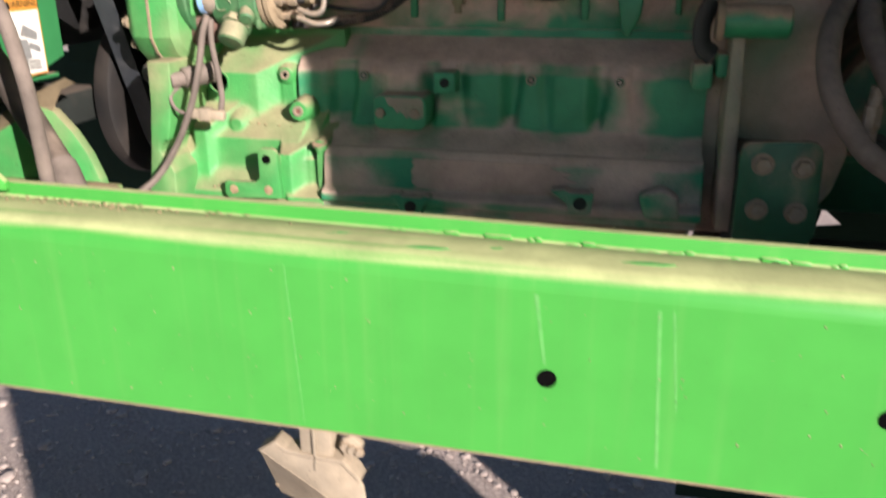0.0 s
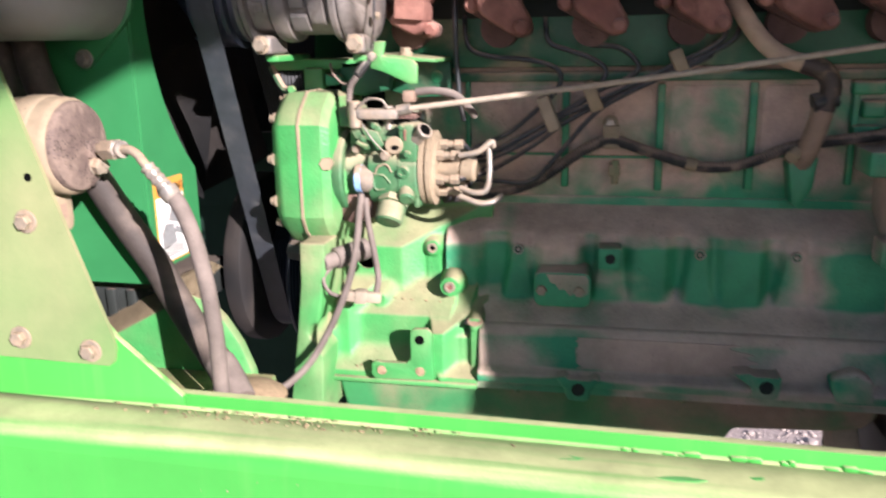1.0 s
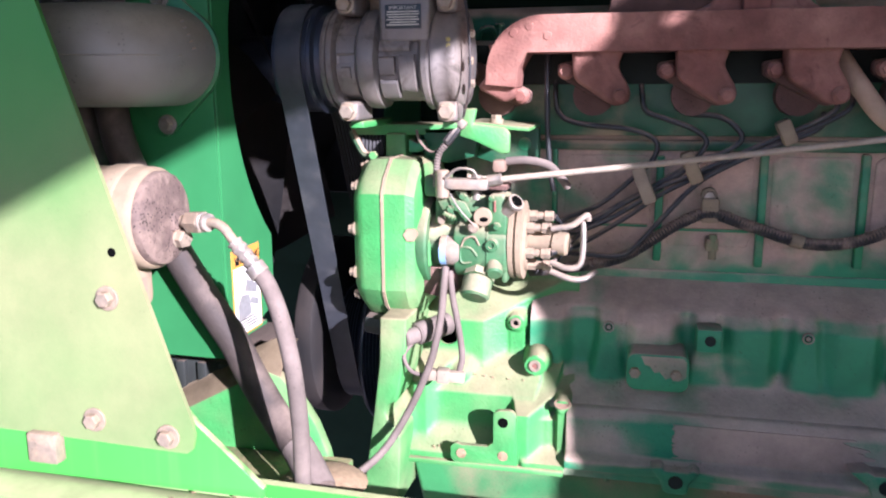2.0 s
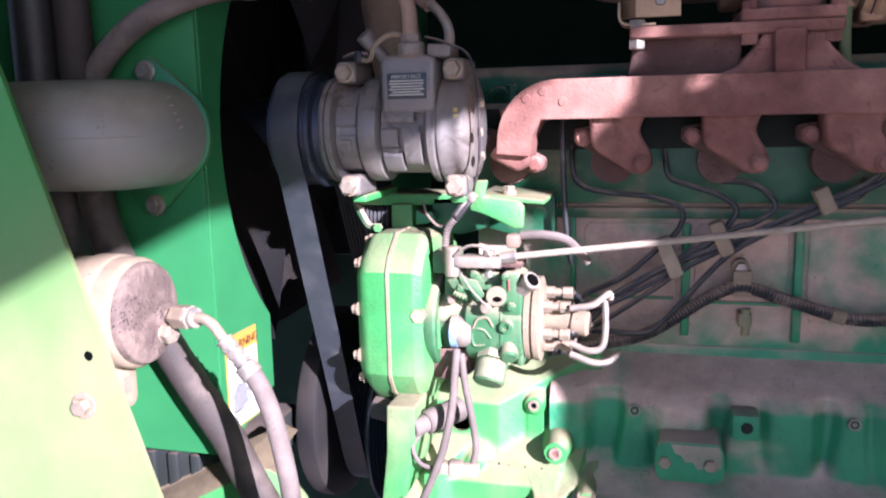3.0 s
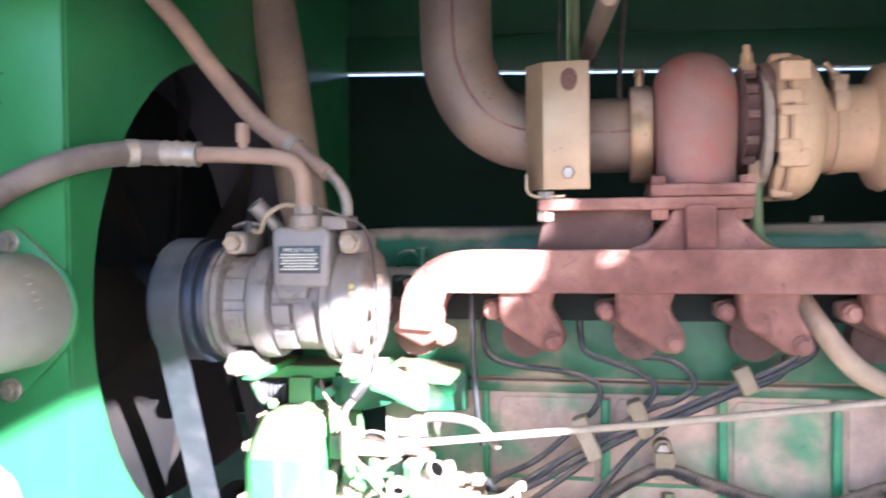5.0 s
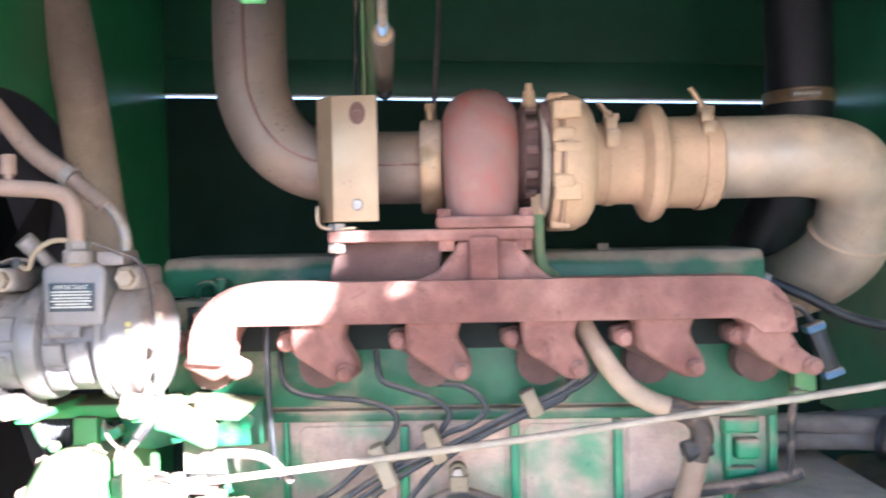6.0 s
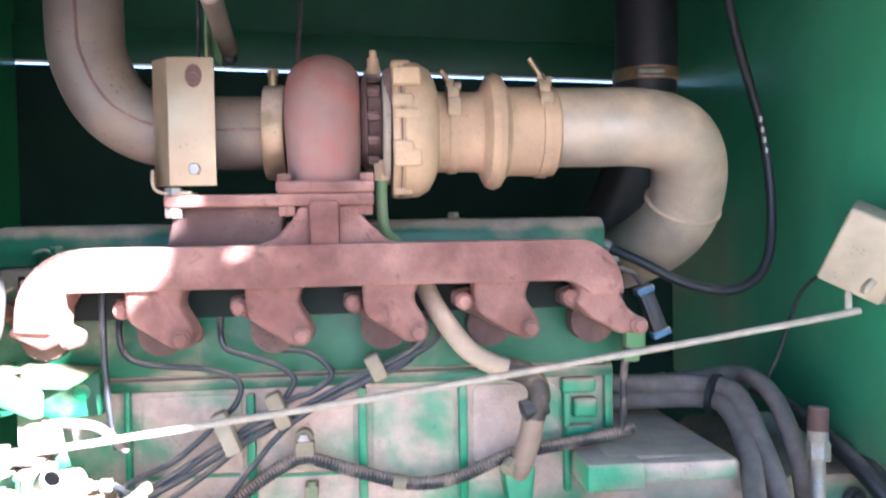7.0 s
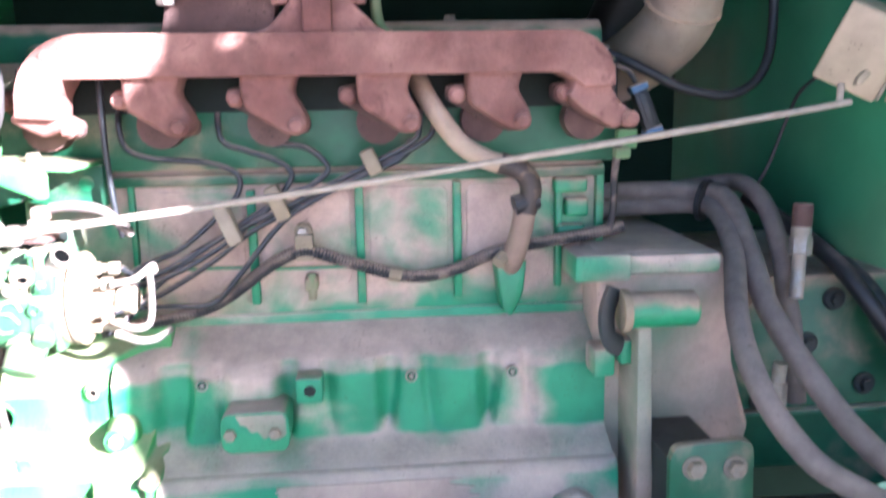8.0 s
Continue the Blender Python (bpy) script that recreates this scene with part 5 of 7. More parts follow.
def build_intake():
    th = thing("air_intake_pipe", (0.3, 1.4, 2.25), "dusty aluminium air intake pipe with rubber sleeve and band clamps", "intake pipe")
    ax = (1.365, 2.303)
    part("rubber_sleeve", lathe(B(), (0.040, *ax), (1, 0, 0), [(0, 0.051), (0.0, 0.054), (0.056, 0.054), (0.062, 0.057), (0.066, 0.066), (0.071, 0.0755), (0.080, 0.079), (0.089, 0.0755), (0.094, 0.067), (0.098, 0.061), (0.104, 0.060), (0.162, 0.061), (0.165, 0.057)], 40), M_RUBTAN, th, "sand-coloured rubber sleeve with a hump")
    for x, r in ((0.058, 0.0552), (0.180, 0.0625)):
        band = part("band_clamp", lathe(B(), (x, *ax), (1, 0, 0), [(0, r - 0.002), (0, r + 0.001), (0.012, r + 0.001), (0.012, r - 0.002)], 40), M_RUBTAN, th, "dust-covered band clamp")
        bm = B()
        k = 1.0 if x < 0.1 else 1.35
        y, z = ax[0] - 0.030, ax[1] + r - 0.004
        box(bm, (x - 0.004, y - 0.024, z - 0.036), (x + 0.014, y - 0.006, z - 0.012), 0.002, m=None)
        box(bm, (x - 0.003, y - 0.014, z - 0.014), (x + 0.013, y + 0.004, z + 0.004), 0.002)
        cyl(bm, (x - 0.003, y, z + 0.004), (x + 0.004, y, z + 0.004), 0.006, 10)
        cyl(bm, (x + 0.008, y, z + 0.006), (x + 0.016, y, z + 0.006), 0.0055, 10)
        cyl(bm, (x + 0.010, y, z), (x - 0.010 * k, y, z + 0.026 * k), 0.0036, 10)
        hexbolt(bm, (x + 0.003, y, z + 0.008), (-0.35, 0, 0.94), 0.006, 0.006)
        part("clamp_screw", bm, M_BRASS, band)
    pts = [(0.19, 1.365, 2.308), (0.26, 1.365, 2.308), (0.325, 1.367, 2.308), (0.378, 1.378, 2.298), (0.412, 1.405, 2.268), (0.424, 1.435, 2.225), (0.420, 1.465, 2.182), (0.405, 1.52, 2.148), (0.39, 1.62, 2.12), (0.38, 1.76, 2.10)]
    part("metal_pipe", tube(B(), pts, 0.054, 40, 8), M_TUBE, th, "satin aluminium elbow")
    bm = B()
    d = Vector((-0.06, 0.57, -0.82)).normalized()
    lathe(bm, Vector((0.4225, 1.447, 2.206)), d, [(0, 0.055), (0.002, 0.058), (0.005, 0.058), (0.007, 0.055)], 40)
    part("seam", bm, M_TUBE, th)
    dk = thing("air_cleaner_duct", (0.44, 1.72, 2.4), "black upright air duct with a band clamp", "air duct")
    part("duct", tube(B(), [(0.465, 1.72, 2.82), (0.465, 1.72, 2.7), (0.465, 1.72, 2.44), (0.45, 1.73, 2.30), (0.40, 1.76, 2.16)], 0.056, 28), M_BLACK, dk)
    part("band_clamp", lathe(B(), (0.465, 1.72, 2.432), (0, 0, 1), [(0, 0.056), (0, 0.060), (0.022, 0.060), (0.022, 0.056)], 32), M_BRASS, dk, "tarnished clamp")
    bm = B()
    cyl(bm, (0.43, 1.662, 2.443), (0.475, 1.658, 2.443), 0.007, 10)
    part("clamp_screw", bm, M_STEEL, dk)
    return th


def build_exhaust():
    th = thing("exhaust_pipe", (-0.4, 1.36, 2.3), "mottled brown steel exhaust elbow rising from the turbocharger", "exhaust pipe")
    pts = [(-0.165, 1.36, 2.303), (-0.23, 1.36, 2.303), (-0.285, 1.36, 2.306), (-0.333, 1.36, 2.314), (-0.374, 1.36, 2.341), (-0.400, 1.36, 2.388), (-0.4085, 1.36, 2.45), (-0.408, 1.36, 2.7), (-0.408, 1.36, 2.82)]
    part("pipe", tube(B(), pts, 0.048, 36, 8), M_EXH, th)
    part("weld_seam", tube(B(), [(p[0] + (-0.0 if i < 3 else 0.004), p[1] - 0.0475, p[2]) for i, p in enumerate(pts)], 0.0022, 6, 8), M_RUSTD, th, "rusty weld seam")
    sh = thing("heat_shield_bracket", (-0.27, 1.28, 2.22), "pale zinc-plated bent shield bracket", "bracket")
    bm = B()
    prism(bm, [(-0.310, 1.292), (-0.287, 1.2678), (-0.232, 1.2678), (-0.232, 1.272), (-0.285, 1.272), (-0.306, 1.294)], "z", 2.230, 2.384, 0.001)
    part("plate", bm, M_SHIELD, sh)
    bm = B()
    prism(bm, [(-0.3095, 2.25), (-0.3095, 2.234)] + arc(-0.296, 2.234, 0.0135, 180, 270, 6) + [(-0.262, 2.2205), (-0.262, 2.2235), (-0.295, 2.2238)] + arc(-0.296, 2.234, 0.0100, 268, 180, 6) + [(-0.306, 2.25)], "y", 1.27, 1.31, 0.0008)
    part("foot", bm, M_SHIELD, sh, "rounded bent foot")
    part("slot", lathe(B(), (-0.256, 1.2675, 2.362), (0, 1, 0), [(0, 0.010), (-0.0008, 0.0095), (0.002, 0.0085), (0.002, 0)], 20, squash=1.4), M_RUSTD, sh, "rusty slotted hole")
    bolt(sh, (-0.256, 1.2668, 2.360), (0, -1, 0), 0.006, 0.004, material=M_RUSTD)
    bolt(sh, (-0.257, 1.268, 2.250), (0, -1, 0), 0.0075, 0.007, material=M_STEEL, label="bright bolt")
    return th


def build_compressor():
    th = thing("ac_compressor", (-0.57, 1.21, 2.02), "grey cast-aluminium air conditioning compressor with a black pulley", "compressor")
    c = (1.215, 2.098)
    part("front_housing", lathe(B(), (-0.676, *c), (1, 0, 0), [(0, 0.045), (0.0, 0.060), (0.003, 0.068), (0.007, 0.070), (0.010, 0.070), (0.011, 0.067), (0.013, 0.067), (0.014, 0.0705), (0.020, 0.0705), (0.022, 0.066), (0.024, 0.058), (0.03, 0.056)], 40), M_ALU, th)
    part("cylinder_body", lathe(B(), (-0.656, *c), (1, 0, 0), [(0, 0.0565), (0.030, 0.0570), (0.033, 0.062), (0.036, 0.0665), (0.042, 0.068), (0.052, 0.068), (0.058, 0.0665), (0.061, 0.062), (0.064, 0.0575), (0.118, 0.0575), (0.121, 0.062), (0.124, 0.062)], 40), M_ALU, th)
    part("rear_housing", lathe(B(), (-0.534, *c), (1, 0, 0), [(0, 0.060), (0.0, 0.066), (0.003, 0.069), (0.010, 0.069), (0.012, 0.066), (0.014, 0.066), (0.016, 0.0685), (0.022, 0.0685), (0.026, 0.066), (0.036, 0.0665), (0.040, 0.068), (0.047, 0.067), (0.052, 0.062), (0.056, 0.045), (0.056, 0)], 40), M_ALU, th)
    for x0, x1, r, a0, a1 in ((-0.653, -0.624, 0.0610, 148, 176), (-0.653, -0.624, 0.0620, 186, 238), (-0.646, -0.630, 0.0640, 190, 206), (-0.590, -0.546, 0.0670, 138, 172), (-0.592, -0.568, 0.0630, 178, 202), (-0.563, -0.540, 0.0655, 176, 226), (-0.592, -0.566, 0.0655, 208, 236)):
        bm = B()
        rows = []
        for k in range(11):
            a = radians(a0 + (a1 - a0) * k / 10)
            e = 0.0025 if k in (0, 10) else 0.0
            rows.append([bm.verts.new((x, c[0] + (r - e - f) * math.cos(a), c[1] + (r - e - f) * math.sin(a))) for x, f in ((x0, 0.003), (x0 + 0.0015, 0), (x1 - 0.0015, 0), (x1, 0.003))])
        for p, q in zip(rows, rows[1:]):
            for k in range(3):
                bm.faces.new((p[k], q[k], q[k + 1], p[k + 1]))
        bmesh.ops.recalc_face_normals(bm, faces=bm.faces)
        bmesh.ops.solidify(bm, geom=bm.faces, thickness=0.006)
        part("cast_pad", bm, M_ALU, th)
    part("front_collar", lathe(B(), (-0.692, *c), (1, 0, 0), [(0, 0.04), (0, 0.056), (0.003, 0.0605), (0.009, 0.0615), (0.016, 0.060), (0.017, 0.05)], 36), M_BRASS, th, "brown stained collar")
    bm = B()
    prism(bm, [(-0.588, 2.118), (-0.520, 2.118), (-0.518, 2.180), (-0.526, 2.188), (-0.582, 2.188), (-0.589, 2.180)], "y", 1.150, 1.25, 0.005, 3)
    part("port_block", bm, M_ALU, th)
    # service label
    bm = B()
    box(bm, (-0.579, 1.1475, 2.135), (-0.530, 1.1497, 2.166), 0.0006)
    lab = part("service_label", bm, M_LABELB, th, "black label with rows of fine print")
    for k, (zz, wd) in enumerate(((2.1565, 0.043), (2.1532, 0.044), (2.1498, 0.040), (2.1465, 0.044), (2.1432, 0.036), (2.1400, 0.044))):
        bm = B()
        box(bm, (-0.5545 - wd / 2, 1.1466, zz - 0.0008), (-0.5545 + wd / 2, 1.1476, zz + 0.0008))
        part("print_bar", bm, M_GOLD, lab)
    head = bpy.data.curves.new("label_text", "FONT")
    head.body, head.size, head.extrude, head.align_x = "IMPORTANT", 0.0068, 0.0002, "CENTER"
    ht = new("heading", head)
    ht.data.materials.append(M_GOLD)
    ht.matrix_world = Matrix.Translation(Vector((-0.5545, 1.1472, 2.1592)) - Vector((-0.57, 1.21, 2.02))) @ pose(0, 0, 0, 90, 0, 0)
    ht.parent = th
    # mounting ears and through bolts
    for x in (-0.640, -0.500):
        for z in (2.170, 2.027):
            bm = B()
            box(bm, (x - 0.014, 1.166, z - 0.0135), (x + 0.014, 1.235, z + 0.0135), 0.006, 3)
            part("mount_ear", bm, M_ALU, th)
            bm = B()
            hexbolt(bm, (x, 1.166, z), (0, -1, 0), 0.0105, 0.010, 0.0130)
            part("bolt", bm, M_BOLT, th)
    for a in (150, 185, 215):
        y, z = c[0] + 0.060 * math.cos(radians(a)), c[1] + 0.060 * math.sin(radians(a))
        bm = B()
        hexbolt(bm, (-0.468, y, z), (1, 0, 0), 0.006, 0.006)
        part("rear_bolt", bm, M_BOLT, th)
    bm = B()
    cyl(bm, (-0.590, 1.18, 2.185), (-0.607, 1.165, 2.208), 0.0075, 14)
    cyl(bm, (-0.602, 1.169, 2.201), (-0.612, 1.160, 2.215), 0.0105, 10)
    part("relief_valve", bm, M_ALU, th)
    part("cable", tube(B(), [(-0.622, 1.16, 2.188), (-0.602, 1.150, 2.183), (-0.592, 1.145, 2.20), (-0.575, 1.15, 2.212), (-0.56, 1.16, 2.212)], 0.0028, 8), M_CANBAND, th, "pale clutch wire")
    part("cable", tube(B(), [(-0.53, 1.15, 2.208), (-0.50, 1.14, 2.198), (-0.474, 1.145, 2.18), (-0.466, 1.150, 2.12), (-0.466, 1.150, 2.06), (-0.478, 1.17, 2.02)], 0.0016, 8), M_WIRE, th)
    bm = B()
    for k in range(5):
        box(bm, (-0.4965, 1.1484 + 0.0006 * k, 2.118 - 0.008 * k), (-0.4915, 1.1500 + 0.0006 * k, 2.123 - 0.008 * k))
    part("sticker", bm, M_STICK, th, "small yellow printed sticker")
    part("cable", tube(B(), [(-0.640, 1.165, 2.188), (-0.622, 1.158, 2.192), (-0.606, 1.16, 2.190)], 0.003, 8), M_WIRE, th)
    part("clip", lathe(B(), (-0.618, 1.158, 2.182), (0, 0, 1), [(0, 0.006), (0.006, 0.0075), (0.012, 0.005)], 8), M_BLACK, th)
    pul = part("pulley", lathe(B(), (-0.742, *c), (1, 0, 0), [(0, 0.055), (0, 0.070), (0.003, 0.075), (0.010, 0.0755), (0.012, 0.073), (0.050, 0.073), (0.052, 0.0755), (0.058, 0.0755), (0.060, 0.066), (0.072, 0.064), (0.072, 0.05)], 44), M_PULLEY, th, "black clutch pulley")
    part("clutch_hub", lathe(B(), (-0.750, *c), (1, 0, 0), [(0, 0.0), (0, 0.05), (0.008, 0.052), (0.008, 0.0)], 32), M_PULLEY, th)
    return th


def build_belt():
    # belt loop over the compressor pulley and a lower pulley, in a plane across the engine
    x0, x1 = -0.733, -0.697
    cu, ru, cl, rl = (1.215, 2.098), 0.074, (1.43, 1.615), 0.10
    dy, dz = cl[0] - cu[0], cl[1] - cu[1]
    base = math.atan2(dz, dy)
    ofs = math.acos((ru - rl) / math.hypot(dy, dz))
    pts = []
    for i in range(25):
        a = base + ofs + (2 * math.pi - 2 * ofs) * i / 24
        pts.append((cu[0] + ru * math.cos(a), cu[1] + ru * math.sin(a)))
    for i in range(25):
        a = base - ofs + 2 * ofs * i / 24
        pts.append((cl[0] + rl * math.cos(a), cl[1] + rl * math.sin(a)))
    n = len(pts)
    cen = [Vector((0, *p)) for p in pts]
    belt = thing("drive_belt", (-0.715, 1.3, 1.6), "grey worn flat drive belt on the compressor pulley", "belt")

    def band(xa, xb, inner, outer):
        bm = B()
        rings = []
        for i, p in enumerate(cen):
            t = (cen[(i + 1) % n] - cen[i - 1]).normalized()
            out = Vector((0, t.z, -t.y))
            rings.append([bm.verts.new((xx, p.y + out.y * s, p.z + out.z * s)) for xx, s in ((xa, inner), (xb, inner), (xb, outer), (xa, outer))])
        for a, b in zip(rings, rings[1:] + rings[:1]):
            for k in range(4):
                bm.faces.new((a[k], a[(k + 1) % 4], b[(k + 1) % 4], b[k]))
        return bm
    part("backing", band(x0, x1, 0.0015, 0.004), M_BELT, belt, "smooth worn backing")
    for k in range(6):
        xa = x0 + 0.0012 + 0.0058 * k
        part("rib", band(xa, xa + 0.004, -0.001, 0.0017), M_BLACK, belt)
    dp = thing("crank_pulley", (-0.70, 1.43, 1.615), "dark grooved crankshaft pulley with dusty rim", "pulley")
    prof = [(0, 0.03), (0, 0.095), (0.003, 0.099)]
    for k in range(7):
        prof += [(0.006 + k * 0.005, 0.0985), (0.0085 + k * 0.005, 0.0945)]
    prof += [(0.044, 0.099), (0.05, 0.099), (0.052, 0.06)]
    part("rim", lathe(B(), (-0.738, 1.43, 1.615), (1, 0, 0), prof, 44), M_PULLEY, dp)
    prof = [(0, 0.05), (0, 0.135), (0.004, 0.14)]
    for k in range(6):
        prof += [(0.008 + k * 0.006, 0.140), (0.011 + k * 0.006, 0.134)]
    prof += [(0.048, 0.14), (0.052, 0.14), (0.054, 0.05)]
    part("damper", lathe(B(), (-0.682, 1.43, 1.615), (1, 0, 0), prof, 48), M_PULLEY, dp)
    part("hub", lathe(B(), (-0.63, 1.43, 1.615), (1, 0, 0), [(0, 0.05), (0.05, 0.05)], 24), M_DARK, dp)
    part("dust_ring", lathe(B(), (-0.786, 1.43, 1.64), (1, 0, 0), [(0, 0.12), (0, 0.155), (0.004, 0.158), (0.03, 0.158), (0.034, 0.15), (0.034, 0.12)], 48), M_BLADE, dp, "dust-caked outer ring")
    part("shaft", lathe(B(), (-0.80, 1.43, 1.63), (1, 0, 0), [(0, 0.12), (0.02, 0.125), (0.06, 0.05), (0.1, 0.05)], 32), M_FAN, dp)
    tn = thing("tensioner_pulley", (-0.66, 1.335, 1.96), "small black ribbed idler pulley", "pulley")
    prof = [(0, 0.01), (0, 0.034)]
    for k in range(6):
        prof += [(0.004 + k * 0.006, 0.036), (0.007 + k * 0.006, 0.033)]
    prof += [(0.04, 0.036), (0.04, 0.01)]
    part("wheel", lathe(B(), (-0.672, 1.335, 1.965), (1, 0, 0), prof, 28), M_BLACK, tn)
    part("axle", lathe(B(), (-0.635, 1.335, 1.965), (1, 0, 0), [(0, 0.012), (0.05, 0.012)], 12), M_DARK, tn)


def build_compressor_bracket():
    th = thing("compressor_bracket", (-0.55, 1.26, 1.95), "green welded compressor mounting bracket", "bracket")
    bm = B()
    prism(bm, [(-0.692, 2.004), (-0.485, 2.004), (-0.485, 1.988), (-0.684, 1.986)], "y", 1.305, 1.39, 0.003)
    part("shelf", bm, M_CASE, th)
    for x in (-0.640, -0.505):
        bm = B()
        box(bm, (x - 0.010, 1.20, 2.002), (x + 0.010, 1.34, 2.0125), 0.003)
        part("foot_pad", bm, M_CASE, th)
    bm = B()
    prism(bm, [(-0.494, 1.991), (-0.486, 2.030), (-0.469, 2.030), (-0.474, 2.009), (-0.430, 2.004), (-0.422, 1.996), (-0.423, 1.968), (-0.434, 1.967), (-0.475, 1.986)], "y", 1.215, 1.226, 0.003)
    part("wing", bm, M_CASE, th, "sunlit bent wing plate")
    bm = B()
    prism(bm, [(-0.486, 2.012), (-0.396, 2.004), (-0.396, 1.998), (-0.486, 2.004)], "y", 1.222, 1.35, 0.002)
    part("wing_top", bm, M_CASE, th)
    bm = B()
    prism(bm, [(-0.51, 1.998), (-0.396, 1.998), (-0.396, 1.942), (-0.455, 1.940), (-0.51, 1.955)], "y", 1.338, 1.36, 0.003)
    part("back_plate", bm, M_HEAD, th)
    part("hole_plug", lathe(B(), (-0.418, 1.338, 1.973), (0, -1, 0), [(0, 0.010), (0.0006, 0.009), (0.0007, 0)], 18), M_RIB, th)
    bm = B()
    prism(bm, [(-0.628, 1.99), (-0.596, 1.99), (-0.595, 1.925), (-0.629, 1.925)], "y", 1.295, 1.36, 0.004)
    part("post", bm, M_CASE, th)
    bm = B()
    prism(bm, [(-0.588, 1.982), (-0.574, 1.976), (-0.566, 1.982), (-0.560, 1.971), (-0.570, 1.963), (-0.588, 1.962)], "y", 1.285, 1.30, 0.002)
    part("torn_tab", bm, M_RIB, th, "ragged green tab")
    bm = B()
    prism(bm, [(-0.57, 2.0), (-0.48, 2.0), (-0.49, 1.955), (-0.53, 1.945), (-0.57, 1.95)], "y", 1.305, 1.33, 0.004)
    part("rib", bm, M_HEAD, th)
    bm = B()
    tube(bm, [(-0.686, 1.306, 1.992), (-0.676, 1.300, 1.976), (-0.662, 1.294, 1.958), (-0.645, 1.290, 1.956)], 0.006, 8)
    part("hook", bm, M_HEAD, th)
    bolt(th, (-0.644, 1.284, 1.957), (0, -1, 0), 0.007, 0.006, material=M_CASE)
    bm = B()
    cyl(bm, (-0.447, 1.25, 2.004), (-0.447, 1.25, 2.014), 0.010, 10)
    hexbolt(bm, (-0.447, 1.25, 2.014), (0, 0, 1), 0.008, 0.006)
    part("stud", bm, M_CANBAND, th, "dusty hex stud")
    return th


def hose(name, pts, r, material, label, category="hose", n=14, per=8, ribs=0.0, pitch=0.006, group="", flat=1.0):
    return solo(name, tube(B(), pts, r, n, per, ribs, pitch, flat), material, pts[0], label, category, group)


def build_can():
    th = thing("accumulator_can", (-0.82, 0.93, 1.85), "round corroded grey canister in a cream clamp band", "canister")
    c = (0.936, 1.909)
    part("body", lathe(B(), (-0.942, *c), (1, 0, 0), [(0, 0.052), (0.004, 0.0612), (0.136, 0.0612), (0.142, 0.0602), (0.145, 0.0572), (0.145, 0.050)], 48), M_CANBAND, th)
    part("end_face", lathe(B(), (-0.800, *c), (1, 0, 0), [(0, 0.0562), (0.006, 0.0562), (0.011, 0.0542), (0.014, 0.0485), (0.0155, 0.03), (0.016, 0.0)], 48), M_CANFACE, th, "pitted corroded end face")
    part("clamp_band", lathe(B(), (-0.847, *c), (1, 0, 0), [(0, 0.0608), (0, 0.0638), (0.022, 0.0638), (0.024, 0.0628), (0.026, 0.0608)], 44), M_CANBAND, th, "cream clamp band")
    bm = B()
    prism(bm, [(0.915, 1.858), (0.95, 1.862), (0.95, 1.815)] + arc(0.938, 1.812, 0.012, 0, -180, 6) + [(0.92, 1.835)], "x", -0.840, -0.822, 0.003)
    part("clamp_tab", bm, M_CANBAND, th)
    bm = B()
    prism(bm, [(0.926, 1.836), (0.938, 1.836), (0.938, 1.818), (0.926, 1.818)], "x", -0.8225, -0.8215)
    part("slot", bm, M_BROWN, th)
    bm = B()
    box(bm, (-0.792, 0.938, 1.893), (-0.779, 0.966, 1.916), 0.0025)
    part("port_block", bm, M_CANFACE, th, "small square port block")
    part("bleed_screw", hexbolt(B(), (-0.783, 0.953, 1.883), (1, -0.25, -0.1), 0.0115, 0.010, 0.0125), M_BOLT, th, "dusty hex bleed screw")
    h = thing("pressure_hose", (-0.69, 0.94, 1.6), "dusty rubber pressure hose with a crimped steel elbow", "hose")
    bm = B()
    cyl(bm, (-0.792, 0.960, 1.902), (-0.762, 0.949, 1.903), 0.008, 14)
    cyl(bm, (-0.766, 0.950, 1.903), (-0.742, 0.940, 1.905), 0.0135, 6, 0.001)
    part("nut", bm, M_BOLT, h, "dusty hex nut")
    part("collar", lathe(B(), (-0.743, 0.9405, 1.905), (1, -0.38, 0.06), [(0, 0.0118), (0.003, 0.0118), (0.004, 0.0098), (0.006, 0.0098), (0.007, 0.0112), (0.011, 0.0108), (0.012, 0.006)], 22), M_STEEL, h, "bright collar")
    part("elbow", tube(B(), [(-0.738, 0.938, 1.905), (-0.723, 0.934, 1.9055), (-0.711, 0.932, 1.900), (-0.701, 0.931, 1.888), (-0.690, 0.93, 1.876)], 0.0058, 14), M_BOLT, h)
    part("ferrule", tube(B(), [(-0.698, 0.93, 1.885), (-0.684, 0.93, 1.869), (-0.669, 0.93, 1.851)], 0.0100, 16, 12, 0.0018, 0.0095), M_STEEL, h, "crimped steel ferrule")
    part("band", lathe(B(), (-0.676, 0.93, 1.859), (0.64, 0, -0.77), [(0, 0.0100), (0.001, 0.0122), (0.014, 0.0122), (0.016, 0.0100)], 24), M_STEEL, h, "bright end band")
    part("rubber", tube(B(), [(-0.670, 0.93, 1.853), (-0.656, 0.926, 1.836), (-0.640, 0.919, 1.804), (-0.629, 0.915, 1.765), (-0.622, 0.913, 1.725), (-0.618, 0.914, 1.664), (-0.621, 0.92, 1.61), (-0.625, 0.93, 1.54)], 0.0102, 16), M_HOSET, h)
    return th


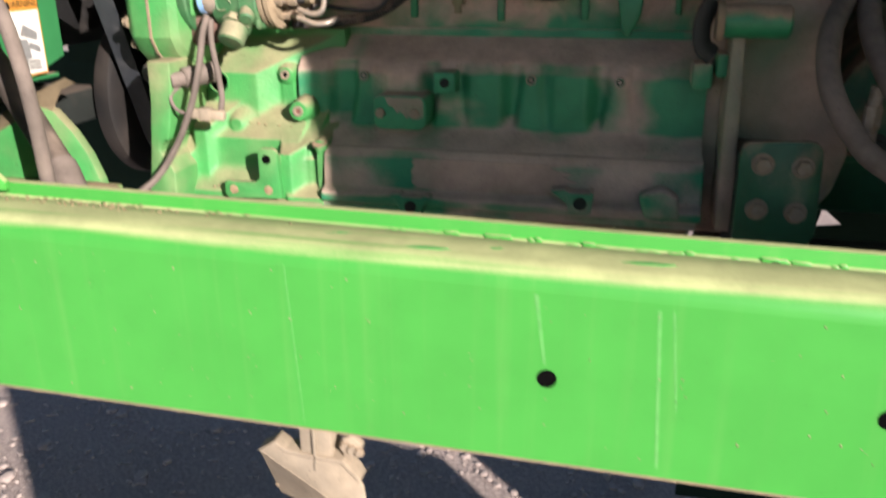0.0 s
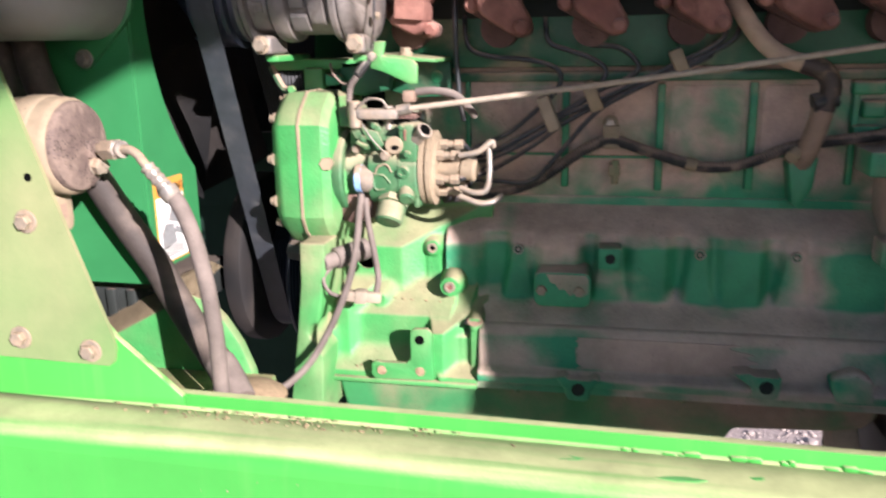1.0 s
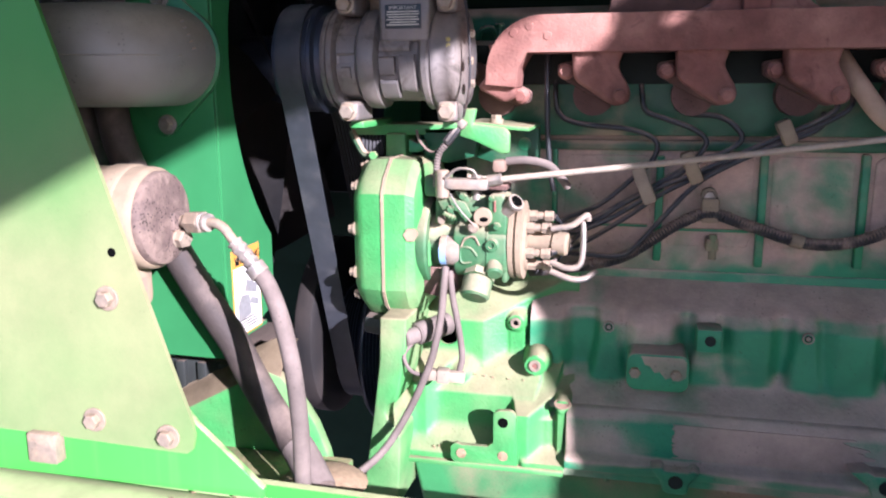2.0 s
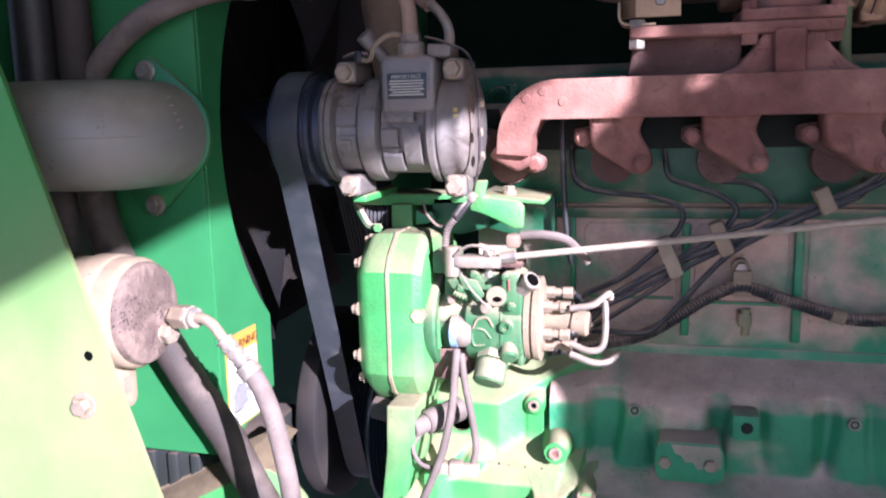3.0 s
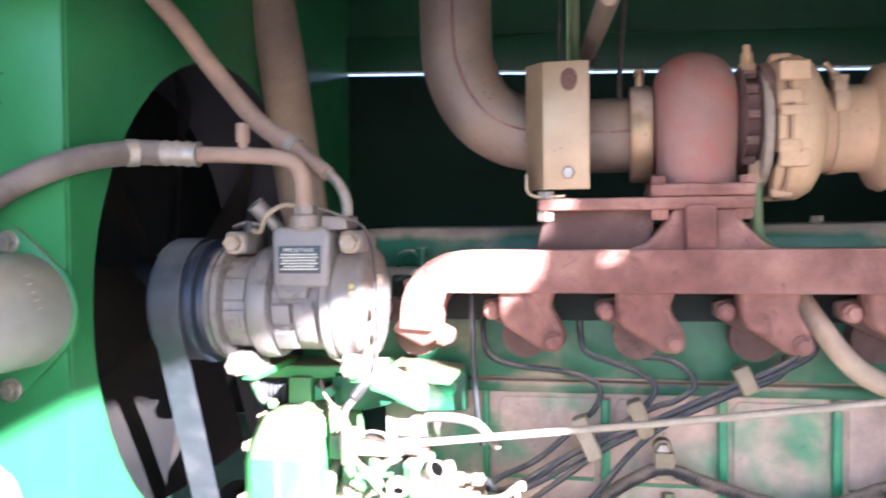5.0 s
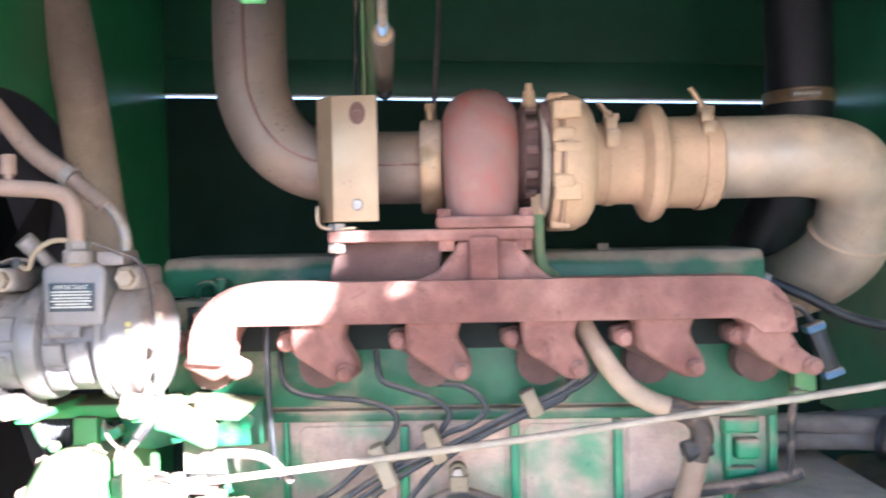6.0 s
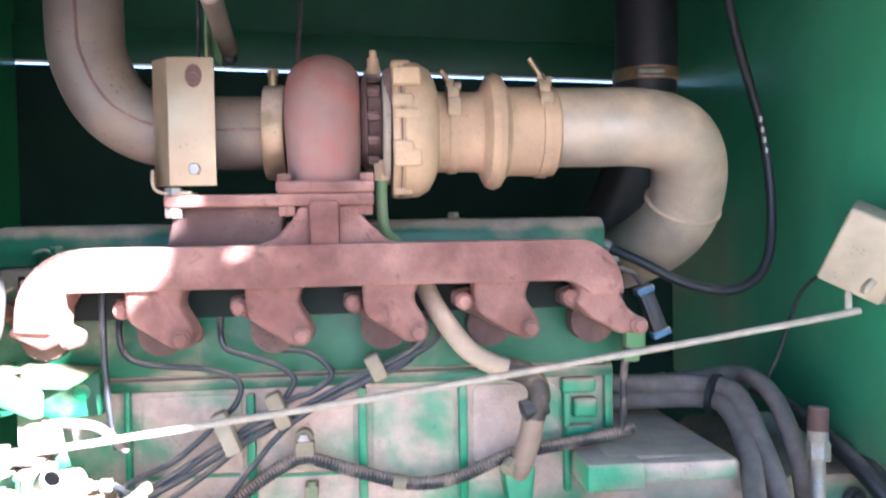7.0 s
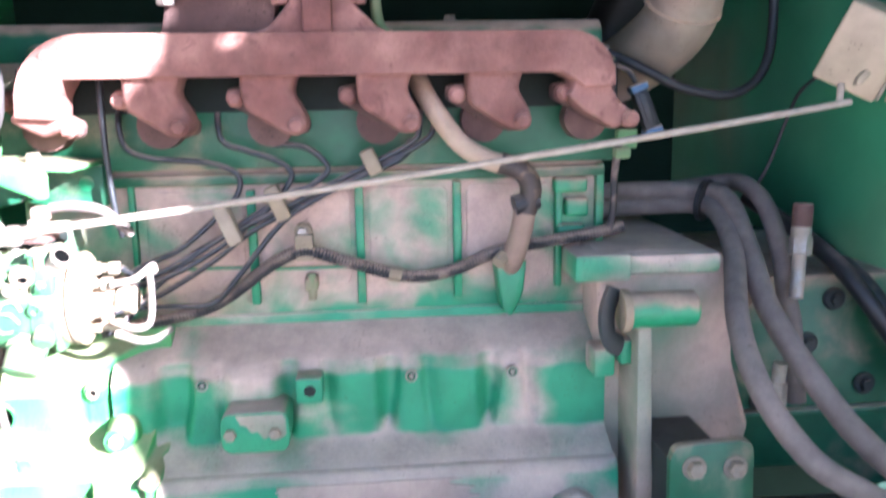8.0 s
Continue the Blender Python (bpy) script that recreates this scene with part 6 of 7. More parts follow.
def build_left_hoses():
    hose("coolant_hose", [(-0.985, 1.03, 2.82), (-0.986, 1.03, 2.40), (-0.981, 1.03, 2.27), (-0.982, 1.032, 2.16), (-0.975, 1.035, 2.05), (-0.96, 1.035, 1.98), (-0.96, 1.03, 1.85)], 0.026, M_HOSE, "thick braided grey-black hose", ribs=0.0004, pitch=0.005)
    ch = thing("coolant_hose", (-0.66, 0.97, 1.6), "dusty black coolant hose running down beside the fan housing", "hose")
    part("rubber", tube(B(), [(-0.942, 1.036, 2.82), (-0.940, 1.036, 2.40), (-0.931, 1.036, 2.27), (-0.930, 1.036, 2.16), (-0.918, 1.03, 2.05), (-0.892, 1.015, 1.975), (-0.862, 1.036, 1.885), (-0.823, 1.043, 1.809), (-0.794, 1.045, 1.762), (-0.769, 1.048, 1.721), (-0.749, 1.048, 1.681), (-0.724, 1.043, 1.643), (-0.692, 1.028, 1.610), (-0.653, 1.0, 1.586), (-0.62, 0.970, 1.560), (-0.59, 0.95, 1.53)], 0.0208, 18), M_HOSEBIG, ch)
    part("end_sleeve", tube(B(), [(-0.668, 1.012, 1.596), (-0.653, 1.0, 1.586), (-0.62, 0.970, 1.560)], 0.0222, 18), M_HOSET, ch, "worn outer sleeve at the lower end")
    # grey air elbow bolted to the housing
    th = thing("air_elbow", (-0.87, 1.0, 2.04), "grey moulded plastic air elbow with a bolted flange", "air duct")
    part("tube_body", tube(B(), [(-1.7, 0.975, 2.10), (-1.2, 0.975, 2.10), (-0.99, 0.975, 2.10), (-0.895, 0.977, 2.10), (-0.858, 0.990, 2.10), (-0.842, 1.02, 2.10), (-0.840, 1.066, 2.10)], 0.0625, 36, 8), M_PLASTIC, th)
    part("mould_seam", tube(B(), [(-1.3, 0.9125, 2.098), (-0.98, 0.9125, 2.098), (-0.87, 0.917, 2.098), (-0.814, 0.945, 2.098), (-0.786, 0.99, 2.098)], 0.0012, 6), M_PLASTIC, th)
    bm = B()
    o = arc(-0.838, 2.10, 0.0655, -40, 40, 8) + [(-0.842, 2.188)] + arc(-0.853, 2.176, 0.016, 60, 170, 6) + [(-0.90, 2.14), (-0.90, 2.05)] + arc(-0.860, 2.013, 0.016, 190, 300, 6) + [(-0.845, 2.004)]
    prism(bm, o, "y", 1.058, 1.0665, 0.001)
    part("flange", bm, M_PANEL, th, "green painted flange")
    for z in (2.174, 2.013):
        bolt(th, (-0.853, 1.058, z), (0, -1, 0), 0.009, 0.008, 0.013, M_STEEL)
    bm = B()
    for x, y, z in ((-0.795, 1.010, 2.140), (-0.790, 1.007, 2.132), (-0.786, 1.007, 2.123), (-0.783, 1.008, 2.115), (-0.781, 1.010, 2.107)):
        cyl(bm, (x - 0.0022, y - 0.0028, z - 0.001), (x + 0.0018, y + 0.0020, z + 0.001), 0.0014, 6)
    part("print_marks", bm, M_SKETCH, th, "faint moulded marks")
    # suction hose from compressor
    th = thing("suction_hose", (-0.70, 1.12, 2.25), "dusty air conditioning suction hose with crimped fittings", "hose")
    part("metal_end", tube(B(), [(-0.549, 1.155, 2.185), (-0.549, 1.152, 2.22), (-0.550, 1.150, 2.243), (-0.557, 1.149, 2.258), (-0.574, 1.148, 2.266), (-0.62, 1.147, 2.270), (-0.680, 1.143, 2.2725)], 0.0092, 16), M_BROWN, th)
    bm = B()
    cyl(bm, (-0.549, 1.156, 2.186), (-0.549, 1.156, 2.202), 0.0165, 20, 0.002)
    cyl(bm, (-0.549, 1.155, 2.201), (-0.549, 1.154, 2.212), 0.0125, 6)
    part("union_nut", bm, M_ALU, th)
    part("crimp", tube(B(), [(-0.672, 1.144, 2.272), (-0.70, 1.141, 2.274), (-0.730, 1.138, 2.275)], 0.0152, 18, 14, 0.0022, 0.012), M_STEEL, th)
    part("rubber", tube(B(), [(-0.715, 1.14, 2.2745), (-0.745, 1.122, 2.274), (-0.772, 1.075, 2.264), (-0.805, 1.045, 2.247), (-0.844, 1.04, 2.229), (-0.875, 1.04, 2.208), (-0.900, 1.04, 2.184), (-0.922, 1.04, 2.15), (-0.935, 1.04, 2.09)], 0.0142, 18), M_HOSET, th)
    part("band", lathe(B(), (-0.738, 1.128, 2.2745), (-1, -0.75, -0.06), [(0, 0.0140), (0, 0.0158), (0.014, 0.0158), (0.014, 0.0140)], 24), M_STEEL, th, "bright band")
    bm = B()
    cyl(bm, (-0.6195, 1.147, 2.276), (-0.6195, 1.147, 2.290), 0.0055, 12)
    cyl(bm, (-0.6195, 1.147, 2.284), (-0.6195, 1.147, 2.306), 0.0082, 8, 0.001)
    part("service_valve", bm, M_BROWN, th)
    # discharge hose, long slanting pipe and flat strut behind
    th = thing("discharge_hose", (-0.56, 1.2, 2.2), "dusty slanting discharge hose above the compressor", "hose")
    part("metal_end", tube(B(), [(-0.51, 1.18, 2.185), (-0.508, 1.182, 2.215), (-0.52, 1.188, 2.238), (-0.545, 1.20, 2.26)], 0.0064, 14), M_STEEL, th)
    part("crimp", tube(B(), [(-0.535, 1.195, 2.25), (-0.56, 1.205, 2.268), (-0.586, 1.215, 2.288)], 0.0098, 14, 10, 0.0015, 0.01), M_BROWN, th)
    part("band", lathe(B(), (-0.580, 1.213, 2.283), (-0.85, 0.2, 0.6), [(0, 0.010), (0, 0.0135), (0.012, 0.0135), (0.012, 0.010)], 20), M_STEEL, th)
    part("rubber", tube(B(), [(-0.583, 1.214, 2.286), (-0.632, 1.232, 2.315), (-0.668, 1.244, 2.349), (-0.714, 1.249, 2.403), (-0.745, 1.236, 2.4485), (-0.765, 1.202, 2.482), (-0.769, 1.129, 2.507), (-0.769, 1.08, 2.56), (-0.769, 1.07, 2.68), (-0.769, 1.07, 2.82)], 0.0125, 16), M_BROWN, th)
    bm = B()
    box(bm, (-0.53, 1.155, 2.184), (-0.50, 1.20, 2.20), 0.003)
    part("port_flange", bm, M_ALU, th)
    hose("upper_radiator_tube", [(-0.83, 1.60, 2.82), (-0.775, 1.60, 2.603), (-0.743, 1.60, 2.412), (-0.716, 1.60, 2.231), (-0.68, 1.59, 2.12), (-0.60, 1.58, 2.06)], 0.040, M_TANTUBE, "brownish upright coolant tube behind the compressor", "pipe", 24)


def build_left_frame():
    th = thing("frame_crossmember", (-0.78, 1.1, 1.53), "green and dust-covered sloping frame bracket below the radiator", "frame bracket")
    edge = [(-1.0, 1.540), (-0.868, 1.607), (-0.783, 1.652), (-0.737, 1.674), (-0.718, 1.667), (-0.690, 1.636), (-0.668, 1.601), (-0.652, 1.560)]
    bm = B()
    prism(bm, edge + [(-0.648, 1.540), (-0.648, 1.45), (-1.0, 1.45)], "y", 1.075, 1.095, 0.003)
    part("web", bm, M_CASE, th)
    bm = B()
    rows = [(bm.verts.new((x, 1.076, z - 0.001)), bm.verts.new((x, 1.102, z + 0.028)), bm.verts.new((x, 1.14, z + 0.034))) for x, z in edge[:5]]
    for p, q in zip(rows, rows[1:]):
        for k in range(2):
            bm.faces.new((p[k], p[k + 1], q[k + 1], q[k]))
    bmesh.ops.solidify(bm, geom=bm.faces, thickness=0.004)
    part("top_flange", bm, M_FLANGE, th, "tan dusty sloping flange")
    bm = B()
    box(bm, (-0.99, 1.115, 1.610), (-0.80, 1.32, 1.668), 0.004)
    part("rubber_pad", bm, M_DARK, th, "dark ribbed pad")
    for k in range(5):
        bm = B()
        box(bm, (-0.97 + 0.035 * k, 1.107, 1.613), (-0.955 + 0.035 * k, 1.117, 1.666), 0.002)
        part("pad_rib", bm, M_DARK, th)
    bm = B()
    lathe(bm, (-0.63, 1.00, 1.555), (0, 0, 1), [(0, 0.06), (0.008, 0.05), (0.016, 0.03), (0.018, 0)], 20)
    part("dirt_mound", bm, M_CHAFF, th, "small heap of chaff and dirt")
    bm = B()
    box(bm, (-1.0, 0.905, 1.44), (-0.615, 1.08, 1.555), 0.004)
    part("lower_box", bm, M_SPECK, th)
    return th


def build_wiring():
    # two grey leads that leave the pump and join a connector
    th = thing("shutoff_wiring", (-0.5, 1.17, 1.6), "grey dusty shut-off wiring with a plug connector", "wiring")
    part("lead", tube(B(), [(-0.515, 1.215, 1.80), (-0.512, 1.19, 1.775), (-0.512, 1.175, 1.74), (-0.520, 1.162, 1.69), (-0.533, 1.155, 1.65), (-0.555, 1.145, 1.60), (-0.585, 1.12, 1.55), (-0.62, 1.08, 1.525), (-0.66, 1.02, 1.525)], 0.0058, 12, 8, 0.0006, 0.004), M_HOSET, th)
    part("lead", tube(B(), [(-0.508, 1.215, 1.795), (-0.500, 1.195, 1.765), (-0.488, 1.182, 1.72), (-0.482, 1.178, 1.68), (-0.487, 1.178, 1.655)], 0.0048, 12), M_HOSET, th)
    bm = B()
    m = Matrix.Translation((-0.505, 1.170, 1.652)) @ pose(0, 0, 0, 0, 4, 8)
    box(bm, (-0.030, -0.008, -0.008), (0.028, 0.008, 0.008), 0.003, m=m)
    box(bm, (-0.012, -0.010, -0.010), (0.006, 0.010, 0.010), 0.002, m=m)
    part("connector", bm, M_SHOE, th, "grey plug connector")
    part("thin_wire", tube(B(), [(-0.556, 1.185, 1.695), (-0.565, 1.165, 1.68), (-0.555, 1.16, 1.66), (-0.535, 1.162, 1.652)], 0.003, 8), M_HOSET, th)
    sd = thing("speed_sender", (-0.57, 1.2, 1.70), "dusty grey sensor plugged into the case front", "sensor")
    bm = B()
    cyl(bm, (-0.552, 1.185, 1.706), (-0.515, 1.235, 1.712), 0.017, 20, 0.003)
    cyl(bm, (-0.566, 1.168, 1.703), (-0.550, 1.188, 1.706), 0.012, 16, 0.002)
    part("body", bm, M_HOSET, sd)
    bm = B()
    cyl(bm, (-0.640, 1.225, 1.708), (-0.565, 1.215, 1.70), 0.017, 8, 0.003)
    part("stub", bm, M_DARK, sd)
    bm = B()
    lathe(bm, (-0.516, 1.238, 1.694), (0, -1, 0), [(0, 0.019), (0.003, 0.0185), (0.003, 0.0165), (0, 0.016), (0, 0)], 24)
    part("seal_ring", bm, M_CASE, sd)
    # lead from compressor clutch
    cl = thing("clutch_wiring", (-0.5, 1.2, 1.95), "thin dark clutch lead with a small plug", "wiring")
    bm = B()
    m = Matrix.Translation((-0.500, 1.212, 1.997)) @ pose(0, 0, 0, 0, 38, 0)
    box(bm, (-0.006, -0.006, -0.020), (0.006, 0.006, 0.010), 0.002, m=m)
    plug = part("plug", bm, M_HOSE, cl)
    bm = B()
    box(bm, (-0.008, -0.008, 0.010), (0.008, 0.008, 0.022), 0.003, m=m)
    box(bm, (-0.003, -0.0085, -0.016), (0.001, -0.005, 0.008), 0.001, m=m)
    part("latch", bm, M_STEEL, plug, "pale plug latch")
    part("loom", tube(B(), [(-0.512, 1.213, 1.981), (-0.523, 1.212, 1.966), (-0.526, 1.21, 1.945), (-0.527, 1.21, 1.92)], 0.0052, 10, 10, 0.0011, 0.004), M_HOSET, cl)
    part("wire", tube(B(), [(-0.514, 1.214, 1.979), (-0.535, 1.22, 1.968), (-0.555, 1.23, 1.982), (-0.563, 1.24, 1.998)], 0.002, 6), M_WIRE, cl)
    part("wire", tube(B(), [(-0.491, 1.212, 2.012), (-0.486, 1.21, 2.028), (-0.482, 1.19, 2.05)], 0.0018, 6), M_WIRE, cl)
    # engine loom with corrugated conduit
    lm = thing("engine_wiring_loom", (0, 1.35, 1.83), "dusty corrugated black wiring loom clipped along the block", "wiring")
    part("conduit", tube(B(), [(-0.40, 1.29, 1.785), (-0.353, 1.32, 1.785), (-0.268, 1.345, 1.800), (-0.187, 1.35, 1.853), (-0.14, 1.35, 1.871), (-0.079, 1.352, 1.853), (-0.001, 1.352, 1.831), (0.063, 1.352, 1.836), (0.128, 1.35, 1.862), (0.192, 1.35, 1.873), (0.25, 1.35, 1.881), (0.31, 1.36, 1.890)], 0.0095, 12, 10, 0.0013, 0.0048), M_WIRE, lm)
    bm = B()
    box(bm, (-0.153, 1.343, 1.858), (-0.128, 1.365, 1.895), 0.003)
    cyl(bm, (-0.142, 1.372, 1.897), (-0.142, 1.354, 1.897), 0.012, 16)
    clip = part("p_clip", bm, M_CANBAND, lm, "pale loom clip")
    part("bolt", hexbolt(B(), (-0.142, 1.354, 1.897), (0, -1, 0), 0.009, 0.008), M_STEEL, clip)
    part("tape_wrap", tube(B(), [(-0.025, 1.351, 1.836), (-0.015, 1.351, 1.834), (-0.008, 1.351, 1.832)], 0.0105, 12), M_CANBAND, lm)
    bm = B()
    cyl(bm, (-0.133, 1.36, 1.838), (-0.133, 1.36, 1.80), 0.006, 10)
    box(bm, (-0.143, 1.355, 1.812), (-0.125, 1.40, 1.832), 0.003)
    part("standoff", bm, M_PAN, lm)
    part("branch", tube(B(), [(0.29, 1.352, 1.888), (0.292, 1.345, 1.92), (0.290, 1.335, 1.97), (0.293, 1.325, 2.01)], 0.005, 10), M_WIRE, lm)
    bm = B()
    m = Matrix.Translation((0.330, 1.335, 2.057)) @ pose(0, 0, 0, 0, -21, 0)
    box(bm, (-0.0105, -0.010, -0.034), (0.0105, 0.010, 0.034), 0.003, m=m)
    box(bm, (-0.006, -0.0115, -0.024), (0.006, -0.008, 0.024), 0.002, m=m)
    pl = part("connector", bm, M_BLACK, lm, "black plug with blue latches")
    for z in (0.030, -0.033):
        bm = B()
        box(bm, (-0.0125, -0.0115, z - 0.005), (0.0125, 0.011, z + 0.005), 0.002, m=m)
        part("latch", bm, M_BLUED, pl, "dull blue latch")
    part("lead", tube(B(), [(0.317, 1.335, 2.092), (0.305, 1.335, 2.108), (0.289, 1.345, 2.114)], 0.004, 8), M_WIRE, lm)
    bm = B()
    box(bm, (0.290, 1.322, 2.004), (0.317, 1.340, 2.030), 0.002)
    box(bm, (0.286, 1.318, 1.990), (0.308, 1.338, 2.006), 0.004)
    part("clip", bm, M_EDGE, lm, "pale green clip")


def build_injection_lines():
    runs = [
        [(-0.349, 1.30, 1.866), (-0.30, 1.33, 1.885), (-0.247, 1.345, 1.930), (-0.228, 1.345, 1.949), (-0.221, 1.345, 1.971), (-0.232, 1.345, 1.986), (-0.269, 1.345, 1.997), (-0.336, 1.345, 2.004), (-0.367, 1.347, 2.019), (-0.374, 1.35, 2.056), (-0.375, 1.39, 2.09)],
        [(-0.341, 1.30, 1.852), (-0.27, 1.335, 1.885), (-0.181, 1.342, 1.939), (-0.162, 1.342, 1.958), (-0.152, 1.342, 1.980), (-0.173, 1.342, 1.998), (-0.209, 1.343, 2.011), (-0.239, 1.345, 2.023), (-0.246, 1.35, 2.049), (-0.25, 1.39, 2.09)],
        [(-0.335, 1.30, 1.845), (-0.26, 1.332, 1.878), (-0.166, 1.34, 1.947), (-0.129, 1.34, 1.962), (-0.104, 1.34, 1.981), (-0.111, 1.34, 1.999), (-0.136, 1.342, 2.015), (-0.18, 1.348, 2.020), (-0.20, 1.37, 2.035), (-0.205, 1.40, 2.07)],
        [(-0.325, 1.29, 1.830), (-0.262, 1.338, 1.864), (-0.21, 1.338, 1.902), (-0.137, 1.338, 1.940), (-0.065, 1.338, 1.974), (-0.008, 1.338, 2.0), (0.031, 1.338, 2.022), (0.041, 1.345, 2.042), (0.045, 1.39, 2.09)],
        [(-0.330, 1.31, 1.840), (-0.255, 1.336, 1.892), (-0.166, 1.333, 1.933), (-0.072, 1.333, 1.978), (0.006, 1.336, 2.015), (0.022, 1.345, 2.04), (0.024, 1.40, 2.10)],
        [(-0.345, 1.29, 1.815), (-0.318, 1.32, 1.808), (-0.267, 1.325, 1.807), (-0.238, 1.325, 1.832), (-0.17, 1.325, 1.912), (-0.12, 1.333, 1.945), (-0.06, 1.336, 1.973), (0.0, 1.34, 2.0), (0.01, 1.38, 2.03)],
    ]
    for i, run in enumerate(runs):
        a = radians(20 + 60 * i)
        y, z = 1.262 + 0.036 * math.cos(a), 1.838 + 0.036 * math.sin(a)
        hose("injection_line", [(-0.364, y, z)] + run, 0.0040, M_LINE, "dark steel fuel injection line", "fuel line", 10, 8, group="fuel injection lines")
    for i, (pts, m) in enumerate((([(-0.363, 1.225, 1.862), (-0.335, 1.222, 1.868), (-0.315, 1.228, 1.882), (-0.312, 1.232, 1.875)], M_STEEL), ([(-0.363, 1.232, 1.812), (-0.34, 1.225, 1.806), (-0.322, 1.226, 1.812), (-0.318, 1.230, 1.842), (-0.320, 1.236, 1.878)], M_STEEL), ([(-0.363, 1.226, 1.800), (-0.335, 1.22, 1.792), (-0.315, 1.224, 1.792), (-0.30, 1.24, 1.80)], M_STEEL))):
        hose("return_line", pts, 0.0045, m, "pale short fuel return line at the pump", "fuel line", 10)
    hose("fuel_line", [(-0.43, 1.24, 1.955), (-0.40, 1.235, 1.957), (-0.37, 1.24, 1.95), (-0.352, 1.25, 1.93), (-0.345, 1.262, 1.918)], 0.006, M_HOSET, "short curved rubber fuel line", "fuel line", 12)
    lk = thing("leak_off_line", (-0.49, 1.43, 2.12), "small green looped fuel return pipe on the head", "fuel line")
    part("pipe", tube(B(), [(-0.509, 1.43, 2.125), (-0.504, 1.42, 2.146), (-0.490, 1.42, 2.152), (-0.479, 1.42, 2.146), (-0.477, 1.43, 2.125)], 0.004, 10), M_HEAD, lk)
    bm = B()
    cyl(bm, (-0.472, 1.42, 2.125), (-0.472, 1.42, 2.160), 0.006, 10)
    hexbolt(bm, (-0.472, 1.42, 2.150), (0, 0, 1), 0.009, 0.008)
    part("fitting", bm, M_HEAD, lk)
    hose("dipstick_tube", [(-0.385, 1.33, 2.13), (-0.383, 1.315, 2.09), (-0.381, 1.31, 2.008), (-0.376, 1.31, 1.94), (-0.370, 1.312, 1.905)], 0.0042, M_LINE, "thin black bent tube in front of the head", "tube", 10)
    for x, z, t, s in ((-0.045, 1.994, -25, 1.0), (-0.171, 1.942, -22, 1.35), (-0.238, 1.915, -22, 1.6)):
        bm = B()
        m = Matrix.Translation((x, 1.322, z)) @ pose(0, 0, 0, 0, t, 0)
        box(bm, (-0.010, -0.006, -0.018 * s), (0.010, 0.022, 0.018 * s), 0.004, m=m)
        th = solo("line_clamp", bm, M_SHOE if x < -0.2 else M_CANBAND, (x, 1.322, z), "dusty clamp block holding the fuel lines", "clamp", "line clamps")


def build_breather():
    th = thing("water_hose", (0.1, 1.33, 1.9), "pale tan bent water hose with a blackened rubber joint", "hose")
    part("upper_tube", tube(B(), [(0.018, 1.40, 2.125), (0.022, 1.36, 2.10), (0.040, 1.325, 2.062), (0.072, 1.312, 2.018), (0.105, 1.31, 1.996), (0.140, 1.31, 1.985)], 0.0135, 16), M_TANHOSE, th)
    part("rubber_joint", tube(B(), [(0.125, 1.31, 1.990), (0.155, 1.31, 1.978), (0.168, 1.312, 1.955), (0.162, 1.316, 1.922)], 0.0148, 16), M_GREASE, th, "blackened greasy rubber joint")
    part("clamp", lathe(B(), (0.145, 1.312, 1.931), (1, 0.1, 0.25), [(0, 0.010), (0, 0.014), (0.034, 0.014), (0.034, 0.010)], 14), M_BLACK, th)
    part("lower_tube", tube(B(), [(0.162, 1.316, 1.935), (0.158, 1.322, 1.90), (0.150, 1.335, 1.862), (0.146, 1.36, 1.835)], 0.0155, 16), M_BROWN, th)
    bm = B()
    prism(bm, [(0.125, 1.84), (0.17, 1.85), (0.165, 1.80), (0.148, 1.765), (0.135, 1.775)], "y", 1.345, 1.40, 0.006)
    part("boss", bm, M_RIB, th, "green boss on the block")
    bm = B()
    cyl(bm, (0.135, 1.335, 1.858), (0.125, 1.325, 1.850), 0.010, 8)
    part("drain_tap", bm, M_CANBAND, th)


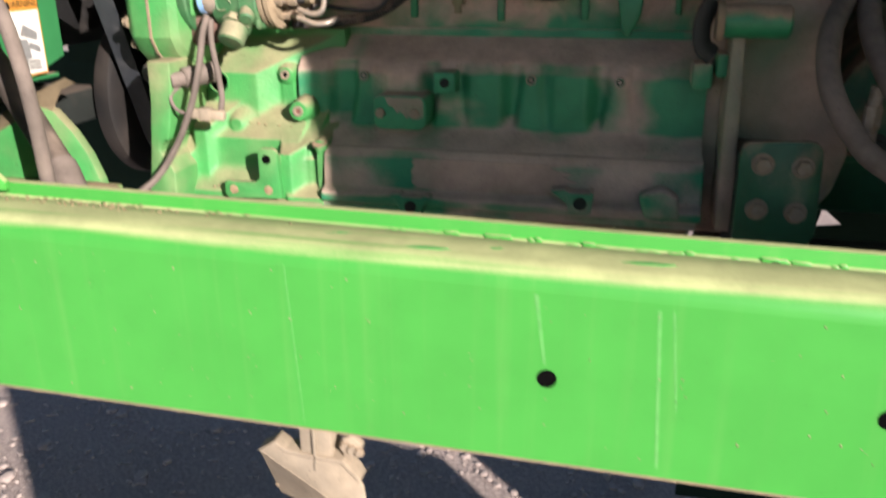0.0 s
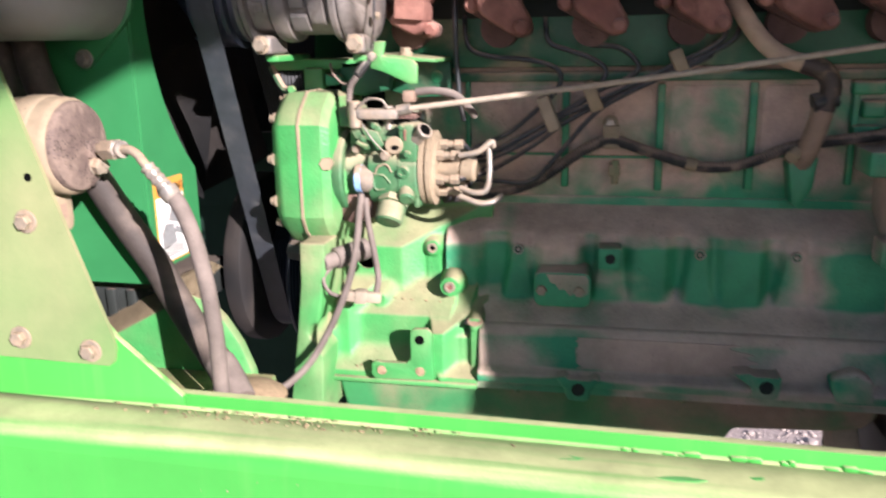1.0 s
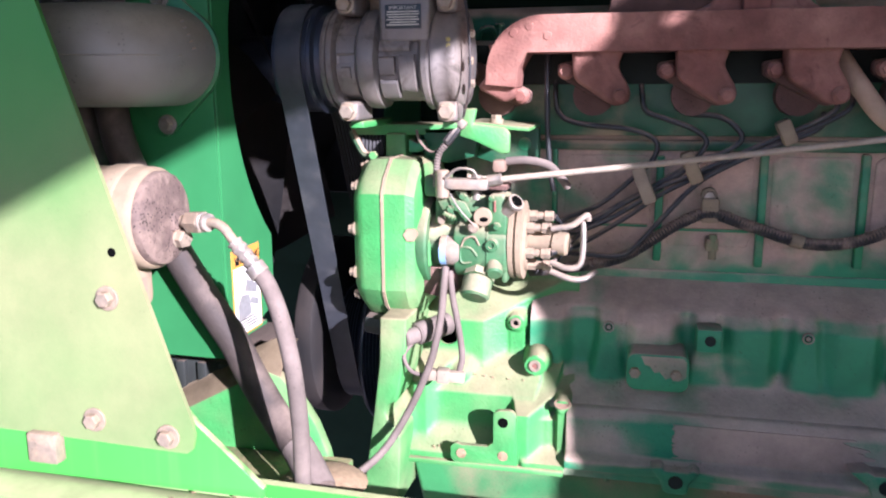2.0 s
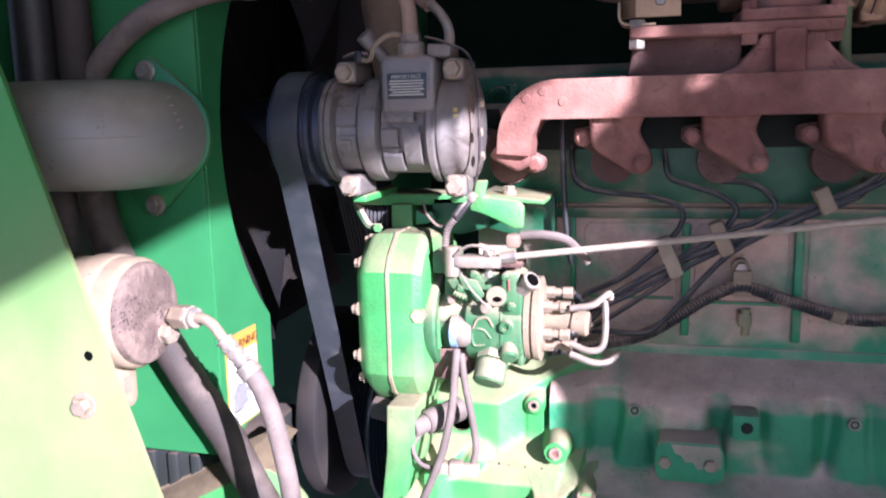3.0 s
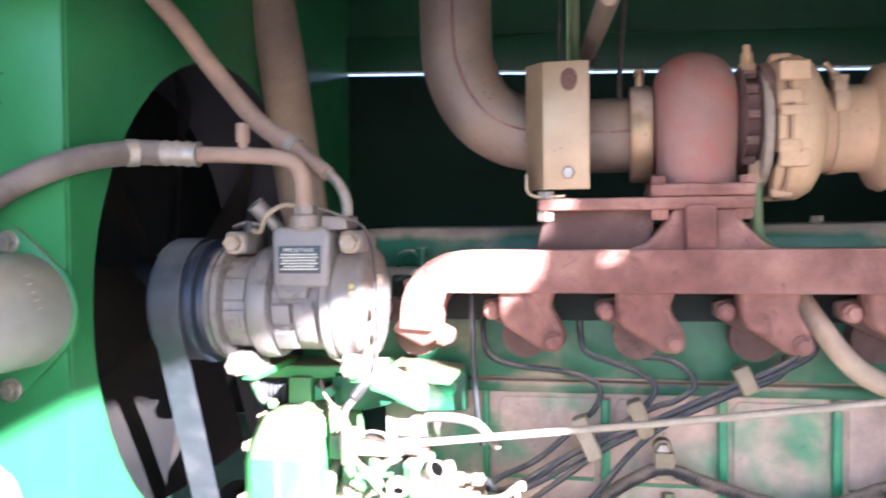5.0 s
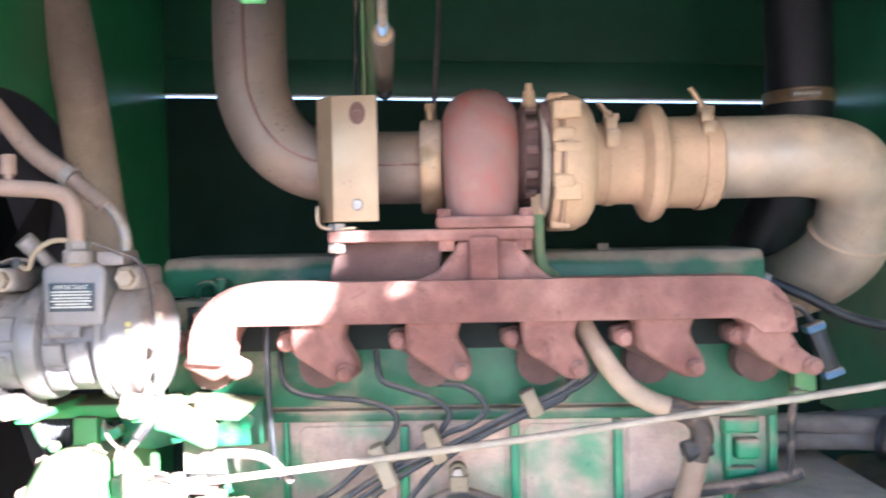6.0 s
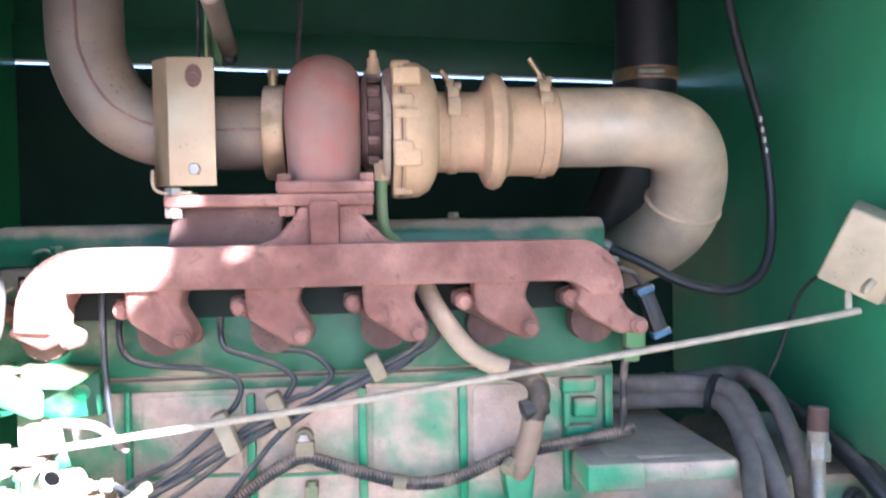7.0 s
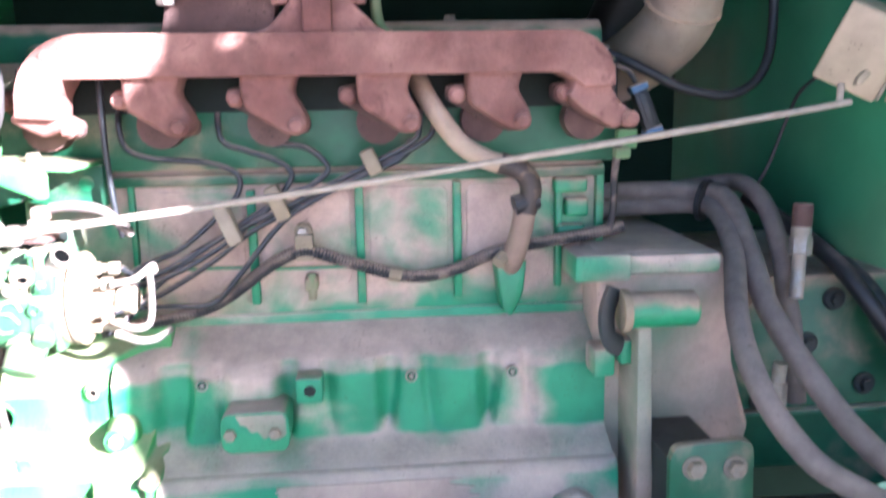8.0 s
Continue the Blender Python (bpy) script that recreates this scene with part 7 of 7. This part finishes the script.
def build_right_end():
    th = thing("flywheel_housing", (0.37, 1.35, 1.5), "green flywheel housing with dusty ledges and starter", "engine housing")
    bm = B()
    prism(bm, [(0.262, 1.46), (0.262, 1.80), (0.255, 1.868), (0.43, 1.862), (0.455, 1.84), (0.46, 1.70), (0.49, 1.60), (0.475, 1.54), (0.448, 1.50), (0.44, 1.46)], "y", 1.305, 1.75, 0.010, 3)
    part("housing", bm, M_PINK, th)
    bm = B()
    prism(bm, [(0.297, 1.49), (0.325, 1.49), (0.318, 1.60), (0.312, 1.78), (0.292, 1.785), (0.294, 1.62)], "y", 1.225, 1.32, 0.006)
    part("flange_edge", bm, M_PINK, th, "pale dust-caked flange edge")
    bm = B()
    box(bm, (0.222, 1.278, 1.828), (0.30, 1.36, 1.866), 0.006)
    part("front_lug", bm, M_BLOCK, th)
    bm = B()
    box(bm, (0.285, 1.288, 1.833), (0.430, 1.40, 1.862), 0.008)
    part("top_ledge", bm, M_BLOCK, th)
    bm = B()
    cyl(bm, (0.275, 1.225, 1.803), (0.368, 1.225, 1.803), 0.0235, 24, 0.004)
    part("pin_sleeve", bm, M_RIB, th, "green horizontal sleeve")
    part("pin_nut", lathe(B(), (0.268, 1.225, 1.803), (1, 0, 0), [(0, 0.012), (0, 0.027), (0.006, 0.028), (0.010, 0.027), (0.010, 0.0)], 24), M_CANBAND, th)
    part("lifting_eye", tube(B(), [(0.262, 1.235, 1.83), (0.250, 1.225, 1.80), (0.252, 1.22, 1.77), (0.268, 1.225, 1.755)], 0.008, 10, flat=2.0), M_DARK, th)
    bm = B()
    box(bm, (0.245, 1.26, 1.70), (0.275, 1.31, 1.74), 0.006)
    box(bm, (0.278, 1.25, 1.72), (0.295, 1.31, 1.755), 0.004)
    part("stop_block", bm, M_BLOCK, th)
    # mount plate with four bolts
    mp = thing("engine_mount", (0.37, 1.15, 1.5), "green engine mount plate with four dusty bolts", "engine mount")
    bm = B()
    o = [(0.316, 1.40), (0.312, 1.63)] + arc(0.328, 1.634, 0.014, 180, 90, 4) + arc(0.402, 1.634, 0.018, 90, 0, 4) + [(0.424, 1.52), (0.40, 1.47), (0.40, 1.40)]
    prism(bm, o, "y", 1.148, 1.162, 0.002)
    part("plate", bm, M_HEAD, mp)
    bm = B()
    box(bm, (0.318, 1.160, 1.42), (0.40, 1.32, 1.62), 0.004)
    part("mount_body", bm, M_DARK, mp)
    for x, z in ((0.343, 1.618), (0.396, 1.616), (0.342, 1.553), (0.394, 1.551)):
        bolt(mp, (x, 1.148, z), (0, -1, 0), 0.0115, 0.010, 0.0155, M_BOLT)
    bm = B()
    box(bm, (0.28, 1.05, 1.36), (1.0, 1.40, 1.435), 0.006)
    solo("mount_crossmember", bm, M_DARK, (0.6, 1.2, 1.36), "dark steel crossmember under the engine mount", "frame member")
    bm = B()
    prism(bm, [(0.215, 1.36), (0.262, 1.36), (0.245, 1.43), (0.238, 1.462), (0.205, 1.462), (0.205, 1.42)], "y", 1.26, 1.32, 0.004)
    solo("pan_bracket", bm, M_SHOE, (0.27, 1.25, 1.36), "tan dusty bracket by the oil pan end", "bracket")
    # gear housing behind the hoses
    gh = thing("gear_housing", (0.6, 1.45, 1.45), "green pump drive gear housing with bolts", "gear housing")
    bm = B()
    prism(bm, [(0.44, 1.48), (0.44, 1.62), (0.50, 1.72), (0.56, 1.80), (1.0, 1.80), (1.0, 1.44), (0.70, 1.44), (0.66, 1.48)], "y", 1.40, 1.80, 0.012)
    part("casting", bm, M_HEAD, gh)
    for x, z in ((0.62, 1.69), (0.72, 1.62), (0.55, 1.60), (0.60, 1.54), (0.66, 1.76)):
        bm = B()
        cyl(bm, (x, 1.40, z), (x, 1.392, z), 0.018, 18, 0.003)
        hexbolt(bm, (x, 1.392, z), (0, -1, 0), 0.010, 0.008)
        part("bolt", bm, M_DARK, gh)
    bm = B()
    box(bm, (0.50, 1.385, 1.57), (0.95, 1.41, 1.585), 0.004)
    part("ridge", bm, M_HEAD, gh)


def build_right_hoses():
    g = "hydraulic hoses"
    runs = (
        ([(0.28, 1.55, 1.885), (0.40, 1.50, 1.899), (0.462, 1.47, 1.903), (0.476, 1.42, 1.898), (0.463, 1.33, 1.858), (0.415, 1.20, 1.788), (0.409, 1.12, 1.729), (0.437, 1.08, 1.675), (0.476, 1.05, 1.641), (0.60, 1.04, 1.58), (0.80, 1.05, 1.52)], 0.0150, "thick black hydraulic hose drooping past the mount"),
        ([(0.28, 1.55, 1.915), (0.40, 1.50, 1.922), (0.471, 1.47, 1.922), (0.492, 1.42, 1.914), (0.485, 1.33, 1.857), (0.474, 1.24, 1.795), (0.496, 1.16, 1.724), (0.541, 1.10, 1.655), (0.64, 1.07, 1.58), (0.80, 1.10, 1.52)], 0.0158, "thick black hydraulic hose bending over the housing"),
        ([(0.40, 1.60, 1.90), (0.48, 1.54, 1.922), (0.529, 1.50, 1.933), (0.536, 1.45, 1.932), (0.541, 1.40, 1.910), (0.533, 1.33, 1.856), (0.531, 1.30, 1.793), (0.537, 1.29, 1.747), (0.55, 1.29, 1.64)], 0.0138, "thinner black hydraulic hose"))
    for pts, r, text in runs:
        h = thing("hydraulic_hose", pts[0], text, "hose", g)
        part("rubber", tube(B(), pts, r, 18), M_HOSET, h)
        d = (Vector(pts[1]) - Vector(pts[0])).normalized()
        part("crimp_sleeve", lathe(B(), pts[0], d, [(0, r), (0, r * 1.2), (0.05, r * 1.2), (0.052, r)], 18), M_STEEL, h, "crimped steel sleeve")
    for pts in ([(0.59, 1.56, 1.90), (0.645, 1.40, 1.83), (0.69, 1.33, 1.75), (0.78, 1.32, 1.62)], [(0.62, 1.56, 1.88), (0.69, 1.40, 1.80), (0.74, 1.34, 1.71), (0.84, 1.34, 1.59)]):
        hose("hydraulic_hose", pts, 0.014, M_BLACK, "black hose passing under the bay side", group=g, n=16)
    bm = B()
    lathe(bm, (0.470, 1.462, 1.911), (0.6, -0.6, -0.1), [(0, 0.030), (0, 0.033), (0.008, 0.033), (0.008, 0.030)], 24)
    solo("hose_tie", bm, M_BLACK, (0.47, 1.46, 1.91), "black tie round the hydraulic hoses", "cable tie")
    th = thing("hydraulic_fitting", (0.53, 1.28, 1.8), "dusty steel hydraulic fitting on a pipe", "fitting", "hydraulic fittings")
    bm = B()
    cyl(bm, (0.535, 1.280, 1.856), (0.538, 1.285, 1.880), 0.0155, 6, 0.001)
    cyl(bm, (0.538, 1.285, 1.878), (0.539, 1.287, 1.894), 0.0135, 16, 0.001)
    part("nut", bm, M_STEEL, th)
    bm = B()
    cyl(bm, (0.539, 1.287, 1.893), (0.541, 1.289, 1.926), 0.0135, 12, 0.002)
    part("cap", bm, M_RUSTD, th, "brown cap")
    bm = B()
    cyl(bm, (0.524, 1.262, 1.80), (0.535, 1.280, 1.858), 0.0095, 14)
    part("pipe", bm, M_STEEL, th)
    th = thing("hydraulic_fitting", (0.50, 1.24, 1.66), "bright zinc hydraulic fitting", "fitting", "hydraulic fittings")
    bm = B()
    cyl(bm, (0.497, 1.245, 1.655), (0.497, 1.245, 1.688), 0.0125, 6, 0.001)
    cyl(bm, (0.497, 1.245, 1.688), (0.499, 1.245, 1.715), 0.0095, 14)
    cyl(bm, (0.497, 1.247, 1.630), (0.497, 1.245, 1.657), 0.010, 14)
    part("nut", bm, M_STEEL, th)


def build_actuator():
    th = thing("throttle_actuator", (0.6, 1.3, 2.08), "cream-coloured electric throttle actuator box on the bay side", "actuator")
    ev, eu = Vector((0.077, -0.050, -0.045)).normalized(), Vector((-0.024, 0.0566, -0.104)).normalized()
    eu = (eu - ev * eu.dot(ev)).normalized()
    en = ev.cross(eu)
    m = Matrix.Translation((0.598, 1.27, 2.124)) @ Matrix((ev, en, -eu)).transposed().to_4x4()
    bm = B()
    box(bm, (-0.044, 0.0, -0.055), (0.042, 0.052, 0.055), 0.005, 3, m=m)
    case = part("case", bm, M_BOXM, th)
    bm = B()
    box(bm, (0.0415, 0.004, -0.051), (0.047, 0.050, 0.051), 0.002, m=m)
    part("end_cap", bm, M_STEEL, th, "bright metal end cap")
    bm = B()
    cyl(bm, m @ Vector((0.05, 0.03, 0.02)), m @ Vector((0.085, 0.03, 0.02)), 0.020, 24, 0.004)
    part("motor", bm, M_STEEL, th, "round metal motor end")
    bm = B()
    box(bm, (0.052, 0.012, -0.050), (0.066, 0.048, -0.012), 0.003, m=m)
    part("gear_cover", bm, M_BOXM, th)
    bm = B()
    prism(bm, [(0.553, 2.083), (0.560, 2.082), (0.573, 2.097), (0.566, 2.102), (0.556, 2.093)], "y", 1.207, 1.217, 0.002)
    part("arm", bm, M_BOXM, th, "short cream lever arm")
    bm = B()
    box(bm, (0.628, 1.31, 2.09), (0.66, 1.38, 2.18), 0.003)
    part("mount_plate", bm, M_RIGHT, th)
    hose("actuator_cable", [(0.612, 1.33, 2.12), (0.590, 1.40, 2.08), (0.582, 1.43, 2.03), (0.566, 1.44, 1.97), (0.545, 1.45, 1.92)], 0.0028, M_BLACK, "thin black actuator cable", "cable", 8)
    th = thing("breather_hose", (0.4, 1.45, 2.1), "thin black printed hose looping down the bay side", "hose")
    part("rubber", tube(B(), [(0.312, 1.47, 2.140), (0.357, 1.45, 2.117), (0.425, 1.44, 2.083), (0.50, 1.44, 2.073), (0.553, 1.45, 2.11), (0.573, 1.47, 2.20), (0.563, 1.48, 2.32), (0.535, 1.50, 2.46), (0.51, 1.50, 2.60), (0.50, 1.50, 2.82)], 0.0075, 14), M_BLACK, th)
    bm = B()
    cyl(bm, (0.300, 1.475, 2.145), (0.316, 1.47, 2.139), 0.010, 8)
    part("fitting", bm, M_STEEL, th)
    for i, z in enumerate((2.28, 2.296, 2.312, 2.328)):
        bm = B()
        box(bm, (0.563 - 0.003 * i, 1.4665, z), (0.567 - 0.003 * i, 1.4715, z + 0.008))
        part("print_bar", bm, M_GOLD, th)


def build_top_details():
    th = thing("gas_strut", (-0.21, 1.12, 2.41), "grey gas strut with a bright steel rod", "gas strut")
    foot, seal = Vector((-0.2335, 1.400, 2.4211)), Vector((-0.209, 1.117, 2.419))
    d = (seal - foot).normalized()
    ln = (seal - foot).length
    part("cylinder", lathe(B(), foot, d, [(0.0, 0.004), (0.0, 0.0095), (0.004, 0.0118), (ln - 0.012, 0.0118), (ln - 0.010, 0.0122), (ln - 0.002, 0.0122), (ln, 0.0105), (ln, 0.006)], 24), M_EXH, th)
    part("seal", lathe(B(), foot, d, [(ln - 0.001, 0.0065), (ln - 0.001, 0.0100), (ln + 0.0012, 0.0095), (ln + 0.0012, 0.0055)], 20), M_BRASS, th, "brown dusty end seal")
    part("rod", lathe(B(), foot, d, [(ln - 0.01, 0.0046), (ln + 0.165, 0.0046)], 16), M_STEEL, th, "bright steel rod")
    # no real collar: a blue sleeve paints the reflection on the rod
    part("collar", lathe(B(), foot, d, [(ln + 0.010, 0.0046), (ln + 0.010, 0.0052), (ln + 0.040, 0.0052), (ln + 0.040, 0.0046)], 16), M_BLUE, th, "pale blue reflection painted as a sleeve on the rod")
    tip = foot + d * (ln + 0.165)
    bm = B()
    bmesh.ops.create_uvsphere(bm, u_segments=14, v_segments=8, radius=0.009, matrix=Matrix.Translation(tip))
    cyl(bm, tip, tip + Vector((0, 0, 0.035)), 0.004, 10)
    part("ball_joint", bm, M_DARK, th)
    bm = B()
    bmesh.ops.create_uvsphere(bm, u_segments=14, v_segments=8, radius=0.010, matrix=Matrix.Translation(foot + Vector((0, 0.004, -0.010))))
    part("ball_joint", bm, M_BLACK, th)
    hose("hood_cable", [(-0.167, 1.9, 2.82), (-0.167, 1.9, 2.653), (-0.178, 1.9, 2.50), (-0.18, 1.92, 2.40)], 0.005, M_HOSET, "thin dusty hanging cable", "cable", 8)
    bm = B()
    prism(bm, [(-0.262, 2.42), (-0.246, 2.40), (-0.246, 2.82), (-0.262, 2.82)], "y", 1.415, 1.423, 0.002)
    box(bm, (-0.262, 1.38, 2.40), (-0.258, 1.415, 2.82), 0.001)
    solo("hood_stay", bm, M_EDGE, (-0.24, 1.40, 2.40), "thin green dusty hood stay bar", "stay bar")
    hose("release_cable", [(-0.268, 1.40, 2.82), (-0.270, 1.40, 2.60), (-0.272, 1.39, 2.44), (-0.272, 1.39, 2.385)], 0.0022, M_WIRE, "thin dark release cable beside the stay", "cable", 8)
    for pts in ([(-0.335, 0.98, 2.432), (-0.318, 0.98, 2.412), (-0.298, 0.98, 2.412), (-0.293, 0.98, 2.432)],):
        bm = B()
        prism(bm, [(p[0], p[2]) for p in pts] + [(-0.29, 2.82), (-0.34, 2.82)], "y", 0.976, 0.982, 0.001)
        solo("hood_latch", bm, M_CASE, (-0.31, 0.98, 2.42), "green hood latch tongue", "latch")


def build_label():
    th = thing("warning_label", (-0.786, 1.13, 1.72), "white warning label with an orange border", "label")
    y0, y1, z0, z1 = 1.085, 1.168, 1.712, 1.838
    bm = B()
    box(bm, (-0.7878, y0, z0), (-0.7868, y1, z1))
    part("border", bm, M_ORANGE, th)
    bm = B()
    box(bm, (-0.7868, y0 + 0.0032, z0 + 0.0032), (-0.7860, y1 - 0.0032, z1 - 0.026))
    part("field", bm, M_LABELW, th)
    txt = bpy.data.curves.new("warning_text", "FONT")
    txt.body, txt.size, txt.extrude = "WARNING", 0.016, 0.0003
    txt.align_x = "CENTER"
    ob = new("heading", txt)
    ob.data.materials.append(M_INK)
    ob.matrix_world = Matrix(((0, 0, 1, -0.7862 + 0.786), (1, 0, 0, (y0 + y1) / 2 + 0.004 - 1.13), (0, 1, 0, z1 - 0.0205 - 1.72), (0, 0, 0, 1)))
    ob.parent = th
    bm = B()
    prism(bm, [(y0 + 0.008, z1 - 0.022), (y0 + 0.020, z1 - 0.022), (y0 + 0.014, z1 - 0.010)], "x", -0.7868, -0.7862)
    part("alert_triangle", bm, M_INK, th)
    for poly in ([(y0 + 0.010, 1.735), (y0 + 0.05, 1.738), (y0 + 0.045, 1.768), (y0 + 0.022, 1.772), (y0 + 0.010, 1.760)], [(y0 + 0.03, 1.775), (y0 + 0.068, 1.765), (y0 + 0.07, 1.778), (y0 + 0.04, 1.792)], [(y0 + 0.045, 1.755), (y0 + 0.072, 1.745), (y0 + 0.072, 1.755), (y0 + 0.05, 1.764)]):
        bm = B()
        prism(bm, poly, "x", -0.7862, -0.7856)
        part("pictogram", bm, M_SKETCH, th, "grey hazard pictogram shape")
    for k in range(4):
        bm = B()
        box(bm, (-0.7862, y0 + 0.012, 1.721 + k * 0.0042), (-0.7857, y1 - 0.012 - 0.004 * (k % 2), 1.7232 + k * 0.0042))
        part("print_bar", bm, M_INK, th)
    # pen marks on the housing
    for body, x, z, rot in (("4 lbs.", -0.905, 2.336, 27), ("134A", -0.905, 2.294, 38)):
        cu = bpy.data.curves.new("pen_text", "FONT")
        cu.body, cu.size, cu.extrude, cu.shear = body, 0.024, 0.0002, 0.15
        t = new("handwriting", cu)
        t.data.materials.append(M_INK)
        t.matrix_world = Matrix.Translation((x, 1.0652, z)) @ pose(0, 0, 0, 0, -rot, 0) @ pose(0, 0, 0, 90, 0, 0)
        tagged(t, "black felt-pen handwriting on the green housing", "handwriting")


def build_under():
    th = thing("work_lamp_bracket", (-0.21, 0.86, 1.2), "dusty bent steel guard hanging under the beam", "bracket")
    bm = B()
    box(bm, (-0.236, 0.835, 1.250), (-0.192, 0.875, 1.345), 0.003)
    part("hanger", bm, M_SHOE, th)
    bm = B()
    box(bm, (-0.216, 0.830, 1.250), (-0.212, 0.836, 1.345), 0.001)
    part("hanger_rib", bm, M_SHOE, th)
    bm = B()
    o = [(-0.293, 1.270), (-0.270, 1.286), (-0.255, 1.276), (-0.227, 1.272), (-0.176, 1.270), (-0.160, 1.254), (-0.149, 1.234), (-0.146, 1.21), (-0.150, 1.165), (-0.180, 1.195)]
    prism(bm, o, "y", 0.832, 0.838, 0.002)
    part("guard_plate", bm, M_SHOE, th)
    # lower half folded back along the slanting crease
    bm = B()
    tri = [((-0.293, 0.833, 1.269), (-0.180, 0.833, 1.194), (-0.150, 0.833, 1.164), (-0.20, 0.900, 1.13), (-0.289, 0.876, 1.172))]
    for ring in tri:
        near = [bm.verts.new(p) for p in ring]
        deep = [bm.verts.new(Vector(p) + Vector((0.003, 0.004, 0.003))) for p in ring]
        bm.faces.new(near)
        bm.faces.new(list(reversed(deep)))
        for k in range(len(ring)):
            bm.faces.new((near[k], near[k - 1], deep[k - 1], deep[k]))
    part("lower_fold", bm, M_SHOE, th)
    bm = B()
    prism(bm, [(-0.295, 1.271), (-0.270, 1.288), (-0.255, 1.278), (-0.227, 1.274), (-0.176, 1.272), (-0.160, 1.256), (-0.152, 1.242), (-0.156, 1.242), (-0.178, 1.266), (-0.227, 1.268), (-0.257, 1.272), (-0.270, 1.281), (-0.290, 1.268)], "y", 0.830, 0.858, 0.001)
    part("guard_flange", bm, M_SHOE, th, "narrow bent rim")
    bm = B()
    cyl(bm, (-0.286, 0.872, 1.190), (-0.290, 0.866, 1.192), 0.0035, 8)
    part("rivet", bm, M_BOLT, th)
    bm = B()
    prism(bm, [(-0.178, 1.300), (-0.165, 1.304), (-0.150, 1.292), (-0.158, 1.276), (-0.168, 1.262), (-0.178, 1.266)], "y", 0.840, 0.852, 0.002)
    part("ear", bm, M_SHOE, th, "small bolted ear")
    for k in range(3):
        bolt(th, (-0.178 + 0.010 * k, 0.845, 1.288 - 0.003 * k), (0.5, -1, 0), 0.007, 0.01)
    # stones on the yard, joined
    rnd = random.Random(11)
    seed = B()
    bmesh.ops.create_icosphere(seed, subdivisions=1, radius=1.0)
    seed.verts.index_update()
    ball, tris = [v.co.copy() for v in seed.verts], [[v.index for v in f.verts] for f in seed.faces]
    bm = B()
    for i in range(8000):
        x, y = rnd.uniform(-2.6, 1.6), rnd.uniform(0.9, 4.2)
        s = rnd.uniform(0.004, 0.012) * (2.0 if rnd.random() < 0.06 else 1)
        k = Vector((rnd.uniform(0.8, 1.3), rnd.uniform(0.8, 1.3), rnd.uniform(0.5, 0.8))) * s
        vs = [bm.verts.new((x + c.x * k.x, y + c.y * k.y, GROUND + s * 0.2 + c.z * k.z)) for c in ball]
        for f in tris:
            bm.faces.new([vs[j] for j in f])
    solo("gravel", bm, M_STONE, (0, 2, GROUND), "loose grey-brown stones on the dirt", "gravel", kind="stuff")


M_RUNS = dusty("dried_runs", (0.075, 0.34, 0.072), dust=0.42, up=0.2, rough=0.5, scale=30.0, bump_amt=0.05, dust_col=(0.13, 0.37, 0.11), sharp=0.4)
# soot on the head; also blackens hole discs as if shaded inside
M_SOOTHOLLOW = dusty("soot_and_hollow_black", (0.010, 0.016, 0.012), dust=0.12, rough=0.8, scale=20.0, bump_amt=0.3, dust_col=(0.06, 0.05, 0.04))
M_CHAFF = dusty("chaff_dirt", (0.20, 0.14, 0.08), dust=0.5, up=0.2, rough=0.95, scale=60.0, bump_amt=1.0, dust_col=(0.35, 0.25, 0.15))

build_setting()
build_beam()
build_side_plates()
build_radiator_box()
build_fan()
build_block()
build_front_case()
build_gear_cover()
build_injection_pump()
build_control_rod()
build_manifold()
build_turbo()
build_intake()
build_exhaust()
build_compressor()
build_belt()
build_compressor_bracket()
build_can()
build_left_hoses()
build_left_frame()
build_wiring()
build_injection_lines()
build_breather()
build_right_end()
build_right_hoses()
build_actuator()
build_top_details()
build_label()
build_under()
